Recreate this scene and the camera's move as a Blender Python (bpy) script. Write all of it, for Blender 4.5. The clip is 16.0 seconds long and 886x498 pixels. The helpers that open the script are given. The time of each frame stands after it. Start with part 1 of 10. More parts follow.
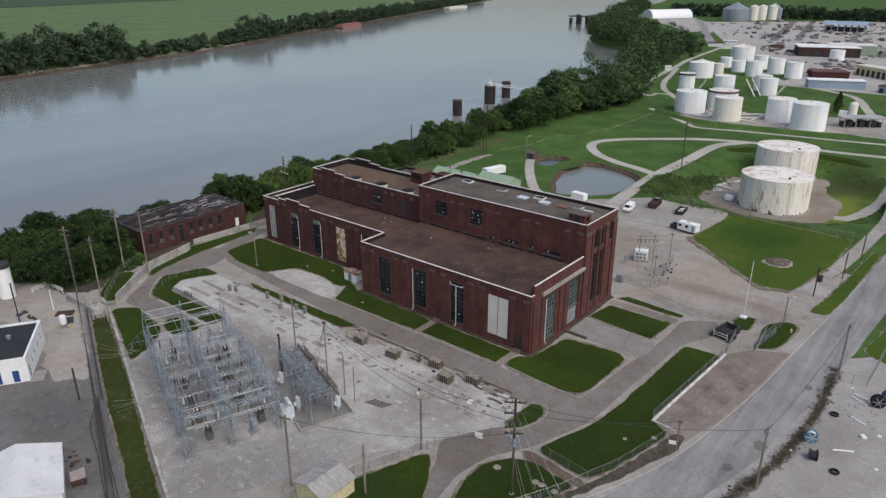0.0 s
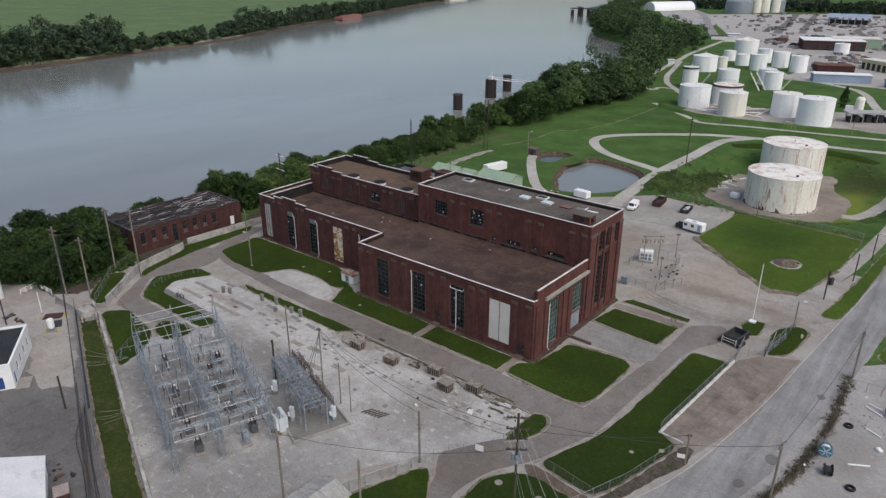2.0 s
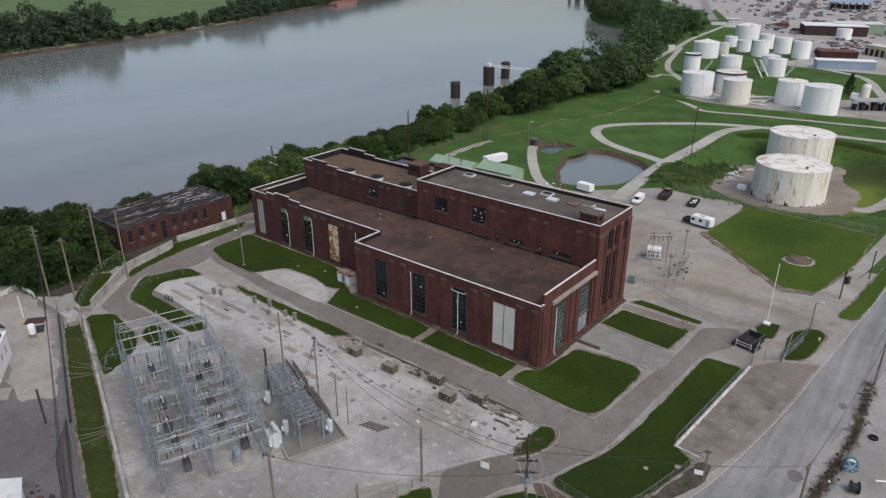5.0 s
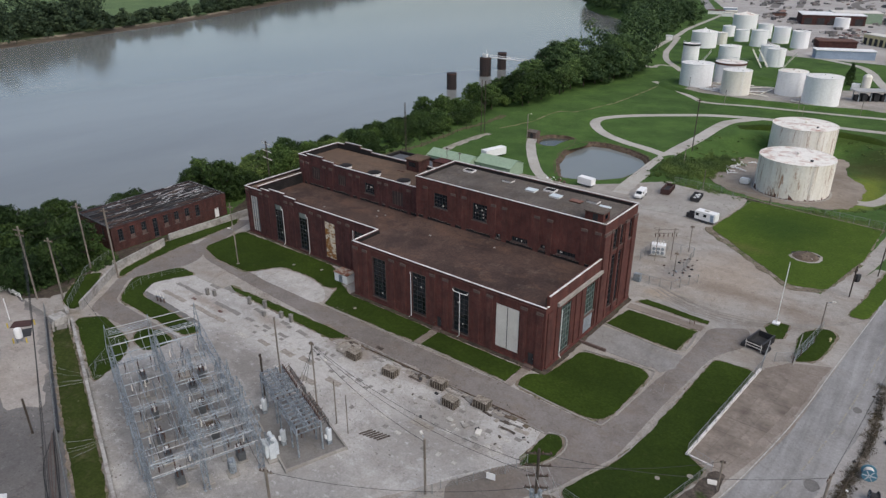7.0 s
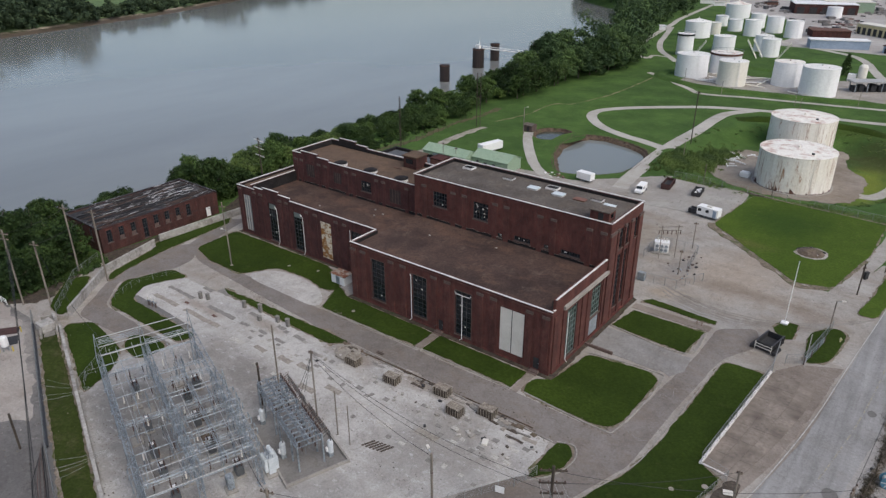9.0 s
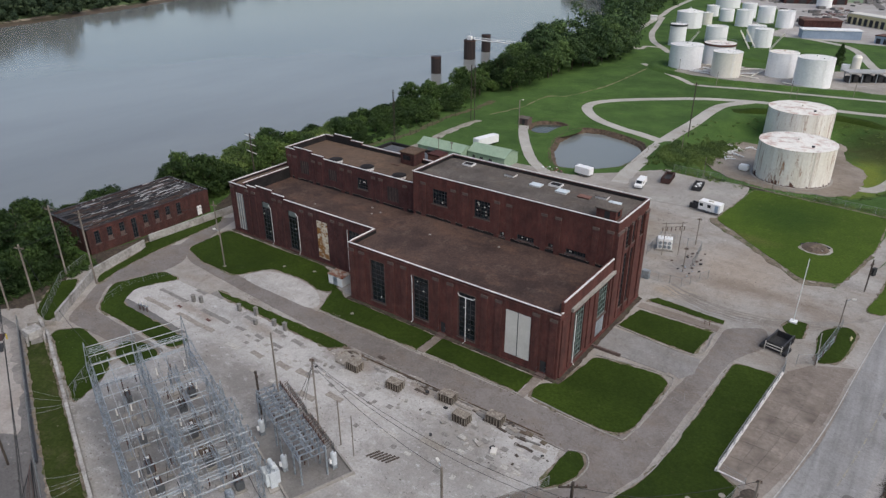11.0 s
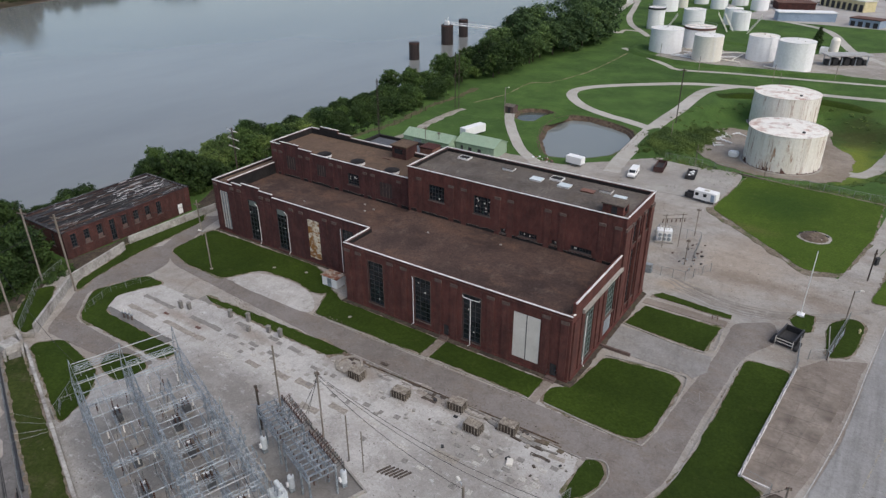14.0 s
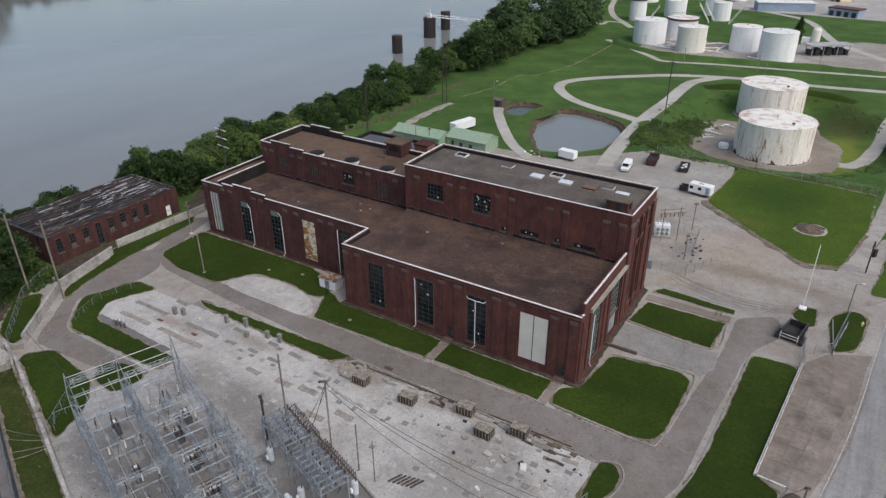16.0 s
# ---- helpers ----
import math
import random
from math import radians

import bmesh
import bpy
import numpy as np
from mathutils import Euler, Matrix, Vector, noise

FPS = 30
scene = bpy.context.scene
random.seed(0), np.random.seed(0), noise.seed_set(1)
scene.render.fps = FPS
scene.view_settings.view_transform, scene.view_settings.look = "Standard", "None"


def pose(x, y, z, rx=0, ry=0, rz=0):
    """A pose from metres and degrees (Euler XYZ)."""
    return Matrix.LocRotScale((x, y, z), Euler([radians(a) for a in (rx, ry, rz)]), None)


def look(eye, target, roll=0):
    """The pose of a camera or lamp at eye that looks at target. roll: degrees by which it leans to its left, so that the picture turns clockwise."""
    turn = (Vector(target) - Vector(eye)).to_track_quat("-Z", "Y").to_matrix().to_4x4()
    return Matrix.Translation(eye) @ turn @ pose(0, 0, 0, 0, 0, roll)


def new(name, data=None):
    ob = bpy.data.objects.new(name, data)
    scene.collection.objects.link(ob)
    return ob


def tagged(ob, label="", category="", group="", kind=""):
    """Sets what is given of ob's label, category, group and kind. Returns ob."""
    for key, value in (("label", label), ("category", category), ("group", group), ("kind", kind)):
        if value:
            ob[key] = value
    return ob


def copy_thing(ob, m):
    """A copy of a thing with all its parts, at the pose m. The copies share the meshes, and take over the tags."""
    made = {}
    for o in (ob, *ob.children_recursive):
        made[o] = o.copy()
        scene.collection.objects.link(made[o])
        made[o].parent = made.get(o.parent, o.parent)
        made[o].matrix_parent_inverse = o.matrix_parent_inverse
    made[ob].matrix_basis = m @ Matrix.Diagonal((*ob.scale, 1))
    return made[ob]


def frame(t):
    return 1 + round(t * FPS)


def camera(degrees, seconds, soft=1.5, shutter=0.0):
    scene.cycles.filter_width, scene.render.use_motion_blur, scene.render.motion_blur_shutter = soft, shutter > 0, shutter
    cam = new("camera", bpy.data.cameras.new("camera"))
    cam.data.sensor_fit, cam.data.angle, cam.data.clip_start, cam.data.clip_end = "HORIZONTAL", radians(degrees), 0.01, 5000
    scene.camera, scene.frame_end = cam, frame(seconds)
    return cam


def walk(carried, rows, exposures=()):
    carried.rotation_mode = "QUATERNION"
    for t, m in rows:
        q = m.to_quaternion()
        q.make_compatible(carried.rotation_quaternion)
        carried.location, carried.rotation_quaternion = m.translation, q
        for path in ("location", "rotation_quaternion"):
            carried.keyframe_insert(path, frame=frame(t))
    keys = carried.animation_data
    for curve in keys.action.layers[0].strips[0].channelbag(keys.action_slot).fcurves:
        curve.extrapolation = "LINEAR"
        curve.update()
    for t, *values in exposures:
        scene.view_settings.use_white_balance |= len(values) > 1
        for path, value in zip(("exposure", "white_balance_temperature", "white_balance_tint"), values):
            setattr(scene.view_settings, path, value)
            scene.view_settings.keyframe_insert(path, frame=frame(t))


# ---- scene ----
cam = camera(66.1, 16.0, soft=1.38)
PATH = [
    (0, (55.25, -91.86, 62.957), (54.075, -90.423, 62.212), 0.0),
    (0.5, (54.589, -90.914, 63.02), (53.416, -89.479, 62.269), 0.0),
    (1, (53.934, -90.001, 63.07), (52.762, -88.568, 62.314), 0.0),
    (1.5, (53.259, -89.125, 63.072), (52.089, -87.693, 62.311), 0.0),
    (2, (52.467, -88.332, 63.057), (51.297, -86.902, 62.292), 0.1),
    (2.5, (51.87, -87.446, 62.974), (50.699, -86.019, 62.205), 0.1),
    (3, (51.085, -86.689, 62.914), (49.915, -85.263, 62.14), 0.1),
    (3.5, (50.295, -85.841, 62.973), (49.127, -84.418, 62.191), 0.0),
    (4, (49.444, -85.143, 63.008), (48.281, -83.719, 62.219), 0.0),
    (6.5, (45.106, -81.867, 62.937), (43.968, -80.441, 62.116), -0.0),
    (7, (44.247, -81.283, 62.917), (43.115, -79.857, 62.09), -0.0),
    (7.5, (43.35, -80.719, 62.976), (42.223, -79.291, 62.146), -0.1),
    (8, (42.405, -80.138, 62.948), (41.284, -78.707, 62.113), -0.1),
    (8.5, (41.345, -79.678, 63.05), (40.235, -78.244, 62.205), -0.1),
    (9, (40.399, -79.25, 63.076), (39.295, -77.816, 62.224), -0.1),
    (11.5, (35.149, -77.262, 62.955), (34.091, -75.811, 62.074), -0.1),
    (12, (33.988, -76.972, 63.0), (32.943, -75.516, 62.113), -0.1),
    (12.5, (32.859, -76.652, 63.043), (31.827, -75.192, 62.147), -0.1),
    (13, (31.733, -76.462, 63.158), (30.714, -74.997, 62.254), -0.1),
    (13.5, (30.644, -76.309, 63.112), (29.637, -74.839, 62.203), -0.1),
    (14, (29.497, -76.105, 63.105), (28.504, -74.63, 62.19), -0.1),
    (14.5, (28.384, -76.073, 63.15), (27.405, -74.592, 62.229), -0.1),
    (15, (27.222, -76.021, 63.101), (26.258, -74.534, 62.175), -0.1),
    (15.5, (26.148, -76.002, 63.203), (25.197, -74.509, 62.272), -0.1),
    (16, (25.176, -76.032, 63.28), (24.239, -74.533, 62.345), -0.2),
]
walk(cam, [(t, look(eye, target, roll)) for t, eye, target, roll in PATH], exposures=((0.0, 0.26), (8.0, 0.285), (16.0, 0.36)))

# ---- world, sun, exposure ----
world = bpy.data.worlds.new("overcast_sky")
scene.world = world
world.use_nodes = True
wn, wl = world.node_tree.nodes, world.node_tree.links
sky = wn.new("ShaderNodeTexSky")
sky.sky_type, sky.sun_disc = "NISHITA", False
SUN_EL, SUN_AZ = radians(52), radians(105)
sky.sun_elevation, sky.sun_rotation = SUN_EL, SUN_AZ
sky.air_density, sky.dust_density, sky.ozone_density = 1.0, 3.0, 1.0
grey = wn.new("ShaderNodeHueSaturation")
grey.inputs["Saturation"].default_value = 0.92
wl.new(sky.outputs[0], grey.inputs["Color"])
wl.new(grey.outputs[0], wn["Background"].inputs["Color"])
wn["Background"].inputs["Strength"].default_value = 0.122
sun = new("sun", bpy.data.lights.new("sun", "SUN"))
sun.data.energy, sun.data.angle, sun.data.color = 1.15, radians(50), (1.0, 0.957, 0.912)
sun.matrix_world = look((0, 0, 300), (-math.sin(SUN_AZ) * math.cos(SUN_EL) * 100, -math.cos(SUN_AZ) * math.cos(SUN_EL) * 100, 300 - math.sin(SUN_EL) * 100))


# ---- materials ----
def nodes_of(name):
    m = bpy.data.materials.new(name)
    m.use_nodes = True
    return m, m.node_tree.nodes, m.node_tree.links, m.node_tree.nodes["Principled BSDF"]


def coords(n, l, stretch=(1, 1, 1)):
    g = n.new("ShaderNodeNewGeometry")
    mp = n.new("ShaderNodeMapping")
    mp.inputs["Scale"].default_value = stretch
    l.new(g.outputs["Position"], mp.inputs["Vector"])
    return mp.outputs[0]


def noise_tex(n, l, vec, scale, detail=4.0, rough=0.6):
    t = n.new("ShaderNodeTexNoise")
    t.inputs["Scale"].default_value, t.inputs["Detail"].default_value, t.inputs["Roughness"].default_value = scale, detail, rough
    l.new(vec, t.inputs["Vector"])
    return t.outputs["Fac"]


def ramp(n, l, fac, stops):
    r = n.new("ShaderNodeValToRGB")
    while len(r.color_ramp.elements) < len(stops):
        r.color_ramp.elements.new(0.5)
    for e, (p, c) in zip(r.color_ramp.elements, stops):
        e.position, e.color = p, (*c, 1) if len(c) == 3 else c
    l.new(fac, r.inputs[0])
    return r.outputs[0]


def mix(n, l, fac, a, b, mode="MIX"):
    x = n.new("ShaderNodeMix")
    x.data_type, x.blend_type = "RGBA", mode
    for sock, v in ((x.inputs["Factor"], fac), (x.inputs["A"], a), (x.inputs["B"], b)):
        if isinstance(v, (int, float)):
            sock.default_value = v
        elif isinstance(v, tuple):
            sock.default_value = (*v, 1)
        else:
            l.new(v, sock)
    return x.outputs["Result"]


def bump(n, l, bs, height, strength, distance):
    b = n.new("ShaderNodeBump")
    b.inputs["Strength"].default_value, b.inputs["Distance"].default_value = strength, distance
    l.new(height, b.inputs["Height"])
    l.new(b.outputs[0], bs.inputs["Normal"])


def surf(name, c1, c2, scale=0.3, rough=0.9, grain=4.0, grain_amount=0.25, stain=None, stain_scale=0.12, stain_at=(0.55, 0.7), metal=0.0, bumpy=0.3, bump_d=0.02, stretch=(1, 1, 1), per_object=0.0):
    """Two colours mixed by broad noise, darkened by fine grain, with stains of a third colour."""
    m, n, l, bs = nodes_of(name)
    v = coords(n, l, stretch)
    col = mix(n, l, ramp(n, l, noise_tex(n, l, v, scale, 5), [(0.35, (0, 0, 0)), (0.65, (1, 1, 1))]), c1, c2)
    if stain:
        s = ramp(n, l, noise_tex(n, l, v, stain_scale, 6, 0.7), [(stain_at[0], (0, 0, 0)), (stain_at[1], (1, 1, 1))])
        col = mix(n, l, s, col, stain)
    fine = noise_tex(n, l, v, grain, 3, 0.7)
    g = ramp(n, l, fine, [(0.34, (1 - grain_amount,) * 3), (0.66, (1 + grain_amount,) * 3)])
    col = mix(n, l, 1.0, col, g, "MULTIPLY")
    if per_object:
        oi = n.new("ShaderNodeObjectInfo")
        r = ramp(n, l, oi.outputs["Random"], [(0, (1 - per_object,) * 3), (1, (1 + per_object,) * 3)])
        col = mix(n, l, 1.0, col, r, "MULTIPLY")
    l.new(col, bs.inputs["Base Color"])
    bs.inputs["Roughness"].default_value, bs.inputs["Metallic"].default_value = rough, metal
    bs.inputs["Specular IOR Level"].default_value = 0.3
    if bumpy:
        bump(n, l, bs, fine, bumpy, bump_d)
    return m


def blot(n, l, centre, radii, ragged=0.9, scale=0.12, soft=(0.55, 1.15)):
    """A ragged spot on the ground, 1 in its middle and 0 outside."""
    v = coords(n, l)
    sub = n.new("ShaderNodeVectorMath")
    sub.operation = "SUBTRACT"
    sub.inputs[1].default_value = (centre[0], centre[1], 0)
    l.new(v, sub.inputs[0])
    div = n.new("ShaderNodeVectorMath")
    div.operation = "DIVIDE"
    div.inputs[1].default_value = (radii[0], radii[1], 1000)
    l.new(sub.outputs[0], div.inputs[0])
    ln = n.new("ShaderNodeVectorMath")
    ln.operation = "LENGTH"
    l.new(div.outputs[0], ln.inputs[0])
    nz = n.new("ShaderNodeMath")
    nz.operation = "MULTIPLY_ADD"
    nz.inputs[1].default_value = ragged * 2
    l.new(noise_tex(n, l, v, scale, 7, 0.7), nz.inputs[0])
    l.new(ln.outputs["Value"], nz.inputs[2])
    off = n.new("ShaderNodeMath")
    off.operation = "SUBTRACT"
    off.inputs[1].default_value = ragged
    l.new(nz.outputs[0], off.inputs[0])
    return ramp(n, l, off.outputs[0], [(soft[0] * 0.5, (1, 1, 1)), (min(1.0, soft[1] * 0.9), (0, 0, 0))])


def ground_mat(name, light, mid, dark, brown, worn=0.5, spots=0.5, blots=(), scuffs=0.5, lanes=0.0):
    """Worn paving: broad wear, brown dirt, dark stains of several sizes, pale scuffs, cracks and grit."""
    m, n, l, bs = nodes_of(name)
    v = coords(n, l)
    col = mix(n, l, ramp(n, l, noise_tex(n, l, v, 0.05, 7, 0.68), [(0.40, (0, 0, 0)), (0.60, (1, 1, 1))]), mid, light)
    for centre, radii, tint, amount in blots:
        bl = mix(n, l, 1.0, blot(n, l, centre, radii), (amount,) * 3, "MULTIPLY")
        col = mix(n, l, bl, col, tint)
    col = mix(n, l, ramp(n, l, noise_tex(n, l, coords(n, l, (1, 1.7, 1)), 0.11, 7, 0.74), [(0.47, (0, 0, 0)), (0.68, (worn,) * 3)]), col, brown)
    col = mix(n, l, ramp(n, l, noise_tex(n, l, coords(n, l, (1.5, 1, 1)), 0.33, 8, 0.78), [(0.50, (0, 0, 0)), (0.74, (spots * 0.9,) * 3)]), col, dark)
    pale = tuple(min(0.6, x * 1.3 + 0.03) for x in light)
    col = mix(n, l, ramp(n, l, noise_tex(n, l, coords(n, l, (1, 1.6, 1)), 0.6, 7, 0.8), [(0.55, (0, 0, 0)), (0.72, (scuffs,) * 3)]), col, pale)
    col = mix(n, l, ramp(n, l, noise_tex(n, l, v, 1.3, 6, 0.75), [(0.61, (0, 0, 0)), (0.70, (min(1.0, spots * 1.25),) * 3)]), col, dark)
    if lanes:
        lane = noise_tex(n, l, coords(n, l, (1, 0.07, 1)), 0.45, 6, 0.65)
        col = mix(n, l, 1.0, col, ramp(n, l, lane, [(0.36, (1 - lanes,) * 3), (0.64, (1 + lanes,) * 3)]), "MULTIPLY")
    vor = n.new("ShaderNodeTexVoronoi")
    vor.feature = "DISTANCE_TO_EDGE"
    vor.inputs["Scale"].default_value = 0.13
    warp = n.new("ShaderNodeVectorMath")
    warp.operation = "ADD"
    nz = n.new("ShaderNodeTexNoise")
    nz.inputs["Scale"].default_value, nz.inputs["Detail"].default_value = 0.35, 5.0
    l.new(v, nz.inputs["Vector"])
    sc = n.new("ShaderNodeVectorMath")
    sc.operation = "SCALE"
    sc.inputs["Scale"].default_value = 5.0
    l.new(nz.outputs["Color"], sc.inputs[0])
    l.new(v, warp.inputs[0])
    l.new(sc.outputs[0], warp.inputs[1])
    l.new(warp.outputs[0], vor.inputs["Vector"])
    crack = ramp(n, l, vor.outputs["Distance"], [(0.0, (0.4,) * 3), (0.008, (0, 0, 0))])
    col = mix(n, l, crack, col, dark)
    fine = noise_tex(n, l, v, 3.2, 6, 0.85)
    col = mix(n, l, 1.0, col, ramp(n, l, fine, [(0.34, (0.84,) * 3), (0.66, (1.15,) * 3)]), "MULTIPLY")
    l.new(col, bs.inputs["Base Color"])
    bs.inputs["Roughness"].default_value, bs.inputs["Specular IOR Level"].default_value = 0.93, 0.2
    bump(n, l, bs, fine, 0.2, 0.02)
    return m


def brick_mat(name, c1, c2, mortar, stain):
    m, n, l, bs = nodes_of(name)
    g = n.new("ShaderNodeNewGeometry")
    sep = n.new("ShaderNodeSeparateXYZ")
    l.new(g.outputs["Position"], sep.inputs[0])
    add = n.new("ShaderNodeMath")
    l.new(sep.outputs[0], add.inputs[0])
    l.new(sep.outputs[1], add.inputs[1])
    cmb = n.new("ShaderNodeCombineXYZ")
    l.new(add.outputs[0], cmb.inputs[0])
    l.new(sep.outputs[2], cmb.inputs[1])
    b = n.new("ShaderNodeTexBrick")
    b.inputs["Scale"].default_value = 1.0
    b.inputs["Brick Width"].default_value, b.inputs["Row Height"].default_value, b.inputs["Mortar Size"].default_value = 0.22, 0.075, 0.008
    for k, c in (("Color1", c1), ("Color2", c2), ("Mortar", mortar)):
        b.inputs[k].default_value = (*c, 1)
    l.new(cmb.outputs[0], b.inputs["Vector"])
    v = coords(n, l)
    streak = noise_tex(n, l, coords(n, l, (1, 1, 0.12)), 0.9, 5, 0.7)
    s = ramp(n, l, streak, [(0.42, (0, 0, 0)), (0.78, (0.7, 0.7, 0.7))])
    col = mix(n, l, s, b.outputs["Color"], stain)
    broad = ramp(n, l, noise_tex(n, l, v, 0.3, 7, 0.72), [(0.36, (0.76, 0.76, 0.78)), (0.64, (1.2, 1.15, 1.12))])
    wash = ramp(n, l, noise_tex(n, l, coords(n, l, (1, 1, 0.3)), 0.5, 7, 0.75), [(0.56, (0, 0, 0)), (0.76, (0.3,) * 3)])
    col = mix(n, l, wash, col, mortar)
    col = mix(n, l, 1.0, col, broad, "MULTIPLY")
    blotch = ramp(n, l, noise_tex(n, l, coords(n, l, (1, 1, 0.45)), 1.5, 7, 0.82), [(0.36, (0.80, 0.79, 0.79)), (0.64, (1.2, 1.19, 1.18))])
    col = mix(n, l, 1.0, col, blotch, "MULTIPLY")
    l.new(col, bs.inputs["Base Color"])
    bs.inputs["Roughness"].default_value, bs.inputs["Specular IOR Level"].default_value = 0.9, 0.2
    bump(n, l, bs, b.outputs["Fac"], 0.3, -0.01)
    return m


def streaked(name, base, dark, rust, along=0.05, rust_at=(0.6, 0.72), rough=0.6):
    """Painted metal with vertical streaks of dirt and rust."""
    m, n, l, bs = nodes_of(name)
    v = coords(n, l, (1, 1, along))
    col = mix(n, l, ramp(n, l, noise_tex(n, l, v, 0.7, 5, 0.65), [(0.4, (0, 0, 0)), (0.75, (1, 1, 1))]), base, dark)
    col = mix(n, l, ramp(n, l, noise_tex(n, l, v, 0.45, 6, 0.75), [(rust_at[0], (0, 0, 0)), (rust_at[1], (1, 1, 1))]), col, rust)
    drip = ramp(n, l, noise_tex(n, l, coords(n, l, (1, 1, along * 0.5)), 1.3, 4, 0.6), [(rust_at[0] + 0.06, (0, 0, 0)), (rust_at[1] + 0.04, (0.7,) * 3)])
    col = mix(n, l, drip, col, tuple(x * 0.8 for x in rust))
    fine = noise_tex(n, l, coords(n, l), 1.2, 5, 0.7)
    col = mix(n, l, 1.0, col, ramp(n, l, fine, [(0.3, (0.88,) * 3), (0.7, (1.06,) * 3)]), "MULTIPLY")
    l.new(col, bs.inputs["Base Color"])
    bs.inputs["Roughness"].default_value = rough
    bump(n, l, bs, fine, 0.15, 0.02)
    return m


def grass_mat(name, c1, c2, dry, dry_at=(0.62, 0.8), blots=()):
    m, n, l, bs = nodes_of(name)
    v = coords(n, l)
    col = mix(n, l, ramp(n, l, noise_tex(n, l, v, 0.08, 6, 0.65), [(0.35, (0, 0, 0)), (0.65, (1, 1, 1))]), c1, c2)
    for centre, radii, tint, amount in blots:
        col = mix(n, l, mix(n, l, 1.0, blot(n, l, centre, radii), (amount,) * 3, "MULTIPLY"), col, tint)
    col = mix(n, l, ramp(n, l, noise_tex(n, l, v, 0.35, 6, 0.75), [(dry_at[0], (0, 0, 0)), (dry_at[1], (1, 1, 1))]), col, dry)
    col = mix(n, l, 1.0, col, ramp(n, l, noise_tex(n, l, v, 0.022, 5, 0.6), [(0.36, (0.88, 0.89, 0.9)), (0.64, (1.13, 1.11, 1.06))]), "MULTIPLY")
    fine = noise_tex(n, l, v, 2.5, 6, 0.8)
    col = mix(n, l, 1.0, col, ramp(n, l, fine, [(0.36, (0.72, 0.73, 0.72)), (0.64, (1.28, 1.26, 1.22))]), "MULTIPLY")
    l.new(col, bs.inputs["Base Color"])
    bs.inputs["Roughness"].default_value, bs.inputs["Specular IOR Level"].default_value = 0.95, 0.1
    bump(n, l, bs, fine, 0.6, 0.08)
    return m


def leaf_mat(name, c1, c2):
    m, n, l, bs = nodes_of(name)
    g = n.new("ShaderNodeNewGeometry")
    oi = n.new("ShaderNodeObjectInfo")
    col = mix(n, l, g.outputs["Random Per Island"], c1, c2)
    col = mix(n, l, 1.0, col, ramp(n, l, oi.outputs["Random"], [(0, (0.7, 0.72, 0.7)), (1, (1.3, 1.22, 1.1))]), "MULTIPLY")
    col = mix(n, l, 1.0, col, ramp(n, l, noise_tex(n, l, coords(n, l), 0.10, 3, 0.6), [(0.36, (0.58, 0.64, 0.66)), (0.64, (1.42, 1.32, 1.16))]), "MULTIPLY")
    l.new(col, bs.inputs["Base Color"])
    bs.inputs["Roughness"].default_value, bs.inputs["Specular IOR Level"].default_value = 0.7, 0.2
    return m


def plain(name, c, rough=0.6, metal=0.0, var=0.12):
    return surf(name, tuple(x * (1 - var) for x in c), tuple(x * (1 + var) for x in c), 0.8, rough, 6.0, 0.1, metal=metal, bumpy=0.05)


def glass_mat(name, c, rough=0.15):
    m, n, l, bs = nodes_of(name)
    v = coords(n, l)
    col = mix(n, l, ramp(n, l, noise_tex(n, l, v, 0.9, 4), [(0.4, (0, 0, 0)), (0.7, (1, 1, 1))]), c, tuple(x * 2.2 for x in c))
    l.new(col, bs.inputs["Base Color"])
    bs.inputs["Roughness"].default_value = rough
    bs.inputs["Specular IOR Level"].default_value = 0.5
    return m


def water_mat(name, c1, c2, rough, wave, ior=1.33):
    m, n, l, bs = nodes_of(name)
    v = coords(n, l, (1, 0.35, 1))
    col = mix(n, l, ramp(n, l, noise_tex(n, l, v, 0.009, 6, 0.6), [(0.36, (0, 0, 0)), (0.64, (1, 1, 1))]), c1, c2)
    l.new(col, bs.inputs["Base Color"])
    bs.inputs["Roughness"].default_value, bs.inputs["IOR"].default_value = rough, ior
    bump(n, l, bs, noise_tex(n, l, coords(n, l, (1, 0.5, 1)), 0.5, 5, 0.65), wave, 0.12)
    return m


M_BRICK = brick_mat("brick_dark_red", (0.126, 0.043, 0.036), (0.095, 0.035, 0.030), (0.116, 0.070, 0.061), (0.050, 0.026, 0.025))
M_PILASTER = brick_mat("brick_pilaster", (0.126, 0.046, 0.039), (0.096, 0.038, 0.033), (0.120, 0.074, 0.064), (0.053, 0.028, 0.026))
M_BRICK2 = brick_mat("brick_red", (0.084, 0.031, 0.027), (0.062, 0.026, 0.023), (0.088, 0.058, 0.051), (0.030, 0.020, 0.020))
M_BRICKWING = brick_mat("brick_dark_purplish_wing", (0.100, 0.038, 0.036), (0.075, 0.031, 0.030), (0.098, 0.062, 0.057), (0.038, 0.022, 0.023))
M_COPING = surf("white_coping", (0.64, 0.62, 0.60), (0.76, 0.74, 0.72), 0.5, 0.6, 4.0, 0.08, stain=(0.30, 0.27, 0.25), stain_scale=0.8)
M_STONE = surf("stone_cap", (0.135, 0.098, 0.085), (0.105, 0.075, 0.067), 0.8, 0.9)
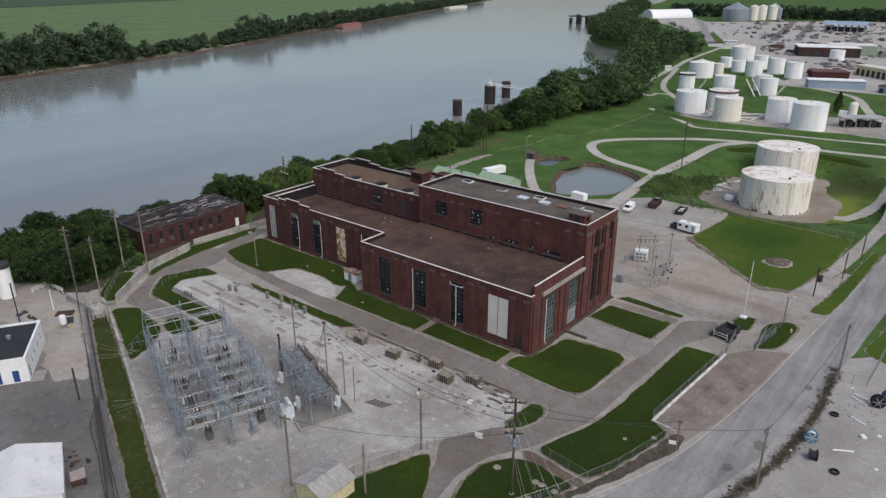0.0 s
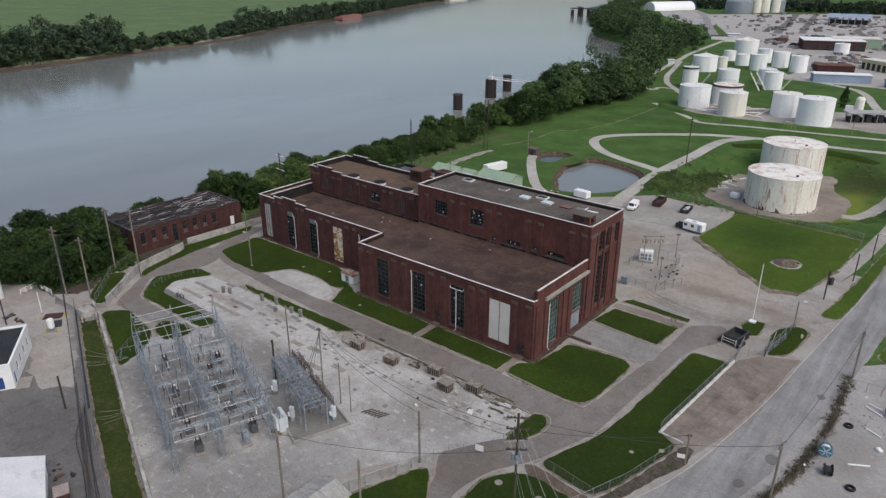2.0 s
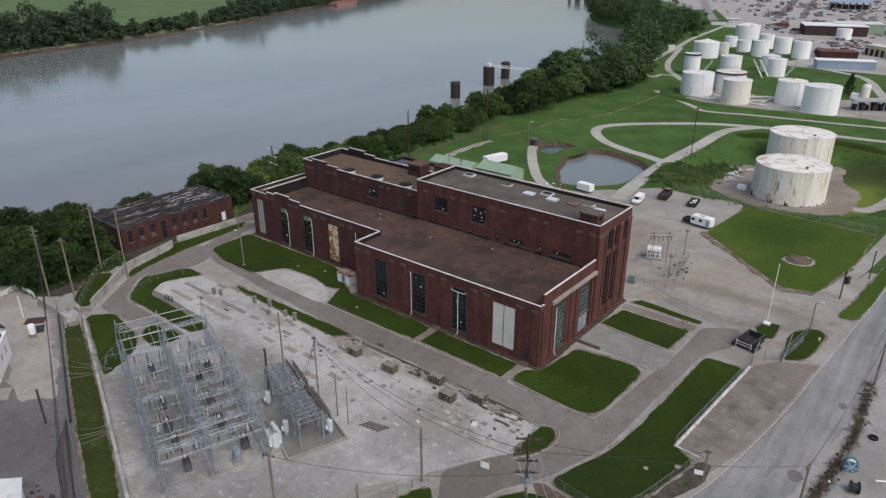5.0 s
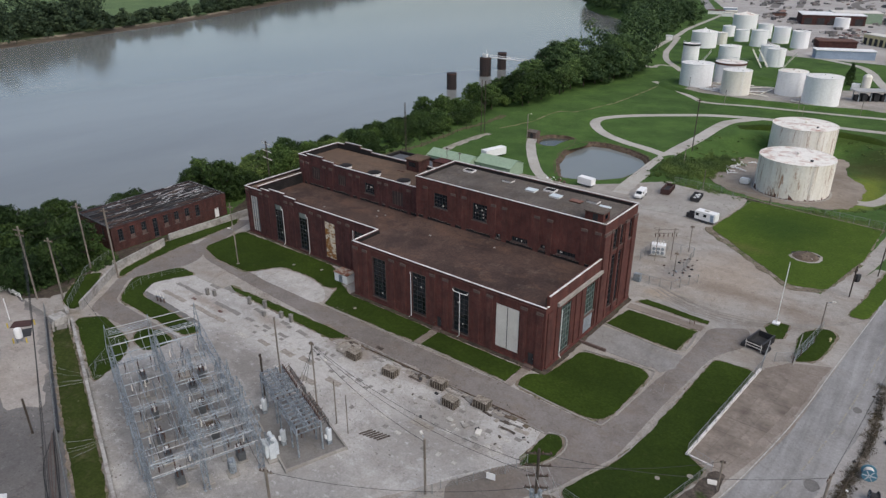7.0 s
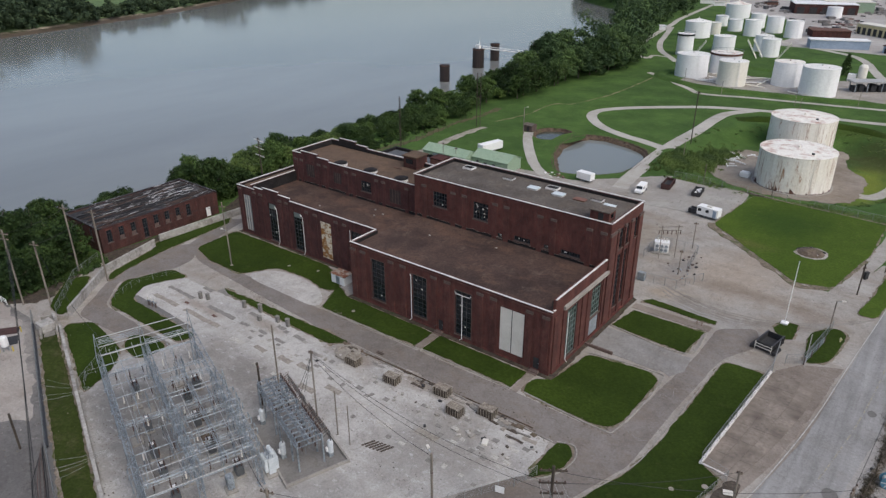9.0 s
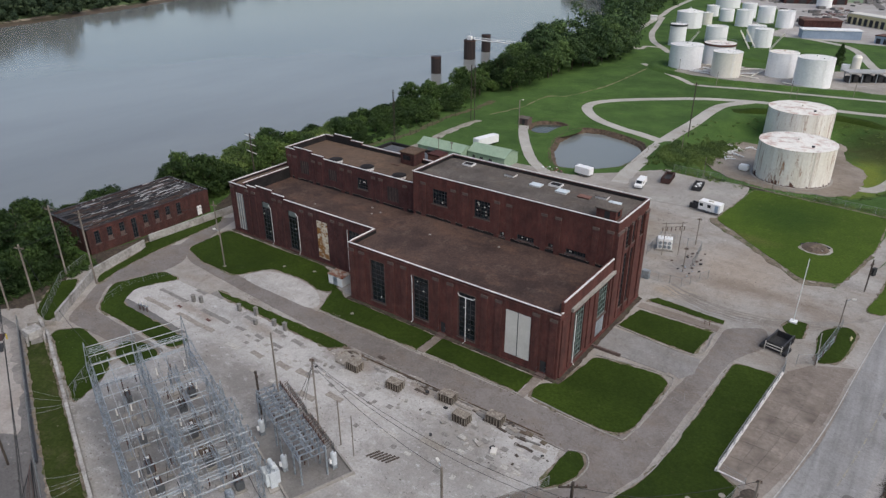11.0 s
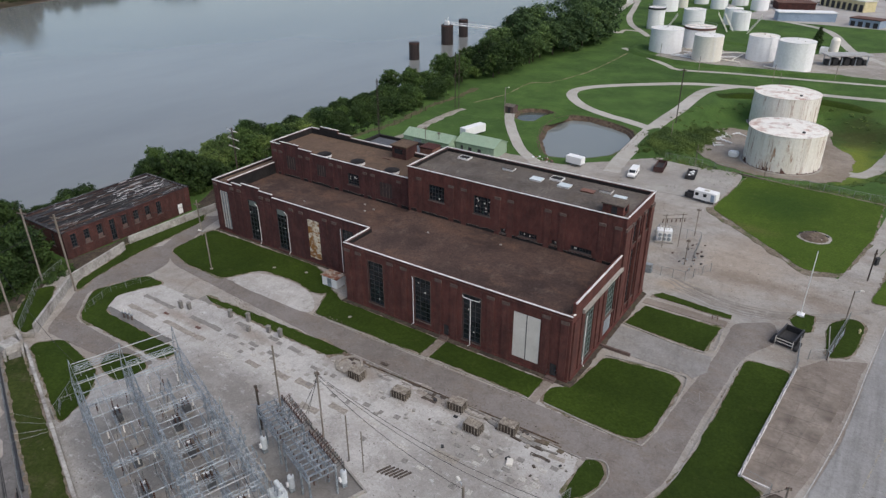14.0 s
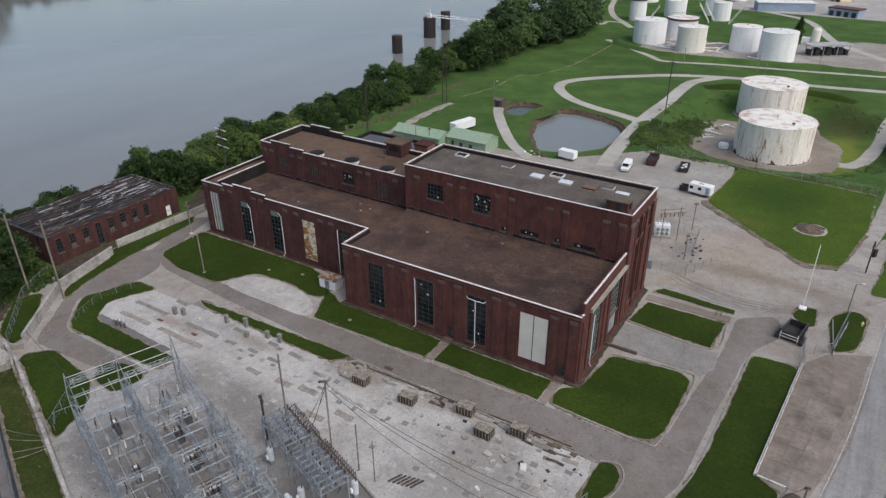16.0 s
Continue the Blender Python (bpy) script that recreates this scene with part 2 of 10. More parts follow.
# near-black tar, also used where deep shade is painted in
M_TARSHADE = surf("black_tar_and_shade", (0.012, 0.011, 0.012), (0.024, 0.021, 0.021), 0.5, 0.95, 3.0, 0.3, stain=(0.05, 0.04, 0.035), stain_scale=0.7, stain_at=(0.64, 0.78))


def tar_mat(name, dark, mid, pale, brown):
    """Old tar and grit roofing: broad damp stains, rust-brown washes, pale dust and seams."""
    m, n, l, bs = nodes_of(name)
    v = coords(n, l)
    col = mix(n, l, ramp(n, l, noise_tex(n, l, v, 0.09, 8, 0.66), [(0.38, (0, 0, 0)), (0.60, (1, 1, 1))]), dark, mid)
    col = mix(n, l, ramp(n, l, noise_tex(n, l, coords(n, l, (1, 1.4, 1)), 0.16, 8, 0.7), [(0.50, (0, 0, 0)), (0.68, (0.85,) * 3)]), col, brown)
    col = mix(n, l, ramp(n, l, noise_tex(n, l, coords(n, l, (1.3, 1, 1)), 0.3, 8, 0.75), [(0.54, (0, 0, 0)), (0.72, (0.7,) * 3)]), col, pale)
    col = mix(n, l, ramp(n, l, noise_tex(n, l, v, 0.55, 7, 0.75), [(0.56, (0, 0, 0)), (0.70, (0.6,) * 3)]), col, dark)
    fine = noise_tex(n, l, v, 3.5, 4, 0.8)
    col = mix(n, l, 1.0, col, ramp(n, l, fine, [(0.36, (0.66,) * 3), (0.64, (1.34,) * 3)]), "MULTIPLY")
    l.new(col, bs.inputs["Base Color"])
    bs.inputs["Roughness"].default_value, bs.inputs["Specular IOR Level"].default_value = 0.92, 0.25
    bump(n, l, bs, fine, 0.3, 0.02)
    return m


M_ROOF = tar_mat("tar_roof_brown", (0.044, 0.029, 0.025), (0.086, 0.055, 0.044), (0.140, 0.105, 0.086), (0.126, 0.074, 0.052))
M_ROOF2 = tar_mat("tar_roof_tan", (0.080, 0.055, 0.040), (0.128, 0.086, 0.060), (0.170, 0.122, 0.088), (0.152, 0.096, 0.060))
M_ROOF3 = tar_mat("gravel_roof_grey", (0.080, 0.068, 0.059), (0.138, 0.119, 0.103), (0.195, 0.172, 0.15), (0.128, 0.100, 0.077))


def torn_felt(name):
    """Rotten roof felt: black and brown strips along the building, peeled to pale grey in places."""
    m, n, l, bs = nodes_of(name)
    v = coords(n, l)
    strip = noise_tex(n, l, coords(n, l, (6.5, 0.30, 1)), 1.0, 5, 0.62)
    col = ramp(n, l, strip, [(0.40, (0.007, 0.007, 0.009)), (0.52, (0.018, 0.017, 0.020)), (0.62, (0.045, 0.041, 0.042)), (0.72, (0.10, 0.097, 0.10))])
    where = ramp(n, l, noise_tex(n, l, coords(n, l, (1.0, 0.55, 1)), 0.16, 5, 0.6), [(0.42, (0.12,) * 3), (0.58, (0.8,) * 3)])
    where = mix(n, l, 1.0, where, blot(n, l, (-105, 3), (7, 9), 0.6, 0.2), "ADD")
    peel = ramp(n, l, noise_tex(n, l, coords(n, l, (8.0, 0.5, 1)), 0.9, 6, 0.66), [(0.54, (0, 0, 0)), (0.60, (1, 1, 1))])
    col = mix(n, l, mix(n, l, 1.0, where, peel, "MULTIPLY"), col, (0.56, 0.56, 0.56))
    col = mix(n, l, ramp(n, l, noise_tex(n, l, v, 0.35, 6, 0.7), [(0.58, (0, 0, 0)), (0.74, (0.6,) * 3)]), col, (0.07, 0.062, 0.03))
    fine = noise_tex(n, l, v, 4.0, 4, 0.8)
    col = mix(n, l, 1.0, col, ramp(n, l, fine, [(0.34, (0.7,) * 3), (0.66, (1.3,) * 3)]), "MULTIPLY")
    l.new(col, bs.inputs["Base Color"])
    bs.inputs["Roughness"].default_value = 0.85
    bump(n, l, bs, strip, 0.5, 0.1)
    return m


M_ROOFOLD = torn_felt("weathered_old_roof")
M_PADPALE = surf("bleached_felt", (0.42, 0.42, 0.42), (0.56, 0.56, 0.56), 1.2, 0.9, 4.0, 0.2, stain=(0.2, 0.19, 0.185), stain_scale=1.2)
M_CONC = ground_mat("old_concrete", (0.36, 0.345, 0.315), (0.28, 0.262, 0.24), (0.15, 0.135, 0.115), (0.24, 0.205, 0.17), 0.5, 0.45)
M_TRACK = ground_mat("pale_gravel_track", (0.46, 0.44, 0.40), (0.37, 0.35, 0.315), (0.22, 0.20, 0.17), (0.30, 0.265, 0.22), 0.45, 0.3)
M_GRAVEL = ground_mat("pale_gravel", (0.372, 0.351, 0.322), (0.275, 0.252, 0.224), (0.12, 0.102, 0.084), (0.215, 0.17, 0.13), 0.6, 0.55,
                      [((12, 52), (16, 15), (0.35, 0.292, 0.235), 0.75), ((16, 46), (16, 3.2), (0.21, 0.172, 0.138), 0.75), ((4.5, 37), (5, 3), (0.36, 0.30, 0.235), 0.8), ((12, 34), (8, 3), (0.27, 0.268, 0.262), 0.7), ((20, 31), (5, 7), (0.29, 0.282, 0.27), 0.75), ((30, 45), (8, 5), (0.22, 0.18, 0.145), 0.7), ((3, 50), (4, 7), (0.23, 0.225, 0.22), 0.8), ((-12, 60), (12, 16), (0.28, 0.24, 0.19), 0.7), ((36, 2), (5, 26), (0.17, 0.125, 0.09), 0.6), ((4, -24), (8, 7), (0.17, 0.148, 0.125), 0.75), ((-50, -46), (8, 8), (0.20, 0.192, 0.18), 0.8), ((-36, -51), (9, 7), (0.20, 0.192, 0.18), 0.8), ((-22, -57), (9, 7), (0.19, 0.182, 0.17), 0.8)])
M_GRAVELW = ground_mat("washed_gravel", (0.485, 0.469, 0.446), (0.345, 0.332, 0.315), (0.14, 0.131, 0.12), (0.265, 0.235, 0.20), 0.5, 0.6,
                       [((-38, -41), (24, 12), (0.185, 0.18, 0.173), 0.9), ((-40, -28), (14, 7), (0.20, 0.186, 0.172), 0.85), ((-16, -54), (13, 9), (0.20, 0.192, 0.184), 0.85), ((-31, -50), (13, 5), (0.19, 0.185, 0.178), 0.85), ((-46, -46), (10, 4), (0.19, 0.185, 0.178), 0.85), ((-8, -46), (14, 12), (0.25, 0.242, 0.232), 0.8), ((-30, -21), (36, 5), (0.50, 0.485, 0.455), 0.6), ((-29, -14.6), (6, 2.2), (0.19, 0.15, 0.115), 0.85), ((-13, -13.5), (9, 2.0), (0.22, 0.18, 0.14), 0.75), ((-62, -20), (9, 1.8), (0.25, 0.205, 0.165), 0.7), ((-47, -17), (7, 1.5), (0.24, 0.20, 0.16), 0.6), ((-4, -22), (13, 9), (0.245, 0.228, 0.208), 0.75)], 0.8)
M_ASPHALT = ground_mat("worn_asphalt", (0.285, 0.28, 0.275), (0.225, 0.22, 0.215), (0.135, 0.13, 0.124), (0.20, 0.185, 0.168), 0.4, 0.4, (), 0.3, 0.2)
M_ROADDRIVE = ground_mat("drive_asphalt", (0.218, 0.198, 0.184), (0.166, 0.148, 0.135), (0.10, 0.083, 0.068), (0.175, 0.137, 0.105), 0.65, 0.65,
                         [((20, 15), (3, 24), (0.25, 0.232, 0.215), 0.6), ((7, -26), (11, 10), (0.15, 0.13, 0.112), 0.75)])
M_DARKGROUND = ground_mat("dark_yard_asphalt", (0.18, 0.172, 0.166), (0.132, 0.125, 0.12), (0.06, 0.056, 0.053), (0.14, 0.126, 0.112), 0.4, 0.75, [((-78, -51), (20, 12), (0.35, 0.322, 0.292), 0.95), ((-48, -62), (14, 8), (0.095, 0.09, 0.088), 0.6)])
M_BANK = surf("pond_bank_earth", (0.062, 0.042, 0.029), (0.125, 0.092, 0.066), 0.9, 1.0, 2.0, 0.4, stain=(0.045, 0.055, 0.016), stain_scale=0.25, stain_at=(0.56, 0.68))
M_RIM = surf("worn_earth_rim", (0.16, 0.128, 0.098), (0.25, 0.21, 0.168), 0.5, 1.0, 2.5, 0.3, stain=(0.075, 0.085, 0.03), stain_scale=0.45, stain_at=(0.5, 0.62))
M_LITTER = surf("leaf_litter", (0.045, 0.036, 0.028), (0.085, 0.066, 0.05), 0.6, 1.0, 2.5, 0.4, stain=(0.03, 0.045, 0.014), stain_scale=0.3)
M_FARYARD = ground_mat("pale_works_yard", (0.42, 0.40, 0.38), (0.34, 0.32, 0.30), (0.20, 0.185, 0.17), (0.28, 0.25, 0.22), 0.5, 0.3)
M_DIRT = surf("dirt", (0.10, 0.076, 0.056), (0.16, 0.125, 0.095), 0.4, 1.0, 3.0, 0.3, stain=(0.06, 0.06, 0.025), stain_scale=0.4)
M_KERB = surf("kerb_concrete", (0.25, 0.235, 0.21), (0.33, 0.31, 0.28), 0.6, 0.9, stain=(0.15, 0.135, 0.11), stain_scale=0.5)
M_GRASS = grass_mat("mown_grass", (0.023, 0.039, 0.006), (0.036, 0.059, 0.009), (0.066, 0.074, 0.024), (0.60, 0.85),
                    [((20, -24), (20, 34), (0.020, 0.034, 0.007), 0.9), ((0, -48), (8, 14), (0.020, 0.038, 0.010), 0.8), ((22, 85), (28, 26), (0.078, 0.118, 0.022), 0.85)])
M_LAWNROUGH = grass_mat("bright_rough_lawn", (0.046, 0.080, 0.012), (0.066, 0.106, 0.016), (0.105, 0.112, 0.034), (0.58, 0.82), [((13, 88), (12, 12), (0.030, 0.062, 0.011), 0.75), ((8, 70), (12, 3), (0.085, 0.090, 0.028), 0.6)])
M_DITCH = grass_mat("ditch_grass", (0.030, 0.043, 0.010), (0.045, 0.060, 0.015), (0.085, 0.078, 0.040), (0.52, 0.74))
# meadow greens carry extra blue in place of distance haze
M_MEADOW = grass_mat("rough_meadow_hazed", (0.043, 0.084, 0.023), (0.073, 0.132, 0.035), (0.115, 0.140, 0.056), (0.56, 0.80), [((24, 140), (9, 26), (0.17, 0.20, 0.035), 0.8), ((8, 186), (34, 9), (0.05, 0.075, 0.012), 0.7), ((22, 166), (15, 14), (0.050, 0.056, 0.020), 0.85), ((-20, 128), (7, 20), (0.052, 0.078, 0.020), 0.8)])
M_FIELD = grass_mat("far_crop_field", (0.098, 0.150, 0.068), (0.116, 0.170, 0.080), (0.125, 0.165, 0.085))
M_WATER = water_mat("river_water", (0.172, 0.178, 0.170), (0.222, 0.229, 0.217), 0.12, 0.08, 1.42)
M_POND = water_mat("pond_water", (0.17, 0.19, 0.185), (0.20, 0.215, 0.205), 0.08, 0.08)
# dark base colour paints in the banks' reflection on the small pool
M_POOL = water_mat("pool_water_bank_reflection", (0.035, 0.042, 0.034), (0.075, 0.085, 0.07), 0.1, 0.08)
M_LEAF = leaf_mat("leaves_dark", (0.017, 0.037, 0.010), (0.045, 0.083, 0.023))
M_LEAF2 = leaf_mat("leaves_light", (0.070, 0.118, 0.032), (0.145, 0.21, 0.066))
# far and wood leaves are tinted bluish: aerial haze put into the base colour
M_LEAFFAR = leaf_mat("leaves_far_hazed", (0.024, 0.045, 0.027), (0.046, 0.074, 0.042))
M_LEAFWOOD = leaf_mat("leaves_wood_hazed", (0.025, 0.055, 0.021), (0.076, 0.130, 0.050))
M_LEAFBANK = leaf_mat("leaves_bank", (0.030, 0.062, 0.016), (0.070, 0.122, 0.036))
M_BARK = surf("bark", (0.06, 0.048, 0.038), (0.10, 0.08, 0.062), 2.0, 0.95)


def aged_shell(name):
    """Old cream tank paint: fine dirty runs down the shell, scabs and long tears of rust."""
    m, n, l, bs = nodes_of(name)
    v = coords(n, l)
    col = mix(n, l, ramp(n, l, noise_tex(n, l, coords(n, l, (1, 1, 0.25)), 0.22, 5, 0.6), [(0.36, (0, 0, 0)), (0.64, (1, 1, 1))]), (0.86, 0.835, 0.77), (0.78, 0.74, 0.65))
    runs = ramp(n, l, noise_tex(n, l, coords(n, l, (1, 1, 0.035)), 1.7, 5, 0.7), [(0.50, (0, 0, 0)), (0.76, (0.6,) * 3)])
    col = mix(n, l, runs, col, (0.46, 0.37, 0.25))
    tear = ramp(n, l, noise_tex(n, l, coords(n, l, (1, 1, 0.07)), 0.9, 6, 0.75), [(0.565, (0, 0, 0)), (0.64, (0.85,) * 3)])
    col = mix(n, l, tear, col, (0.30, 0.14, 0.06))
    scab = ramp(n, l, noise_tex(n, l, coords(n, l, (1, 1, 0.2)), 0.42, 8, 0.78), [(0.56, (0, 0, 0)), (0.62, (0.9,) * 3)])
    col = mix(n, l, scab, col, (0.34, 0.175, 0.085))
    fine = noise_tex(n, l, v, 1.6, 5, 0.7)
    col = mix(n, l, 1.0, col, ramp(n, l, fine, [(0.3, (0.88,) * 3), (0.7, (1.06,) * 3)]), "MULTIPLY")
    l.new(col, bs.inputs["Base Color"])
    bs.inputs["Roughness"].default_value = 0.65
    bump(n, l, bs, fine, 0.15, 0.02)
    return m


M_TANKRUST = aged_shell("old_white_tank")
M_TANKTOP = surf("rusty_tank_roof", (0.72, 0.69, 0.63), (0.80, 0.77, 0.71), 0.3, 0.8, 2.0, 0.1, stain=(0.46, 0.30, 0.24), stain_scale=0.28, stain_at=(0.50, 0.66))
M_TANK = streaked("white_tank", (0.88, 0.88, 0.88), (0.83, 0.83, 0.82), (0.5, 0.42, 0.3), 0.05, (0.76, 0.82))
M_TANKCREAM = streaked("cream_tank", (0.80, 0.77, 0.69), (0.72, 0.68, 0.58), (0.4, 0.3, 0.2), 0.05, (0.72, 0.8))
M_TANKROOF = surf("tank_roof_white", (0.66, 0.65, 0.62), (0.75, 0.74, 0.71), 0.4, 0.7, stain=(0.4, 0.33, 0.26), stain_scale=0.3, stain_at=(0.6, 0.75))
M_STEEL = surf("galvanised_steel", (0.17, 0.195, 0.22), (0.36, 0.40, 0.43), 1.0, 0.5, metal=0.3, bumpy=0.05)
M_DARKSTEEL = plain("dark_steel", (0.06, 0.06, 0.065), 0.5, 0.3)
M_RUST = surf("rusted_steel", (0.10, 0.052, 0.042), (0.15, 0.08, 0.06), 0.6, 0.9, stain=(0.05, 0.035, 0.03), stain_scale=0.5)
M_PIERRUST = streaked("rusted_sheet_piling", (0.032, 0.021, 0.019), (0.022, 0.016, 0.015), (0.055, 0.028, 0.02), 0.1)
M_POLE = surf("weathered_pole_wood", (0.17, 0.145, 0.12), (0.24, 0.21, 0.18), 2.0, 0.9, stretch=(1, 1, 0.1))
M_DARKPOLE = surf("creosote_pole_wood", (0.05, 0.04, 0.033), (0.08, 0.065, 0.052), 2.0, 0.9, stretch=(1, 1, 0.1))
M_WHITE = surf("white_paint", (0.76, 0.76, 0.75), (0.84, 0.84, 0.83), 0.5, 0.5, 4.0, 0.04, stain=(0.55, 0.53, 0.5), stain_scale=0.5, stain_at=(0.6, 0.8), bumpy=0.05)
M_PANEL = surf("off_white_panel", (0.60, 0.575, 0.52), (0.67, 0.645, 0.59), 0.4, 0.7, 4.0, 0.06, bumpy=0.05)
M_BLACKGLASS = glass_mat("dark_window_glass", (0.012, 0.015, 0.018))
M_GREENGLASS = glass_mat("green_window_glass", (0.030, 0.048, 0.044), 0.25)
M_BOARD = surf("grey_boarding", (0.03, 0.03, 0.032), (0.05, 0.05, 0.052), 0.6, 0.8)
M_BLUE = plain("blue_paint", (0.03, 0.07, 0.22), 0.5)
M_WIRE = plain("black_cable", (0.02, 0.02, 0.02), 0.6)
M_GREENMETAL = surf("pale_green_metal", (0.25, 0.345, 0.245), (0.30, 0.39, 0.285), 0.4, 0.6, stain=(0.21, 0.27, 0.20), stain_scale=0.4, bumpy=0.1)
M_YELLOWWALL = surf("pale_yellow_siding", (0.55, 0.48, 0.27), (0.62, 0.55, 0.33), 0.5, 0.7)
M_BLUEGREY = surf("blue_grey_siding", (0.24, 0.31, 0.40), (0.30, 0.37, 0.46), 0.2, 0.6)
M_CABLEBLACK = plain("black_rubber", (0.018, 0.018, 0.02), 0.7)
M_FENCE = plain("galvanised_wire", (0.28, 0.29, 0.29), 0.5, 0.5)
M_INSUL = plain("brown_insulator", (0.07, 0.035, 0.025), 0.3)

# ---- building helpers ----
def to_mesh(name, bm, mat, smooth=False):
    me = bpy.data.meshes.new(name)
    bm.normal_update()
    bm.to_mesh(me)
    bm.free()
    if mat:
        for m in mat if isinstance(mat, (list, tuple)) else [mat]:
            me.materials.append(m)
    if smooth:
        for p in me.polygons:
            p.use_smooth = True
    return me


def part(name, bm, mat, parent=None, label="", smooth=False):
    ob = new(name, to_mesh(name, bm, mat, smooth))
    if parent:
        ob.parent = parent
    return tagged(ob, label) if label else ob


def thing(name, label, category, at=(0, 0, 0), rz=0.0, group="", kind=""):
    ob = new(name)
    ob.matrix_world = pose(at[0], at[1], at[2], 0, 0, rz)
    return tagged(ob, label, category, group, kind)


def solid(name, bm, mat, label, category, group="", kind="", smooth=False):
    return tagged(part(name, bm, mat, None, "", smooth), label, category, group, kind)


def add_box(bm, x0, x1, y0, y1, z0, z1, m=None, mi=0):
    c = [(x, y, z) for z in (z0, z1) for y in (y0, y1) for x in (x0, x1)]
    v = [bm.verts.new(m @ Vector(p) if m else p) for p in c]
    for i in ((0, 2, 3, 1), (4, 5, 7, 6), (0, 1, 5, 4), (2, 6, 7, 3), (0, 4, 6, 2), (1, 3, 7, 5)):
        bm.faces.new([v[k] for k in i]).material_index = mi
    return v


def box(x0, x1, y0, y1, z0, z1, m=None):
    bm = bmesh.new()
    add_box(bm, x0, x1, y0, y1, z0, z1, m)
    return bm


def bevelled(x0, x1, y0, y1, z0, z1, r=0.05):
    bm = box(x0, x1, y0, y1, z0, z1)
    bmesh.ops.bevel(bm, geom=bm.edges[:], offset=r, segments=2, affect="EDGES")
    return bm


def add_ring(bm, c, r, z, n, squash=1.0):
    return [bm.verts.new((c[0] + r * math.cos(6.28318530 * i / n), c[1] + r * squash * math.sin(6.28318530 * i / n), z)) for i in range(n)]


def add_lathe(bm, c, prof, n=24, cap=True):
    """Rings of (radius, z) joined to a turned body."""
    rings = [add_ring(bm, c, r, z, n) for r, z in prof]
    for a, b in zip(rings, rings[1:]):
        for i in range(n):
            bm.faces.new((a[i], a[(i + 1) % n], b[(i + 1) % n], b[i]))
    if cap:
        bm.faces.new(rings[0][::-1])
        bm.faces.new(rings[-1])
    return rings


def lathe(c, prof, n=24, cap=True):
    bm = bmesh.new()
    add_lathe(bm, c, prof, n, cap)
    return bm


def add_rod(bm, a, b, r, n=5, r2=None):
    """A straight bar of n sides between two points."""
    a, b = Vector(a), Vector(b)
    d = (b - a).normalized()
    u = d.cross(Vector((0, 0, 1)) if abs(d.z) < 0.9 else Vector((1, 0, 0))).normalized()
    w = d.cross(u)
    ends = []
    for p, q in ((a, r), (b, r if r2 is None else r2)):
        ends.append([bm.verts.new(p + q * (u * math.cos(6.2831853 * i / n) + w * math.sin(6.2831853 * i / n))) for i in range(n)])
    for i in range(n):
        bm.faces.new((ends[0][i], ends[0][(i + 1) % n], ends[1][(i + 1) % n], ends[1][i]))
    bm.faces.new(ends[0][::-1])
    bm.faces.new(ends[1])


def rods(pairs, r, n=5):
    bm = bmesh.new()
    for a, b in pairs:
        add_rod(bm, a, b, r, n)
    return bm


def pipe(points, r, n=5):
    """One bent tube through the points."""
    p = [Vector(v) for v in points]
    bm = bmesh.new()
    rings = []
    for i, v in enumerate(p):
        d = (p[min(i + 1, len(p) - 1)] - p[max(i - 1, 0)]).normalized()
        u = d.cross(Vector((0, 0, 1)) if abs(d.z) < 0.95 else Vector((1, 0, 0))).normalized()
        w = d.cross(u)
        rings.append([bm.verts.new(v + r * (u * math.cos(6.2831853 * k / n) + w * math.sin(6.2831853 * k / n))) for k in range(n)])
    for a, b in zip(rings, rings[1:]):
        for k in range(n):
            bm.faces.new((a[k], a[(k + 1) % n], b[(k + 1) % n], b[k]))
    bm.faces.new(rings[0][::-1])
    bm.faces.new(rings[-1])
    return bm


def sag(a, b, drop, k=10):
    """Points of a cable that hangs between a and b."""
    a, b = Vector(a), Vector(b)
    return [a.lerp(b, i / k) - Vector((0, 0, 4 * drop * (i / k) * (1 - i / k))) for i in range(k + 1)]


def smooth_outline(pts, step=1.0, rounds=2, ragged=0.0, seed=0):
    """A closed outline with rounded corners, resampled, with a ragged edge."""
    p = [Vector((x, y, 0)) for x, y in pts]
    reach = (0.0, 1.6, 5.0)[rounds]
    if reach:
        q = []
        for a, b, c in zip(p[-1:] + p[:-1], p, p[1:] + p[:1]):
            u = b + (a - b).normalized() * min(reach, (a - b).length * 0.46)
            w = b + (c - b).normalized() * min(reach, (c - b).length * 0.46)
            q += [u.lerp(b, t).lerp(b.lerp(w, t), t) for t in (0, 0.25, 0.5, 0.75, 1)]
        p = q
    out = []
    for a, b in zip(p, p[1:] + p[:1]):
        k = max(1, int((b - a).length / step))
        out += [a.lerp(b, i / k) for i in range(k)]
    if ragged:
        for v in out:
            s = v * 0.9 + Vector((seed * 7.3, 0, 0))
            w = v * 0.23 + Vector((0, seed * 3.1, 0))
            v += ragged * Vector((noise.noise(s) + noise.noise(w), noise.noise(s + Vector((31, 17, 5))) + noise.noise(w + Vector((5, 9, 2))), 0))
    return out


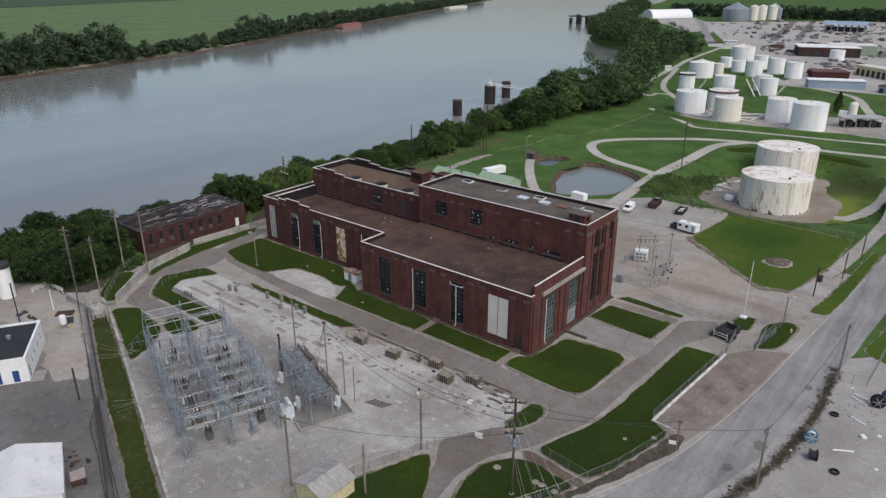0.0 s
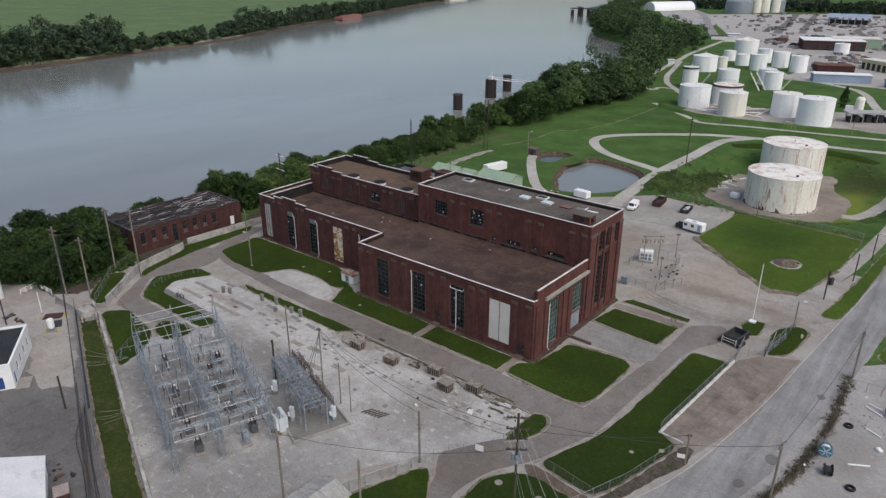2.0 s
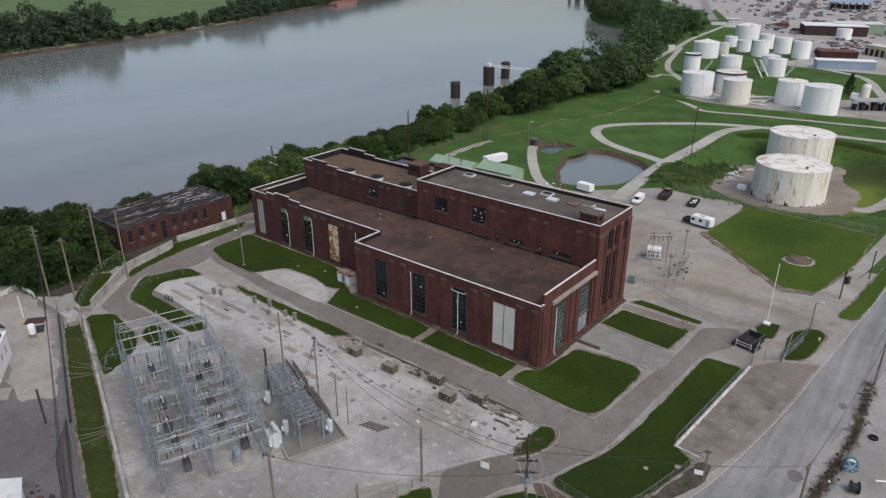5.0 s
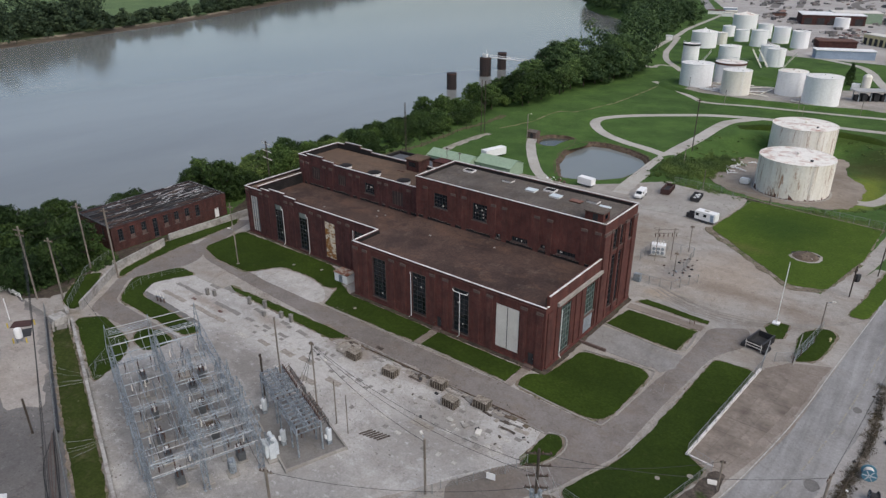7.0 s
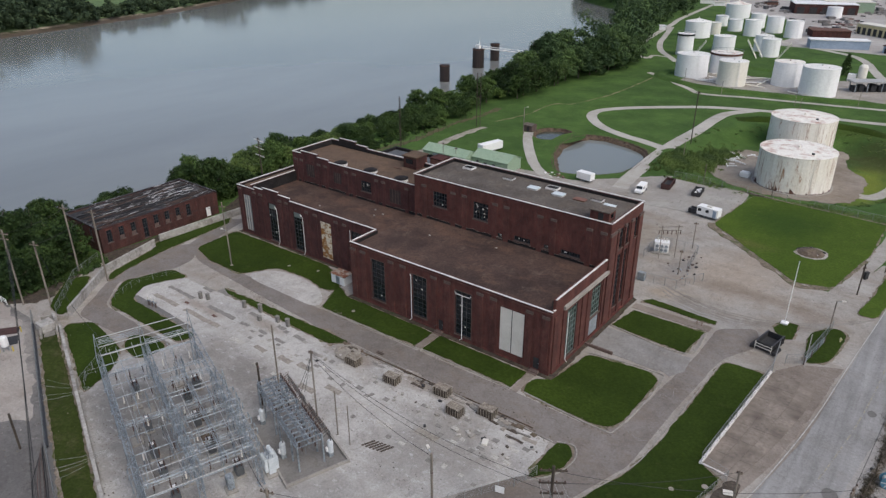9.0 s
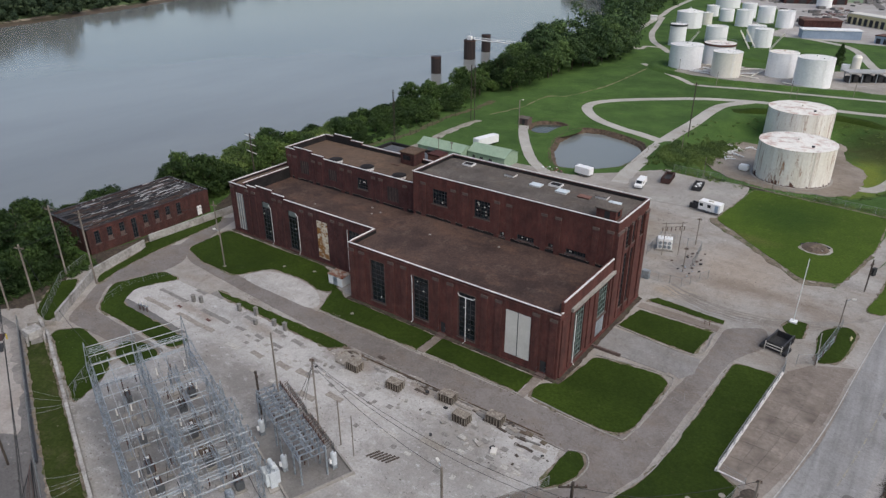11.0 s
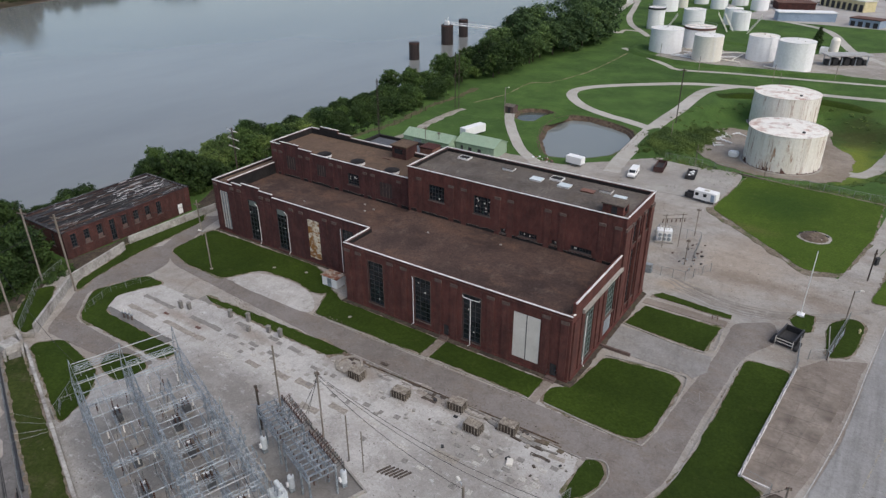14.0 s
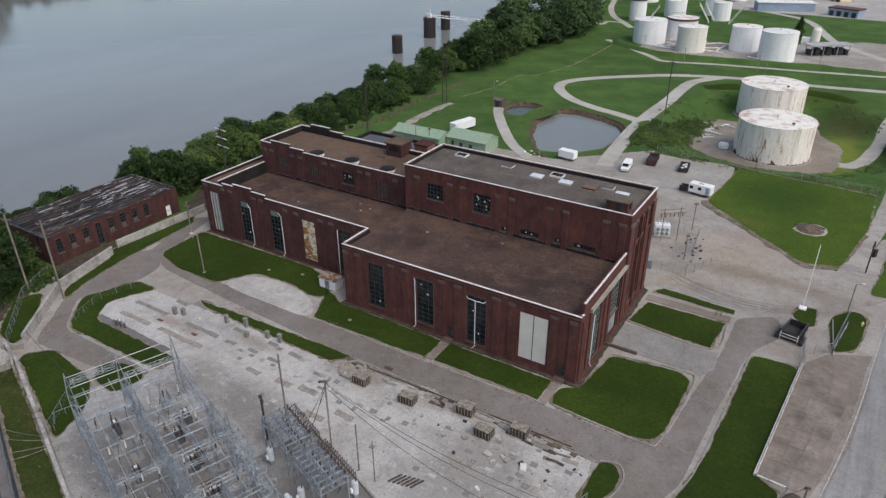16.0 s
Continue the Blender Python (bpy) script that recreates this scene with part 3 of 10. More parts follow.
def spline(pts, k=8):
    """Points of a smooth line through pts."""
    p = [Vector(v) for v in pts]
    p = [2 * p[0] - p[1]] + p + [2 * p[-1] - p[-2]]
    out = []
    for i in range(1, len(p) - 2):
        a, b, c, d = p[i - 1 : i + 3]
        for j in range(k):
            t = j / k
            out.append(0.5 * (2 * b + (c - a) * t + (2 * a - 5 * b + 4 * c - d) * t * t + (3 * b - a - 3 * c + d) * t ** 3))
    return out + [p[-2]]


def track(name, pts, width, z, mat, label, category, ragged=0.15, k=8, follow=False):
    """A smooth ribbon of road along a line."""
    line = spline([(x, y, 0) for x, y in pts], k)
    bm = bmesh.new()
    prev = None
    for i, v in enumerate(line):
        d = (line[min(i + 1, len(line) - 1)] - line[max(i - 1, 0)]).normalized()
        side = Vector((-d.y, d.x, 0))
        row = []
        for s, q in ((-1, -0.4), (-1, 0), (1, 0), (1, -0.4)):
            e = v + side * s * (width / 2 + ragged * noise.noise(v * 0.3 + Vector((s * 9, 0, 0))))
            row.append(bm.verts.new((e.x, e.y, (land_z(e.x, e.y) if follow else 0) + z + q)))
        if prev:
            for j in range(3):
                bm.faces.new((prev[j + 1], prev[j], row[j], row[j + 1]))
        prev = row
    return solid(name, bm, mat, label, category, kind="structure")


def fill(outline, z, thick):
    bm = bmesh.new()
    top = [bm.verts.new((v.x, v.y, z)) for v in outline]
    edges = [bm.edges.new((a, b)) for a, b in zip(top, top[1:] + top[:1])]
    bmesh.ops.triangle_fill(bm, edges=edges, use_beauty=True)
    for f in bm.faces:
        if f.normal.z < 0:
            f.normal_flip()
    low = [bm.verts.new((v.x, v.y, z - thick)) for v in outline]
    for i in range(len(top)):
        j = (i + 1) % len(top)
        bm.faces.new((top[j], top[i], low[i], low[j]))
    bmesh.ops.recalc_face_normals(bm, faces=bm.faces[:])
    return bm


def patch(name, pts, z, mat, label, category, rounds=2, ragged=0.15, step=0.8, thick=0.3, seed=0):
    return solid(name, fill(smooth_outline(pts, step, rounds, ragged, seed), z, thick), mat, label, category, kind="structure")


def wall_bm(length, top, thick, holes, bottom=0.0):
    """A wall along +x from 0, front at y=0, back at y=thick, with rectangular holes (x0, x1, z0, z1). top: height or list of (x, z) steps."""
    steps = top if isinstance(top, list) else [(0.0, top)]
    xs = sorted({0.0, length, *[s for s, _ in steps], *[h[0] for h in holes], *[h[1] for h in holes]})
    zs = sorted({bottom, *[z for _, z in steps], *[h[2] for h in holes], *[h[3] for h in holes]})
    height = lambda x: [z for s, z in steps if s <= x][-1]
    full = {}
    for i in range(len(xs) - 1):
        for k in range(len(zs) - 1):
            cx, cz = (xs[i] + xs[i + 1]) / 2, (zs[k] + zs[k + 1]) / 2
            full[i, k] = cz < height(cx) and not any(h[0] < cx < h[1] and h[2] < cz < h[3] for h in holes)
    bm = bmesh.new()
    at = {}

    def vert(i, k, y):
        if (i, k, y) not in at:
            at[i, k, y] = bm.verts.new((xs[i], y, zs[k]))
        return at[i, k, y]

    for (i, k), on in full.items():
        if not on:
            continue
        bm.faces.new([vert(a, b, 0.0) for a, b in ((i, k), (i + 1, k), (i + 1, k + 1), (i, k + 1))])
        bm.faces.new([vert(a, b, thick) for a, b in ((i, k), (i, k + 1), (i + 1, k + 1), (i + 1, k))])
        for di, dk, (p, q) in ((-1, 0, ((i, k), (i, k + 1))), (1, 0, ((i + 1, k + 1), (i + 1, k))), (0, -1, ((i + 1, k), (i, k))), (0, 1, ((i, k + 1), (i + 1, k + 1)))):
            if not full.get((i + di, k + dk)):
                bm.faces.new((vert(*p, 0.0), vert(*q, 0.0), vert(*q, thick), vert(*p, thick)))
    return bm


def moved(bm, m):
    bmesh.ops.transform(bm, matrix=m, verts=bm.verts[:])
    return bm

# ---- the land, the river ----
def along(table, v):
    for (a, p), (b, q) in zip(table, table[1:]):
        if v <= b:
            u = max(0.0, (v - a) / (b - a))
            return p + (q - p) * u
    (a, p), (b, q) = table[-2:]
    return q + (q - p) * (v - b) / (b - a)


NEAR_SHORE = [(-1500, -60), (-300, -118), (-60, -136), (120, -138), (270, -135), (380, -160), (470, -198), (570, -252), (600, -290), (660, -342), (727, -370), (830, -412), (1055, -505), (1282, -588), (1500, -650), (2200, -850), (5000, -2200)]
FAR_SHORE = [(-1500, -260), (-150, -440), (90, -497), (134, -512), (184, -524), (244, -540), (279, -552), (325, -570), (373, -592), (442, -630), (520, -668), (592, -697), (685, -735), (820, -800), (1013, -896), (1210, -985), (1421, -1082), (5000, -2880)]
WATER_Z = -6.75


def shore(y):
    return along(NEAR_SHORE, y) + 3.0 * noise.noise(Vector((y * 0.03, 3, 0)))


def smoothstep(a, b, v):
    u = min(1.0, max(0.0, (v - a) / (b - a)))
    return u * u * (3 - 2 * u)


def pit(x, y, cx, cy, rx, ry, soft, p=2.0):
    d = (abs((x - cx) / rx) ** p + abs((y - cy) / ry) ** p) ** (1 / p)
    return 1 - smoothstep(1 - soft, 1.0, d)


POND_RIM = [(-47, 88), (-50.5, 92.5), (-56, 102), (-59.3, 112), (-59.8, 122), (-57.5, 128.5), (-51, 130), (-42, 127.4), (-35, 123.6), (-31.8, 118), (-31.2, 106), (-32, 98.5), (-37, 92), (-42.5, 89)]
POOL_RIM = [(-73.5, 119), (-74.6, 124), (-72.5, 128), (-67.5, 130), (-63.4, 128.6), (-61.4, 122.5), (-63, 116.5), (-67.4, 113.8), (-71.5, 115.6)]


def inside(poly, x, y):
    """How far a point lies inside an outline (negative outside)."""
    best, odd = 1e9, False
    for (ax, ay), (bx, by) in zip(poly, poly[1:] + poly[:1]):
        ux, uy = bx - ax, by - ay
        t = min(1.0, max(0.0, ((x - ax) * ux + (y - ay) * uy) / (ux * ux + uy * uy)))
        best = min(best, math.hypot(x - ax - t * ux, y - ay - t * uy))
        if (ay > y) != (by > y) and x < ax + ux * (y - ay) / uy:
            odd = not odd
    return best if odd else -best


def land_z(x, y):
    d = x - shore(y)
    z = -9.5 + 9.5 * smoothstep(-14, 25, d)
    if y > 60:
        z -= 3.6 * pit(x, y, 5.0, 142, 34, 42, 0.24)
        if -90 < x < -20 and 80 < y < 140:
            z -= 3.6 * smoothstep(-3.2, 0.3, inside(POND_RIM, x, y))
            z -= 3.2 * smoothstep(-3.2, 0.3, inside(POOL_RIM, x, y))
        z += 1.2 * pit(x, y, -25, 118, 9, 16, 0.9)
    return z


def build_land():
    ds = [-60, -30, -14, -8, -4, 0, 4, 8, 12, 16, 20, 25, 30]
    ds += [34 + 3 * i for i in range(46)] + [180, 200, 240, 320, 500, 900, 1800, 4500]
    ys = [-1500, -900, -500, -300, -200, -150] + [-120 + 6 * i for i in range(30)] + [60 + 3 * i for i in range(48)]
    ys += [212, 225, 240, 260, 280, 300, 330, 360, 400, 440, 480, 520, 560, 600, 640, 690, 740, 800, 900, 1100, 1400, 2000, 3000, 4500]
    bm = bmesh.new()
    grid = []
    for y in ys:
        row = []
        for d in ds:
            x = along(NEAR_SHORE, y) + d
            row.append(bm.verts.new((x, y, land_z(x, y))))
        grid.append(row)
    for a, b in zip(grid, grid[1:]):
        for i in range(len(ds) - 1):
            bm.faces.new((a[i], a[i + 1], b[i + 1], b[i]))
    solid("ground", bm, M_MEADOW, "green grassy river bank and open ground", "ground", kind="structure", smooth=True)
    bm = bmesh.new()
    prev = None
    for y in ys:
        x = along(FAR_SHORE, y)
        w = 1.0 + 0.35 * noise.noise(Vector((y * 0.012, 1, 8)))
        row = [bm.verts.new((x + o, y, z)) for o, z in ((40, -10), (0, -6.8), (-11 * w, -5.6), (-13 * w, -5.0), (-15 * w, -4.7), (-30, -3.4), (-4500, -2.5))]
        if prev:
            for i in range(6):
                bm.faces.new((prev[i + 1], prev[i], row[i], row[i + 1])).material_index = (1, 1, 2, 2, 0, 0)[i]
        prev = row
    solid("ground_far_shore", bm, [M_FIELD, M_WETMUD, M_SAND], "flat green crop field beyond the river", "field", kind="structure")
    bm = bmesh.new()
    prev = None
    for y in ys:
        row = [bm.verts.new((along(FAR_SHORE, y) - 20, y, WATER_Z)), bm.verts.new((along(NEAR_SHORE, y) + 20, y, WATER_Z))]
        if prev:
            bm.faces.new((prev[0], prev[1], row[1], row[0]))
        prev = row
    solid("water_river", bm, M_WATER, "wide calm grey-brown river", "river", kind="structure")


M_BASIN = ground_mat("brown_basin_gravel", (0.30, 0.266, 0.228), (0.225, 0.19, 0.155), (0.11, 0.092, 0.074), (0.185, 0.145, 0.108), 0.7, 0.6)
M_PALELOT = ground_mat("pinkish_dusty_gravel", (0.37, 0.34, 0.31), (0.29, 0.262, 0.236), (0.14, 0.125, 0.112), (0.24, 0.20, 0.168), 0.6, 0.5)
M_GRAVELE = ground_mat("grey_lot_gravel", (0.37, 0.352, 0.335), (0.295, 0.279, 0.264), (0.15, 0.14, 0.13), (0.25, 0.222, 0.195), 0.5, 0.45, [((47, 7), (5, 8), (0.22, 0.205, 0.19), 0.6)])
M_WETMUD = surf("wet_brown_mud", (0.075, 0.058, 0.041), (0.105, 0.082, 0.058), 0.04, 0.6, 0.4, 0.25, stain=(0.05, 0.05, 0.028), stain_scale=0.05, stain_at=(0.56, 0.66))
M_SAND = surf("dry_pale_sand", (0.20, 0.165, 0.125), (0.30, 0.255, 0.20), 0.05, 0.95, 0.5, 0.25, stain=(0.05, 0.062, 0.028), stain_scale=0.035, stain_at=(0.50, 0.56))
build_land()
def inset(poly, d):
    """The outline drawn in by d along its corners' bisectors (outwards when negative)."""
    n = len(poly)
    area = sum(poly[i][0] * poly[(i + 1) % n][1] - poly[(i + 1) % n][0] * poly[i][1] for i in range(n))
    out = []
    for i in range(n):
        a, b, c = (Vector(poly[(i + k) % n]) for k in (-1, 0, 1))
        t = ((b - a).normalized() + (c - b).normalized()).normalized()
        m = Vector((-t.y, t.x)) * (1 if area > 0 else -1)
        out.append((b.x + m.x * d, b.y + m.y * d))
    return out


def pond(name, rim, level, reach, label, bank_label):
    """Still water in a dug basin: a steep raw earth bank with a ragged lip, and a grass collar round it."""
    line = [(v.x, v.y) for v in smooth_outline(rim, 0.7, 1)]
    solid("water_" + name, fill([Vector((x, y, 0)) for x, y in inset(line, reach * 0.45)], level, 0.05), M_POOL if name == "small_pond" else M_POND, label, "pond", kind="structure")
    rows = []
    bm = bmesh.new()
    for u, z in ((-0.25, 0.07), (0.0, 0.02), (0.16, -0.5), (0.30, -0.62), (0.55, level - 0.05), (0.8, level - 0.5)):
        row = []
        for x, y in inset(line, reach * u):
            k = noise.noise(Vector((x * 0.55, y * 0.55, 0))) * 0.55 + noise.noise(Vector((x * 1.7, y * 1.7, 4))) * 0.25
            row.append(bm.verts.new((x + k * (0.6 if u > -0.2 else 1.0), y + k * 0.6, z + 0.25 * k * (0.1 < u < 0.7))))
        rows.append(row)
    for a, b in zip(rows, rows[1:]):
        for i in range(len(a)):
            j = (i + 1) % len(a)
            bm.faces.new((a[i], a[j], b[j], b[i]))
    bmesh.ops.recalc_face_normals(bm, faces=bm.faces[:])
    solid("ground_%s_bank" % name, bm, M_BANK, bank_label, "bank", kind="structure", smooth=False)
    bm = bmesh.new()
    prev = first = None
    outer, inner = inset(line, -5.0), inset(line, -0.05)
    rows = [[bm.verts.new((x, y, z)) for x, y in o] for o, z in ((outer, 0.012), (inner, 0.05))]
    for i in range(len(line)):
        j = (i + 1) % len(line)
        bm.faces.new((rows[0][i], rows[0][j], rows[1][j], rows[1][i]))
    bmesh.ops.recalc_face_normals(bm, faces=bm.faces[:])
    solid("ground_%s_collar" % name, bm, M_MEADOW, "mown green grass round the water", "grass", kind="structure")


pond("pond", POND_RIM, -1.35, 2.4, "still grey settling pond with bare banks", "bare brown earth bank round the pond")
pond("small_pond", POOL_RIM, -1.0, 1.7, "small dark pool beside the pump house", "bare brown earth bank round the small pool")

# ---- paved and gravelled areas ----
patch("ground_yard", [(-93, -40), (-95, 14), (-88, 40), (-62, 62), (-58, 84), (-40, 84), (-20, 104), (2, 103), (3, 78), (14, 66), (24, 57), (30, 56), (36, 76), (41, 76), (44, 60), (43, 30), (41, -2), (36, -18), (22, -56), (10, -70), (-20, -62)], 0.03, M_GRAVEL, "pale worn gravel and concrete works yard", "yard", 1, 0.35, 1.2)
patch("ground_west_lot", [(-103, -44), (-95, -41), (-76, -41), (-44, -53), (-10, -65), (0, -90), (-60, -120), (-110, -80)], 0.04, M_DARKGROUND, "stained grey asphalt lot", "lot", 0, 0.3, 1.2)
patch("ground_west_gravel", [(-106, -49), (-101.6, -43.4), (-91, -41.2), (-82.5, -42.6), (-75, -45), (-62.4, -49.6), (-52.4, -53.6), (-57, -57.6), (-64, -56), (-74.5, -53), (-84, -54), (-92, -56)], 0.046, M_PALELOT, "pale dusty gravel beside the office", "lot", 1, 0.9, 1.0)
patch("road_main", [(10, -62), (26.5, -26), (31.9, -8.5), (35, 9), (37.6, 41), (41.5, 93), (46, 150), (56, 260), (66, 260), (55, 150), (49.5, 93), (45.4, 41), (43.2, 18), (40.3, -4), (36, -20), (22, -62)], 0.09, M_ASPHALT, "worn grey asphalt two-lane road", "road", 1, 0.12, 0.8)
patch("ground_east_lot", [(18, -62), (33, -20), (38, -4), (41, 18), (43, 33), (52, 42), (80, 50), (110, 20), (90, -60)], 0.07, M_GRAVELE, "grey dusty gravel storage lot", "lot", 1, 0.3, 1.0)
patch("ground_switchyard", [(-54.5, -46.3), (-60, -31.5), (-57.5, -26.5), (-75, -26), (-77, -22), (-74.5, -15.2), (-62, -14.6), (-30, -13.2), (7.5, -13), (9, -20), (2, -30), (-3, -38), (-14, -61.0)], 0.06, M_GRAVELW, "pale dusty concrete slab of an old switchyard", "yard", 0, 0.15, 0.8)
patch("road_drive", [(8, -13), (-30, -12.4), (-62, -10.2), (-78, -9), (-87, -6), (-93, 8), (-89, 12), (-86, 2), (-82, -3), (-76, -6.5), (-66, -7), (-44, -7.2), (-22, -7.0), (-2, -6.6), (10, -6.9), (14.2, -4), (15.2, 8), (16.4, 19), (16.5, 30), (22, 34), (24, 29), (20, 21), (18.7, 5), (18, -11), (14.5, -21.3), (10.8, -27), (9.6, -33), (11, -41), (7, -41), (6, -33), (3, -29), (7, -22), (11.5, -16.5), (11.8, -13)], 0.075, M_ROADDRIVE, "cracked beige asphalt service drive", "drive", 1, 0.1, 0.6)
patch("road_apron", [(-66, -7.4), (-62.8, -1.6), (-54.5, -0.9), (-47.5, -2.4), (-43.2, -7.6)], 0.08, M_GRAVELW, "pale concrete apron in the lawn", "apron", 2, 0.1)
patch("road_west_loop", [(-77, -35), (-86.5, -23), (-90, -10), (-87, -4), (-80, -9), (-79, -15), (-83, -24), (-76, -30.5), (-54, -30.5), (-56, -33.5), (-72, -35)], 0.07, M_ROADDRIVE, "dusty worn service loop", "drive", 1, 0.2, 0.7)
M_TRAIL = surf("trodden_grass", (0.13, 0.125, 0.055), (0.20, 0.18, 0.105), 0.3, 1.0, 2.0, 0.3, stain=(0.075, 0.10, 0.03), stain_scale=0.25, stain_at=(0.5, 0.62))
M_RUBBLE = ground_mat("stony_path", (0.40, 0.37, 0.33), (0.26, 0.235, 0.20), (0.10, 0.095, 0.06), (0.16, 0.15, 0.09), 0.9, 0.9)
M_VERGE = ground_mat("dusty_verge", (0.27, 0.245, 0.22), (0.20, 0.172, 0.148), (0.08, 0.066, 0.055), (0.13, 0.10, 0.08), 0.9, 0.9)
M_RAMP = ground_mat("grey_ramp_concrete", (0.28, 0.272, 0.262), (0.215, 0.208, 0.20), (0.10, 0.095, 0.09), (0.19, 0.165, 0.14), 0.5, 0.5)
M_APRON = ground_mat("brown_concrete", (0.262, 0.228, 0.198), (0.188, 0.158, 0.135), (0.09, 0.075, 0.063), (0.15, 0.12, 0.098), 0.6, 0.5)
patch("road_ramp", [(0.9, 11.2), (12, 12.6), (14.9, 11.2), (16.4, 14), (16, 18.2), (1.0, 18.4)], 0.082, M_RAMP, "grey smooth concrete ramp to the tall door", "ramp", 0, 0.12)
patch("pavement_apron", [(26.2, -6.4), (30.6, -8.6), (33.0, 2), (34.6, 14), (36.0, 30), (30.4, 27), (27.8, 23)], 0.064, M_APRON, "brown worn concrete apron beside the road", "apron", 0, 0.2)
patch("ground_parking", [(-22, 101.5), (0.2, 102), (1.5, 92), (0, 79), (-8, 80), (-21, 78), (-26, 90)], 0.07, M_CONC, "pale parking ground for vehicles", "lot", 1, 0.2)
patch("ground_tank_yard", [(-16.5, 128), (-17.2, 138), (-17.5, 148), (-13.5, 156), (-7, 155), (-2, 158), (9, 168), (13.2, 174), (15, 168), (16, 156), (20, 150), (24, 145), (24, 130), (24, 122), (17, 117.2), (8, 115), (0, 115.4), (-8, 118), (-13.5, 122)], -3.5, M_BASIN, "bare gravel floor round the old tanks", "yard", 2, 0.9)
patch("ground_terminal_yard", [(-66, 236), (-36, 228), (0, 232), (14, 240), (60, 240), (80, 300), (20, 300), (-20, 268), (-66, 262)], 0.05, M_GRAVEL, "gravel floor of the tank terminal", "yard", 1, 0.5, 1.5)
patch("ground_industrial_lot", [(-316, 962), (-182, 656), (-142, 560), (-71, 500), (-56, 420), (-60, 372), (60, 368), (200, 380), (330, 1100), (-150, 1120)], 0.05, M_FARYARD, "wide pale industrial yard with tracks", "yard", 1, 1.0, 5.0)
patch("ground_dome_yard", [(-419, 1040), (-380, 1018), (-364, 1064), (-287, 920), (-233, 767), (-251, 764), (-273, 773), (-314, 848), (-350, 894)], 0.07, M_FARYARD, "grey yard before the storage dome", "yard", 1, 1.0, 5.0)
track("road_dome", [(-355, 1039), (-297, 912), (-245, 776), (-187, 632)], 9, 0.12, M_ASPHALT, "dark lane beside the storage dome", "road", 0.4, 6)
track("pavement_path", [(-46, 81), (-55, 89), (-64.4, 101.4), (-72, 113), (-75, 119)], 3.2, 0.06, M_TRACK, "short pale path to the pump house", "path")
track("ground_bank_track", [(-92.0, 62.0), (-90.5, 79.6), (-91.2, 97.1), (-91.5, 104.1), (-90.9, 115.3)], 2.6, 0.05, M_RUBBLE, "worn stony path along the river bank", "path", 1.2)
track("ground_meadow_trail", [(-92, 124), (-89.6, 134), (-88.2, 142), (-89, 152), (-88.5, 161), (-83, 165), (-79.5, 180), (-77.5, 196), (-78, 236)], 0.65, 0.06, M_TRAIL, "faint worn trail through the meadow", "trail", 0.7, follow=True)
track("ground_wood_foot", [(-103, 70), (-100.8, 82.4), (-100.4, 90), (-100.9, 98), (-101.9, 109.3), (-102.2, 117), (-101, 128), (-102, 142)], 2.2, 0.045, surf("trampled_wood_edge", (0.075, 0.07, 0.034), (0.115, 0.095, 0.056), 0.4, 1.0, 2.5, 0.3, stain=(0.05, 0.075, 0.02), stain_scale=0.3, stain_at=(0.48, 0.6)), "brown bare strip at the foot of the woods", "earth strip", 1.4, follow=True)
track("ground_lawn_path", [(-1, 103.0), (2, 103.2), (11.8, 101.7), (22.8, 101.0), (33, 100.2)], 0.45, 0.155, M_RIM, "thin worn line below the weedy fence", "path", 0.15)

track("road_north_loop", [(-27, 86), (-28.5, 97), (-29.5, 110), (-30.4, 122), (-30.6, 139), (-30.0, 156), (-30.2, 173), (-29, 186), (-22, 198)], 4.4, 0.06, M_TRACK, "pale gravel track over the grass", "track")
track("road_north_curve", [(-30.2, 128), (-39.5, 132), (-48.3, 135), (-58.2, 140.5), (-65.8, 148.5), (-69.4, 156), (-68.8, 163), (-63.5, 171), (-54, 180), (-40.6, 190.5), (-29, 196), (-14, 200), (8, 202), (32, 206), (110, 222)], 3.8, 0.065, M_TRACK, "pale gravel track looping over the grass", "track")
track("ground_fence_strip", [(-19, 104.6), (-8, 104.2), (4, 103.6), (18, 102.9), (34, 102.4)], 4.2, 0.06, M_MEADOW, "rough uncut grass along the chain-link fence", "grass strip", 0.5, follow=True)
track("road_tank_track", [(17, 128), (22, 129), (27.6, 130.5), (31, 141), (34, 165), (38, 190)], 4.0, 0.08, M_TRACK, "pale gravel track beside the tanks", "track", follow=True)
track("road_tank_ring", [(60, 236), (9, 226), (-13, 222), (-30, 219), (-48, 214.5), (-56, 221), (-71, 235), (-84, 246)], 2.6, 0.06, M_TRACK, "narrow pale track below the storage tanks", "track")
track("road_terminal", [(-100, 284), (-109, 289), (-118, 312), (-124.7, 334), (-132, 371), (-136.5, 399), (-143, 435), (-150.4, 475), (-176, 661), (-221, 759), (-278, 890), (-322, 965)], 3.8, 0.06, M_TRACK, "pale road past the storage tanks", "track", k=6)
track("road_terminal_loop", [(-137, 416), (-123, 366), (-116, 341), (-104.5, 313), (-92, 294), (-84, 282)], 3.4, 0.057, M_TRACK, "pale loop road beside the tanks", "track", k=6)
track("road_terminal_branch", [(-100, 284), (-101, 294), (-92, 294)], 2.4, 0.054, M_TRACK, "short pale road to the loop", "track", k=6)
track("road_terminal_east", [(-83, 432), (-52.7, 383), (-31, 369.5), (-14, 356), (-5, 338), (2, 313), (10, 290), (30, 262)], 4.2, 0.06, M_TRACK, "pale road round the terminal lawn", "track", k=6)
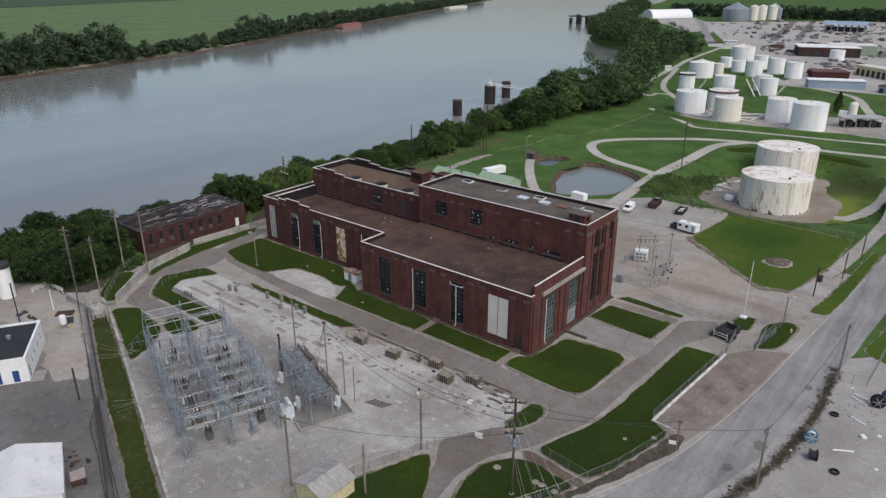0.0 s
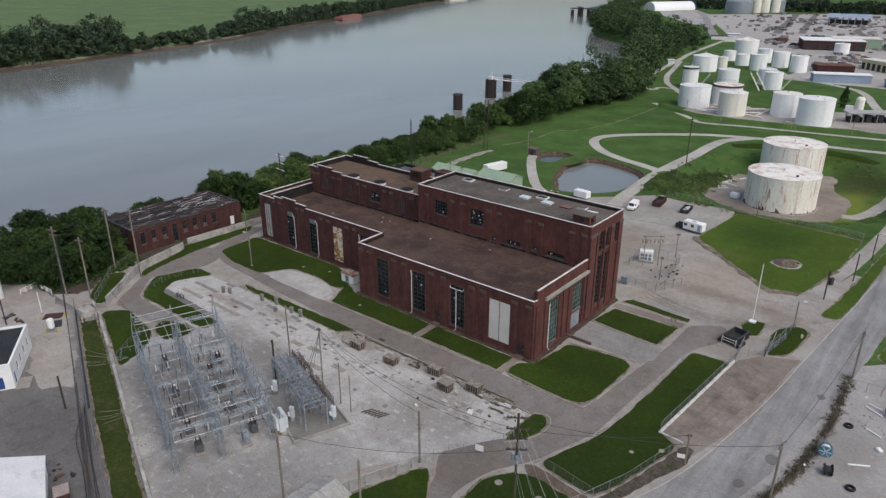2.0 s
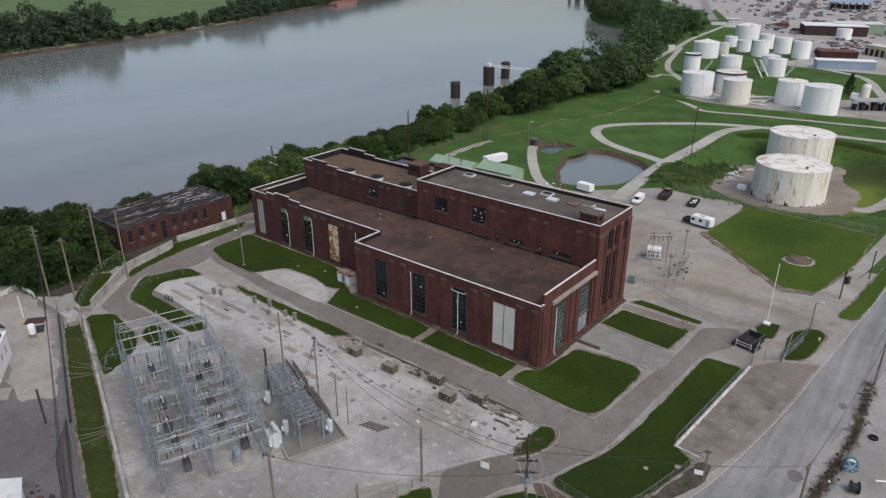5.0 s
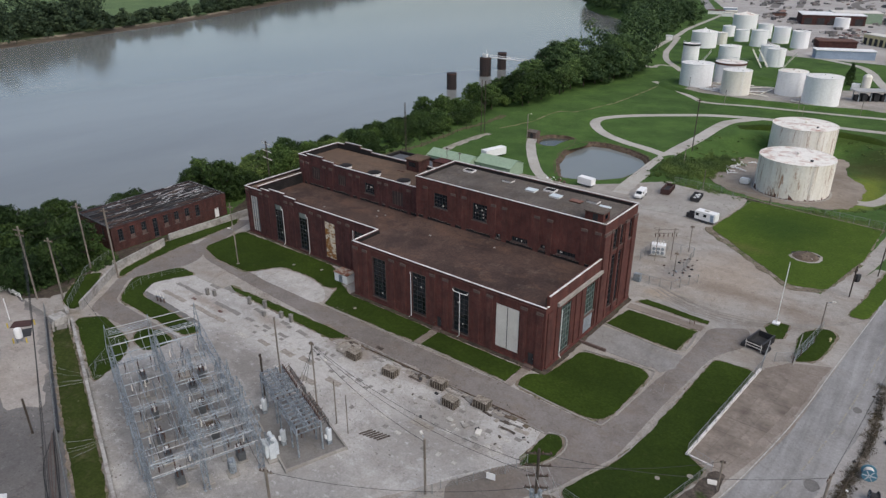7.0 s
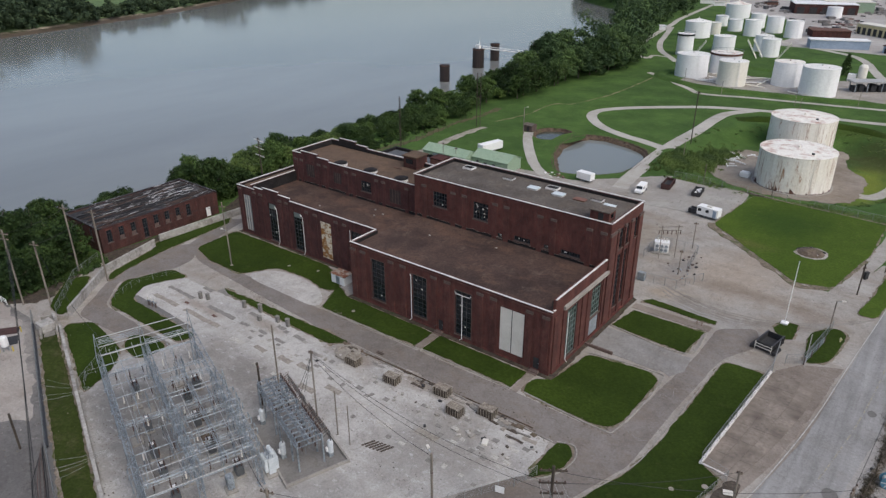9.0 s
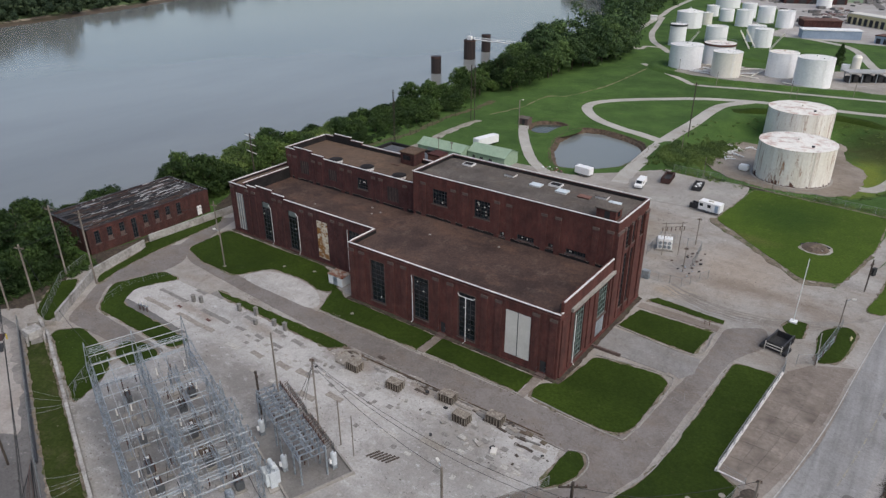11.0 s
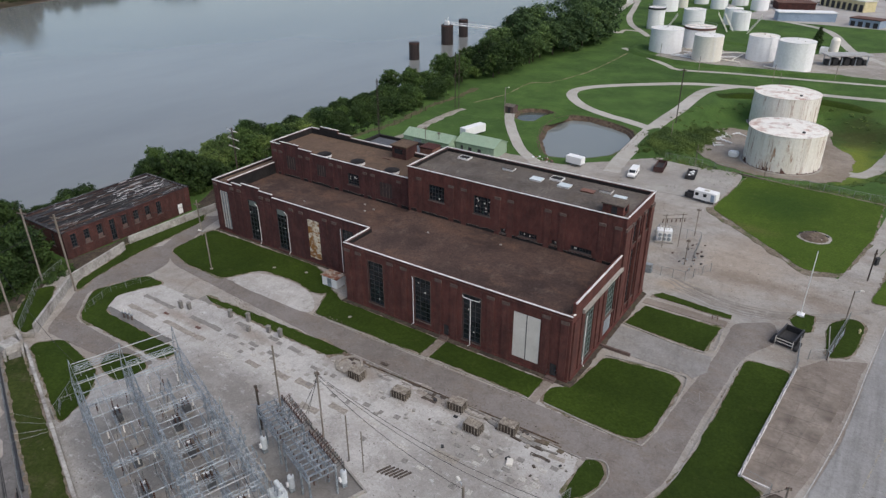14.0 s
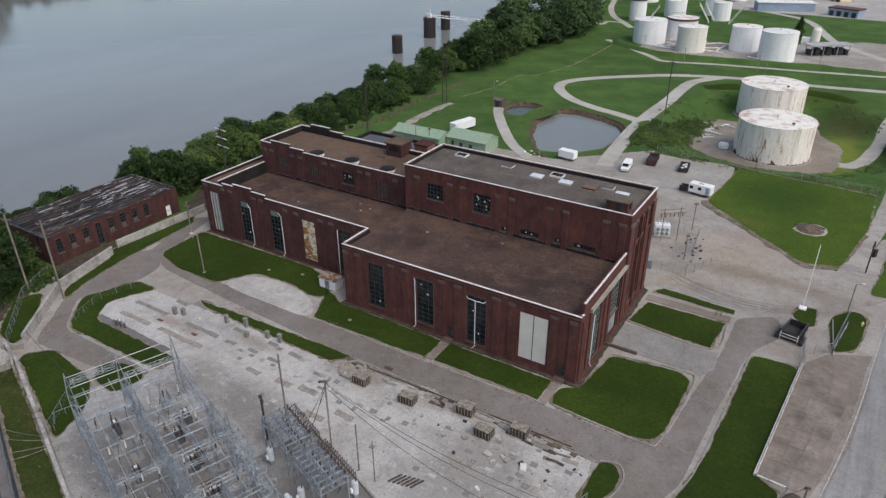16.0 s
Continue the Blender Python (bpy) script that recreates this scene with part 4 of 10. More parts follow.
M_CROP = grass_mat("far_dark_crop", (0.05, 0.085, 0.05), (0.062, 0.10, 0.06), (0.07, 0.11, 0.065))
M_CROPLINE = grass_mat("far_field_lane", (0.12, 0.17, 0.105), (0.14, 0.19, 0.12), (0.15, 0.18, 0.12))
patch("ground_far_crop", [(-1560, 0), (-1708, 522), (-1850, 972), (-1950, 1400), (-4400, 3500), (-4400, -1000), (-1560, -1000)], -2.3, M_CROP, "darker distant crop field", "field", 0, 4.0, 60)
track("road_field_lane", [(-1500, 180), (-1316, 382), (-1123, 586), (-1023, 717), (-960, 830)], 9, -3.05, M_CROPLINE, "pale lane across the far field", "track", 2.0, 6)
track("road_side_lane", [(30, 50), (31.5, 62), (34.5, 80), (36.5, 100), (38, 125), (36, 150)], 3.2, 0.06, M_GRAVEL, "narrow worn lane beside the road", "track")

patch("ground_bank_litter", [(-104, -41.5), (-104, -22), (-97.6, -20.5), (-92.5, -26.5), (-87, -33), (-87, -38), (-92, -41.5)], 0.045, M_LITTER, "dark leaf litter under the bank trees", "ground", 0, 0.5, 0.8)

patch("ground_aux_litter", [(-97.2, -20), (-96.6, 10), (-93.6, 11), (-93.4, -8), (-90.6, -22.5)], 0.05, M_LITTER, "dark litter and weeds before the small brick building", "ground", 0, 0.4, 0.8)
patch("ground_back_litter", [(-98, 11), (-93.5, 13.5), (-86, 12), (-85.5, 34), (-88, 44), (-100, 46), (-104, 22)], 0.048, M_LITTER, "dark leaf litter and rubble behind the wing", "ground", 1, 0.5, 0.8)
# flat dark strip: the shade on the slab's sloped side, put in as colour
patch("ground_slab_edge", [(-75.8, -26.1), (-57.4, -26.7), (-56.4, -25.2), (-74.8, -24.7)], 0.066, M_DARKGROUND, "flat dark strip painted for the slab's shaded sloped side", "slab edge", 0, 0.15, 0.5)
M_WORNEDGE = surf("worn_lawn_edge", (0.13, 0.105, 0.075), (0.20, 0.168, 0.13), 0.5, 1.0, 2.5, 0.35, stain=(0.07, 0.09, 0.03), stain_scale=0.4, stain_at=(0.5, 0.62))
track("ground_lawn_edge", [(0.4, 77), (3, 73.2), (8, 69.2), (12, 65.8), (16, 61.3), (20, 58.0), (24.5, 55.6), (28.5, 58.4), (30.4, 66), (32.2, 76)], 1.7, 0.09, M_WORNEDGE, "worn brown earth along the lawn edge", "earth strip", 1.1)
# tyre tracks sweeping over the dirt behind the station
M_RUT = ground_mat("pressed_tyre_track", (0.30, 0.28, 0.255), (0.225, 0.205, 0.182), (0.13, 0.112, 0.095), (0.20, 0.168, 0.136), 0.6, 0.7)
for level, pts in enumerate(([(3, 39), (9, 36.6), (16, 36), (24, 38), (31, 42.5), (37, 49)], [(5, 36.5), (12, 34.5), (19, 34.8), (27, 38), (35, 42)], [(7, 37.5), (14, 35.4), (22, 36.2), (31, 41)])):
    for lane, o in enumerate((-1.0, -0.2, 0.9)):
        track("ground_tyre_track", [(x + o * 0.75, y + o) for x, y in pts], 0.38 + 0.1 * o, 0.036 + 0.004 * (3 * level + lane), M_RUT, "dark pressed tyre track in the dirt", "tyre track", 0.5)

# ---- lawns ----
def widened(pts, d):
    """The outline pushed outwards by d."""
    n = len(pts)
    area = sum(pts[i][0] * pts[(i + 1) % n][1] - pts[(i + 1) % n][0] * pts[i][1] for i in range(n))
    out = []
    for i in range(n):
        a, b, c = (Vector(pts[(i + k) % n]) for k in (-1, 0, 1))
        t = ((b - a).normalized() + (c - b).normalized())
        t = t.normalized() if t.length > 0.01 else (c - b).normalized()
        m = Vector((t.y, -t.x)) * (1 if area > 0 else -1)
        out.append((b.x + m.x * d, b.y + m.y * d))
    return out


def lawn(name, pts, rounds, mat, label, seed):
    """A lawn with a worn earth rim."""
    patch("ground_lawn_edge", widened(pts, 0.3), 0.085, M_RIM, "worn earth rim of the lawn", "lawn edge", rounds, 0.5, 0.5, seed=seed + 40)
    patch(name, pts, 0.13, mat, label, "lawn", rounds, 0.2, 0.35, seed=seed)


lawn("lawn_east", [(-1.4, -5.9), (-1.4, -1.9), (0.9, -1.0), (2.2, 9.2), (12, 10.6), (14.2, 9.2), (13.6, -4.5), (11.5, -6.3)], 1, M_GRASS, "close-mown green lawn at the end wall", 0)
lawn("lawn_north_east", [(1.4, 20), (2.4, 27.2), (15.2, 27.2), (14.6, 19)], 0, M_GRASS, "close-mown green lawn beside the ramp", 1)
lawn("lawn_front", [(-20.3, -5.9), (-20.3, -1.2), (-3.1, -1.2), (-3.1, -6.0)], 0, M_GRASS, "green lawn strip along the brick front", 2)
lawn("lawn_front", [(-43.6, -6.6), (-47.4, 1.2), (-42.5, -1.0), (-22.0, -1.2), (-22.0, -6.2)], 0, M_GRASS, "green lawn strip along the brick front", 3)
lawn("lawn_wing", [(-84.5, -5.4), (-85, 5.6), (-56, 5.9), (-49, 3.8), (-46, -0.4), (-48.5, -1.8), (-54.5, -0.4), (-62.8, -1.0), (-66.5, -7.4), (-76.8, -7.4)], 1, M_GRASS, "green lawn before the brick wing", 4)
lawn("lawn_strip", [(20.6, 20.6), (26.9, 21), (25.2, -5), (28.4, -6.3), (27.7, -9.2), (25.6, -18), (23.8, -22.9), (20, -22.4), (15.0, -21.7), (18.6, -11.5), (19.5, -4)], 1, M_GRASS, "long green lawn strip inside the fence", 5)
lawn("lawn_corner", [(8.6, -21), (8.3, -12.6), (10.6, -12.1), (11.7, -14.3), (11, -18)], 1, M_GRASS, "small green lawn corner", 6)
lawn("lawn_south", [(-6, -58), (2.6, -34), (4.0, -32), (7.2, -36.3), (10.4, -42), (6, -58)], 1, M_GRASS, "green lawn crossed by cables", 7)
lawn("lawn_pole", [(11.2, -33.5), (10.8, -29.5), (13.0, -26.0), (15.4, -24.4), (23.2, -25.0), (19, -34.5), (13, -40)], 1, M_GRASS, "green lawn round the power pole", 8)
lawn("lawn_flagpole", [(26.4, 33.2), (23.9, 36.2), (24.9, 39.3), (27.4, 39.7), (27.8, 34.3)], 0, M_GRASS, "small green lawn at the flagpole", 9)
lawn("lawn_gate", [(30.7, 27.6), (29.6, 37.2), (30.2, 39.5), (32.6, 42.4), (34.3, 42.2), (34.9, 39.8), (34.4, 34.9), (33.7, 30.1)], 1, M_GRASS, "small green lawn by the gate", 10)
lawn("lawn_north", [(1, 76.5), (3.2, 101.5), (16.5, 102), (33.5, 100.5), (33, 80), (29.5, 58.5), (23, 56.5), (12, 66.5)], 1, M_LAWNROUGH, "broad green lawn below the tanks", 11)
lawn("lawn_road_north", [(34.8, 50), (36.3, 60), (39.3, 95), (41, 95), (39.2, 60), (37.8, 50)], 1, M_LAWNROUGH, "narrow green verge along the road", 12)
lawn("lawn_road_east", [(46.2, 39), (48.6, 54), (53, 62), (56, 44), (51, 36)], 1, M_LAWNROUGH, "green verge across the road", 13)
lawn("lawn_yard_loop", [(-76, -29.8), (-82.5, -23.5), (-79.5, -14.6), (-73.6, -14.6), (-75.8, -17.5), (-77.5, -22), (-74.4, -26.3), (-53.5, -26.4), (-54.2, -29.6)], 1, M_GRASS, "curved green verge of the switchyard", 14)
lawn("lawn_yard_strip", [(-64, -13.0), (-61.5, -14.0), (-33.8, -14.4), (-31.6, -12.2), (-36, -11.9)], 0, M_GRASS, "thin green verge along the drive", 15)
lawn("lawn_west", [(-75.2, -38.6), (-72.2, -34.9), (-60, -36.5), (-55.6, -40.6), (-53, -46.2)], 1, M_GRASS, "green lawn beside the concrete wall", 16)
lawn("lawn_substation", [(-63, -33.2), (-58.5, -31), (-54, -31.5), (-55, -36.5), (-60, -36)], 1, M_GRASS, "small green lawn behind the substation", 17)
lawn("lawn_ditch", [(-75.4, -42.6), (-49.5, -52.8), (-10, -67), (-6, -65.4), (-47.6, -49.6), (-73.5, -40.6)], 0, M_DITCH, "long green strip between wall and fence", 18)
lawn("lawn_wall", [(-94, -9.6), (-93.6, 10), (-90.4, 8), (-88.8, -10), (-86.8, -20), (-84.6, -25.2), (-87.5, -23.6), (-91.4, -11)], 1, M_GRASS, "green verge along the concrete wall", 19)
lawn("lawn_wall_end", [(-90, -26), (-83, -31), (-78.5, -37.5), (-84, -37), (-92, -30)], 1, M_GRASS, "rough green grass at the wall end", 20)
lawn("lawn_strip_north", [(2.4, 31.2), (15.8, 30.8), (15.7, 32.2), (3.4, 33)], 0, M_GRASS, "thin green verge by the walk", 21)

# ---- the brick power station ----
station = thing("power_station", "large dark red brick power station with flat tar roofs", "building")
UP = {"s": pose(0, 0, 0), "e": pose(0, 0, 0, 0, 0, 90), "n": pose(0, 0, 0, 0, 0, 180), "w": pose(0, 0, 0, 0, 0, -90)}


def wall(side, x, y, length, top, holes=(), thick=0.5, bottom=0.0, mat=None, name="wall", parent=None):
    """A wall seen from the side it faces, starting at its left end."""
    bm = moved(wall_bm(length, top, thick, list(holes), bottom), pose(x, y, 0) @ UP[side])
    return part(name, bm, mat or M_BRICK, parent or station)


def on_wall(side, x, y):
    return pose(x, y, 0) @ UP[side]


def pilaster(m, u, w, z0, z1, d=0.22, cap=0.0, parent=None, mat=None):
    d *= 0.7
    p = part("pilaster", box(u - w / 2, u + w / 2, -d, 0.02, z0, z1, m), mat or M_PILASTER, parent or station)
    if cap:
        part("stone_cap", box(u - w / 2 - 0.06, u + w / 2 + 0.06, -d - 0.06, -0.0, cap - 0.3, cap + 0.18, m), M_STONE, p, "grey stone cap")
    return p


def coping(x0, x1, y0, y1, z, h=0.1):
    """A thin metal cap along the outer edge of a parapet."""
    if x1 - x0 < 1:
        x0, x1 = (x0, x0 + 0.26) if x0 < -1 else (x1 - 0.26, x1)
    elif y1 - y0 < 1:
        y0, y1 = (y0, y0 + 0.26) if y0 not in (31.2, 32.6, 23.3) else (y1 - 0.26, y1)
    return part("coping", box(x0, x1, y0, y1, z, z + h), M_COPING, station, "white metal coping")


def tall_window(m, u0, u1, z0, z1, glass, bars=(3, 6), depth=0.25, frame_mat=None, name="window", parent=None):
    """A window of many lights: panes and a frame with glazing bars, set back in its opening."""
    win = part(name, box(u0, u1, depth + 0.04, depth + 0.08, z0, z1, m), glass, parent or station)
    bm = bmesh.new()
    f = 0.09
    for a, b, c, d in ((u0, u0 + f, z0, z1), (u1 - f, u1, z0, z1), (u0, u1, z0, z0 + f), (u0, u1, z1 - f, z1)):
        add_box(bm, a, b, depth - 0.06, depth + 0.06, c, d, m)
    for i in range(1, bars[0]):
        x = u0 + (u1 - u0) * i / bars[0]
        add_box(bm, x - 0.025, x + 0.025, depth - 0.02, depth + 0.05, z0, z1, m)
    for i in range(1, bars[1]):
        z = z0 + (z1 - z0) * i / bars[1]
        add_box(bm, u0, u1, depth - 0.02, depth + 0.05, z - 0.025, z + 0.025, m)
    part("window_frame", bm, frame_mat or M_DARKSTEEL, win)
    part("sill", box(u0 - 0.15, u1 + 0.15, -0.12, depth, z0 - 0.2, z0, m), M_STONE, win)
    return win


M_SASH = plain("grey_green_sash", (0.16, 0.19, 0.18), 0.6)


def broken_panes(m, u0, u1, z0, z1, n, seed, depth=0.2):
    """Pale patched and broken lights scattered in a window."""
    r = random.Random(seed)
    for _ in range(n):
        u, z, s = r.uniform(u0 + 0.2, u1 - 0.4), r.uniform(z0 + 0.2, z1 - 0.5), r.uniform(0.14, 0.34)
        part("broken_pane", box(u, u + s, depth - 0.05, depth - 0.03, z, z + s * r.uniform(0.7, 1.4), m), r.choice((M_PANEL, M_PANEL, M_STONE, M_GREENGLASS)), station)


def trim(m, u0, u1, z0, z1, w=0.09):
    """A thin pale trim round a window opening."""
    bm = bmesh.new()
    for a, b, c, d in ((u0 - w, u0, z0, z1 + w), (u1, u1 + w, z0, z1 + w), (u0, u1, z1, z1 + w)):
        add_box(bm, a, b, -0.03, 0.06, c, d, m)
    part("window_trim", bm, M_STONE, station)


# low block, south front
LOW, HIGH, HIGH2 = 11.4, 19.35, 16.05
FRONT = [(-37.0, -33.8, 1.4, 9.45), (-27.4, -24.2, 1.4, 9.35), (-18.1, -14.8, 1.0, 9.35), (-9.2, -4.8, 1.4, 9.3)]
DOORS = [(-21.7, -20.7, 0.35, 2.4), (-2.9, -1.8, 0.35, 2.5)]
wall("s", -42, 0, 42, LOW, [(a + 42, b + 42, c, d) for a, b, c, d in FRONT + DOORS])
S = on_wall("s", 0, 0)
for a, b, c, d in FRONT[:3]:
    tall_window(S, a, b, c, d, M_BLACKGLASS, (3, 9))
    trim(S, a, b, c, d)
    broken_panes(S, a, b, c, d, 3, int(-a), 0.25)
panel = part("window_panel", box(-9.2, -4.8, 0.05, 0.12, 1.4, 9.3), M_PANEL, station, "off-white boarded window")
part("joint", box(-7.08, -6.96, 0.03, 0.055, 1.4, 9.3), M_DARKSTEEL, panel)
for u in (-38.9, -32.2, -29.4, -22.6, -19.7, -13.1, -10.5, -3.9, -1.0):
    pilaster(S, u, 1.15, 0, 9.9, 0.2, 10.2)
pilaster(S, -41.4, 1.2, 0, 9.9, 0.2, 10.2)
part("plinth", box(-42.1, 0.1, -0.16, 0.0, 0, 0.4), M_BRICK, station)
part("string_course", box(-42.05, 0.05, -0.12, 0.0, 10.7, 10.95), M_PILASTER, station)
for i, (a, b, c, d) in enumerate(DOORS):
    door = part("door", box(a, b, 0.15, 0.22, c, d), M_BOARD, station, "dark metal door")
    part("handle", box(b - 0.16, b - 0.08, 0.08, 0.16, 1.35, 1.5), M_STEEL, door)
    st = part("steps", box(a - 0.25, b + 0.25, -0.9, -0.0, 0, 0.36), M_STONE, station)
    part("step", box(a - 0.25, b + 0.25, -1.35, -0.9, 0, 0.18), M_STONE, st)
    for u in (a - 0.2, b + 0.2):
        part("handrail", pipe([(u, -0.85, 0.36), (u, -0.85, 1.25), (u, 0, 1.25)], 0.03), M_DARKSTEEL, st)


def downpipe(m, pts, name="downpipe"):
    part(name, moved(pipe(pts, 0.062, 6), m), M_WHITE, station, "white rain downpipe")


downpipe(S, [(-27.7, -0.12, 9.3), (-27.55, -0.12, 8.8), (-27.55, -0.12, 0.5), (-27.8, -0.35, 0.2)])
downpipe(S, [(-16.6, -0.12, 8.65), (-16.6, -0.12, 0.4), (-16.9, -0.35, 0.15)])
downpipe(S, [(-18.1, -0.12, 9.1), (-17.9, -0.12, 8.75), (-16.6, -0.12, 8.7), (-15.1, -0.12, 8.75), (-14.9, -0.12, 9.1)])

# low block, end wall: a raised parapet over a concrete beam, one window, one tall door
wall("e", 0, 0.5, 18.0, [(0.0, LOW), (0.4, 13.1), (17.5, 13.1)], [(4.4, 7.9, 0.7, 9.5), (12.9, 16.4, 0.25, 9.6)])
EW = on_wall("e", 0, 0.5)
tall_window(EW, 4.4, 7.9, 0.7, 9.5, M_GREENGLASS, (4, 9), frame_mat=M_SASH)
tall_window(EW, 12.9, 16.4, 3.9, 9.6, M_GREENGLASS, (4, 6), frame_mat=M_SASH)
M_FADED = surf("faded_grey_door", (0.20, 0.23, 0.25), (0.28, 0.31, 0.33), 0.5, 0.7, stain=(0.14, 0.12, 0.10), stain_scale=0.5)
gate = part("door", box(12.9, 16.4, 0.2, 0.3, 0.25, 3.8, EW), M_FADED, station, "faded grey roller door")
for i in range(1, 8):
    part("rib", box(12.95, 16.35, 0.17, 0.2, 0.25 + i * 0.44, 0.31 + i * 0.44, EW), M_FADED, gate)
beam = part("beam", box(2.9, 18.2, -0.42, -0.02, 10.35, 10.95, EW), M_CONC, station, "weathered concrete beam")
for u, w in ((0.75, 1.4), (3.1, 0.6), (9.6, 0.9), (11.6, 0.9), (17.0, 0.7)):
    pilaster(EW, u, w, 0, 10.3, 0.3)
downpipe(EW, [(4.2, -0.35, 9.3), (4.1, -0.35, 8.9), (4.1, -0.35, 0.8), (4.3, -0.6, 0.3)])

# high block over the low roof
wall("s", -42, 18.5, 42, HIGH, [(a + 42, b + 42, c, d) for a, b, c, d in ((-37.3, -33.9, 13.8, 16.85), (-27.7, -24.3, 13.5, 16.95), (-18.5, -15.1, 11.5, 12.45), (-8.9, -5.2, 11.55, 12.4), (-12.3, -11.4, 11.7, 12.4), (-22.1, -21.1, 11.1, 12.0))])
H1 = on_wall("s", 0, 18.5)
for a, b, c, d, bars in ((-37.3, -33.9, 13.8, 16.85, (5, 4)), (-27.7, -24.3, 13.5, 16.95, (5, 5)), (-18.5, -15.1, 11.5, 12.45, (7, 1)), (-8.9, -5.2, 11.55, 12.4, (7, 1)), (-12.3, -11.4, 11.7, 12.4, (2, 1)), (-22.1, -21.1, 11.1, 12.0, (2, 1))):
    tall_window(H1, a, b, c, d, M_BLACKGLASS, bars, 0.2)
    broken_panes(H1, a, b, c, d, {-27.7: 16, -37.3: 5}.get(a, 4), int(-a))
for u in (-39.5, -32.4, -29.7, -22.8, -20.3, -13.3, -10.6, -3.8, -1.2):
    pilaster(H1, u, 1.05, 10.7, 17.2, 0.16, 17.5)
wall("e", 0, 19.0, 12.1, HIGH, [(a - 0.5, b - 0.5, c, d) for a, b, c, d in ((3.7, 5.4, 2.0, 12.3), (6.1, 7.8, 2.0, 12.3), (3.7, 5.4, 13.4, 17.2), (6.1, 7.8, 13.4, 17.2), (10.2, 11.4, 13.4, 17.2))], 0.5)
EH = on_wall("e", 0, 18.5)
for a, b in ((3.7, 5.4), (6.1, 7.8)):
    tall_window(EH, a, b, 2.0, 12.3, M_BLACKGLASS, (3, 10))
    tall_window(EH, a, b, 13.4, 17.2, M_BLACKGLASS, (3, 4))
tall_window(EH, 10.2, 11.4, 13.4, 17.2, M_BLACKGLASS, (2, 4))
for u, w in ((1.0, 2.2), (2.9, 0.7), (5.75, 0.5), (8.6, 1.0), (12.2, 1.6)):
    pilaster(EH, u, w, 0, 17.1, 0.35, 17.4)
wall("n", 0, 31.6, 42, HIGH)
wall("w", -42, 31.1, 12.1, HIGH, bottom=9.0)
part("plinth", box(0.0, 0.35, 0.5, 31.6, 0, 0.5), M_BRICK, station)

# wing with its stepped parapet, set back from the low block
WING = [(0.0, 11.4), (6.0, 12.0), (9.0, 12.5), (14.0, 12.0), (17.6, 11.4)]
WHOLES = [(-82.1, -79.8, 1.0, 9.5), (-73.9, -71.2, 0.6, 9.4), (-65.8, -63.1, 0.7, 9.3), (-57.4, -54.4, 1.1, 9.25), (-48.8, -46.0, 1.0, 9.4)]
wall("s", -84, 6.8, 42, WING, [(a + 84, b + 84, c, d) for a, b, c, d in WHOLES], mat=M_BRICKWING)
W = on_wall("s", 0, 6.8)
pal = part("window_panel", box(-82.1, -79.8, 0.1, 0.15, 1.0, 9.5, W), M_STONE, station, "grey corrugated sheet over a window")
for i in range(9):
    part("rib", box(-82.05 + i * 0.26, -81.9 + i * 0.26, 0.04, 0.1, 1.0, 9.5, W), M_FADED if i % 3 else M_PANEL, pal)
broken_panes(W, -73.9, -71.2, 0.6, 8, 4, 1, 0.25)
broken_panes(W, -65.8, -63.1, 0.6, 8, 3, 2, 0.25)
tall_window(W, -73.9, -71.2, 0.6, 9.4, M_BLACKGLASS, (3, 9))
tall_window(W, -65.8, -63.1, 0.7, 9.3, M_BLACKGLASS, (3, 9))
tall_window(W, -48.8, -46.0, 1.0, 9.4, M_BLACKGLASS, (3, 9))
for a, b in ((-73.6, -71.6), (-65.6, -63.6)):
    part("pane", box(a, b, 0.18, 0.24, 8.1, 9.2, W), M_SASH, station, "pale green replaced pane")
tan = part("window_panel", box(-57.4, -54.4, 0.08, 0.14, 1.1, 9.25, W), surf("rusty_tan_board", (0.60, 0.52, 0.38), (0.70, 0.65, 0.55), 0.6, 0.8, 3.0, 0.2, stain=(0.28, 0.13, 0.04), stain_scale=1.1, stain_at=(0.48, 0.55), stretch=(0.55, 1, 1.0)), station, "tan boarding with rust stains over a window")
for u in (-83.2, -78.2, -76.0, -69.6, -67.6, -61.4, -58.8, -52.8, -50.4, -43.6):
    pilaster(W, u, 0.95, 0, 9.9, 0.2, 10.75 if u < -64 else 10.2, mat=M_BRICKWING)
downpipe(W, [(-71.6, -0.1, 9.0), (-70.9, -0.1, 8.4), (-70.9, -0.1, 0.8), (-71.1, -0.35, 0.2)])
downpipe(W, [(-63.4, -0.1, 9.2), (-62.7, -0.1, 8.6), (-62.7, -0.1, 0.8), (-62.9, -0.35, 0.2)])
downpipe(W, [(-48.9, -0.1, 9.4), (-48.9, -0.1, 0.4)])
part("plinth", box(-84.1, -42.0, 6.64, 6.8, 0, 0.4), M_BRICK, station)
wall("w", -42, 6.8, 6.3, LOW)
wall("w", -84, 23.2, 15.9, 11.4)
wall("n", -80.3, 23.7, 3.7, 11.4, thick=0.45)

# second high block with a stepped gable parapet
M_WINDOWBOARD = surf("dark_window_board", (0.036, 0.026, 0.026), (0.058, 0.042, 0.04), 1.2, 0.85, 4.0, 0.25, stain=(0.08, 0.05, 0.04), stain_scale=0.9)
STEP2 = [(0.0, 16.5), (3.0, 17.1), (8.3, 16.5), (11.9, HIGH2)]
H2HOLES = [(-75.9, -73.2, 11.3, 14.3), (-67.1, -64.6, 11.6, 14.1), (-58.6, -55.7, 11.6, 14.0), (-50.4, -47.3, 10.8, 13.9)]
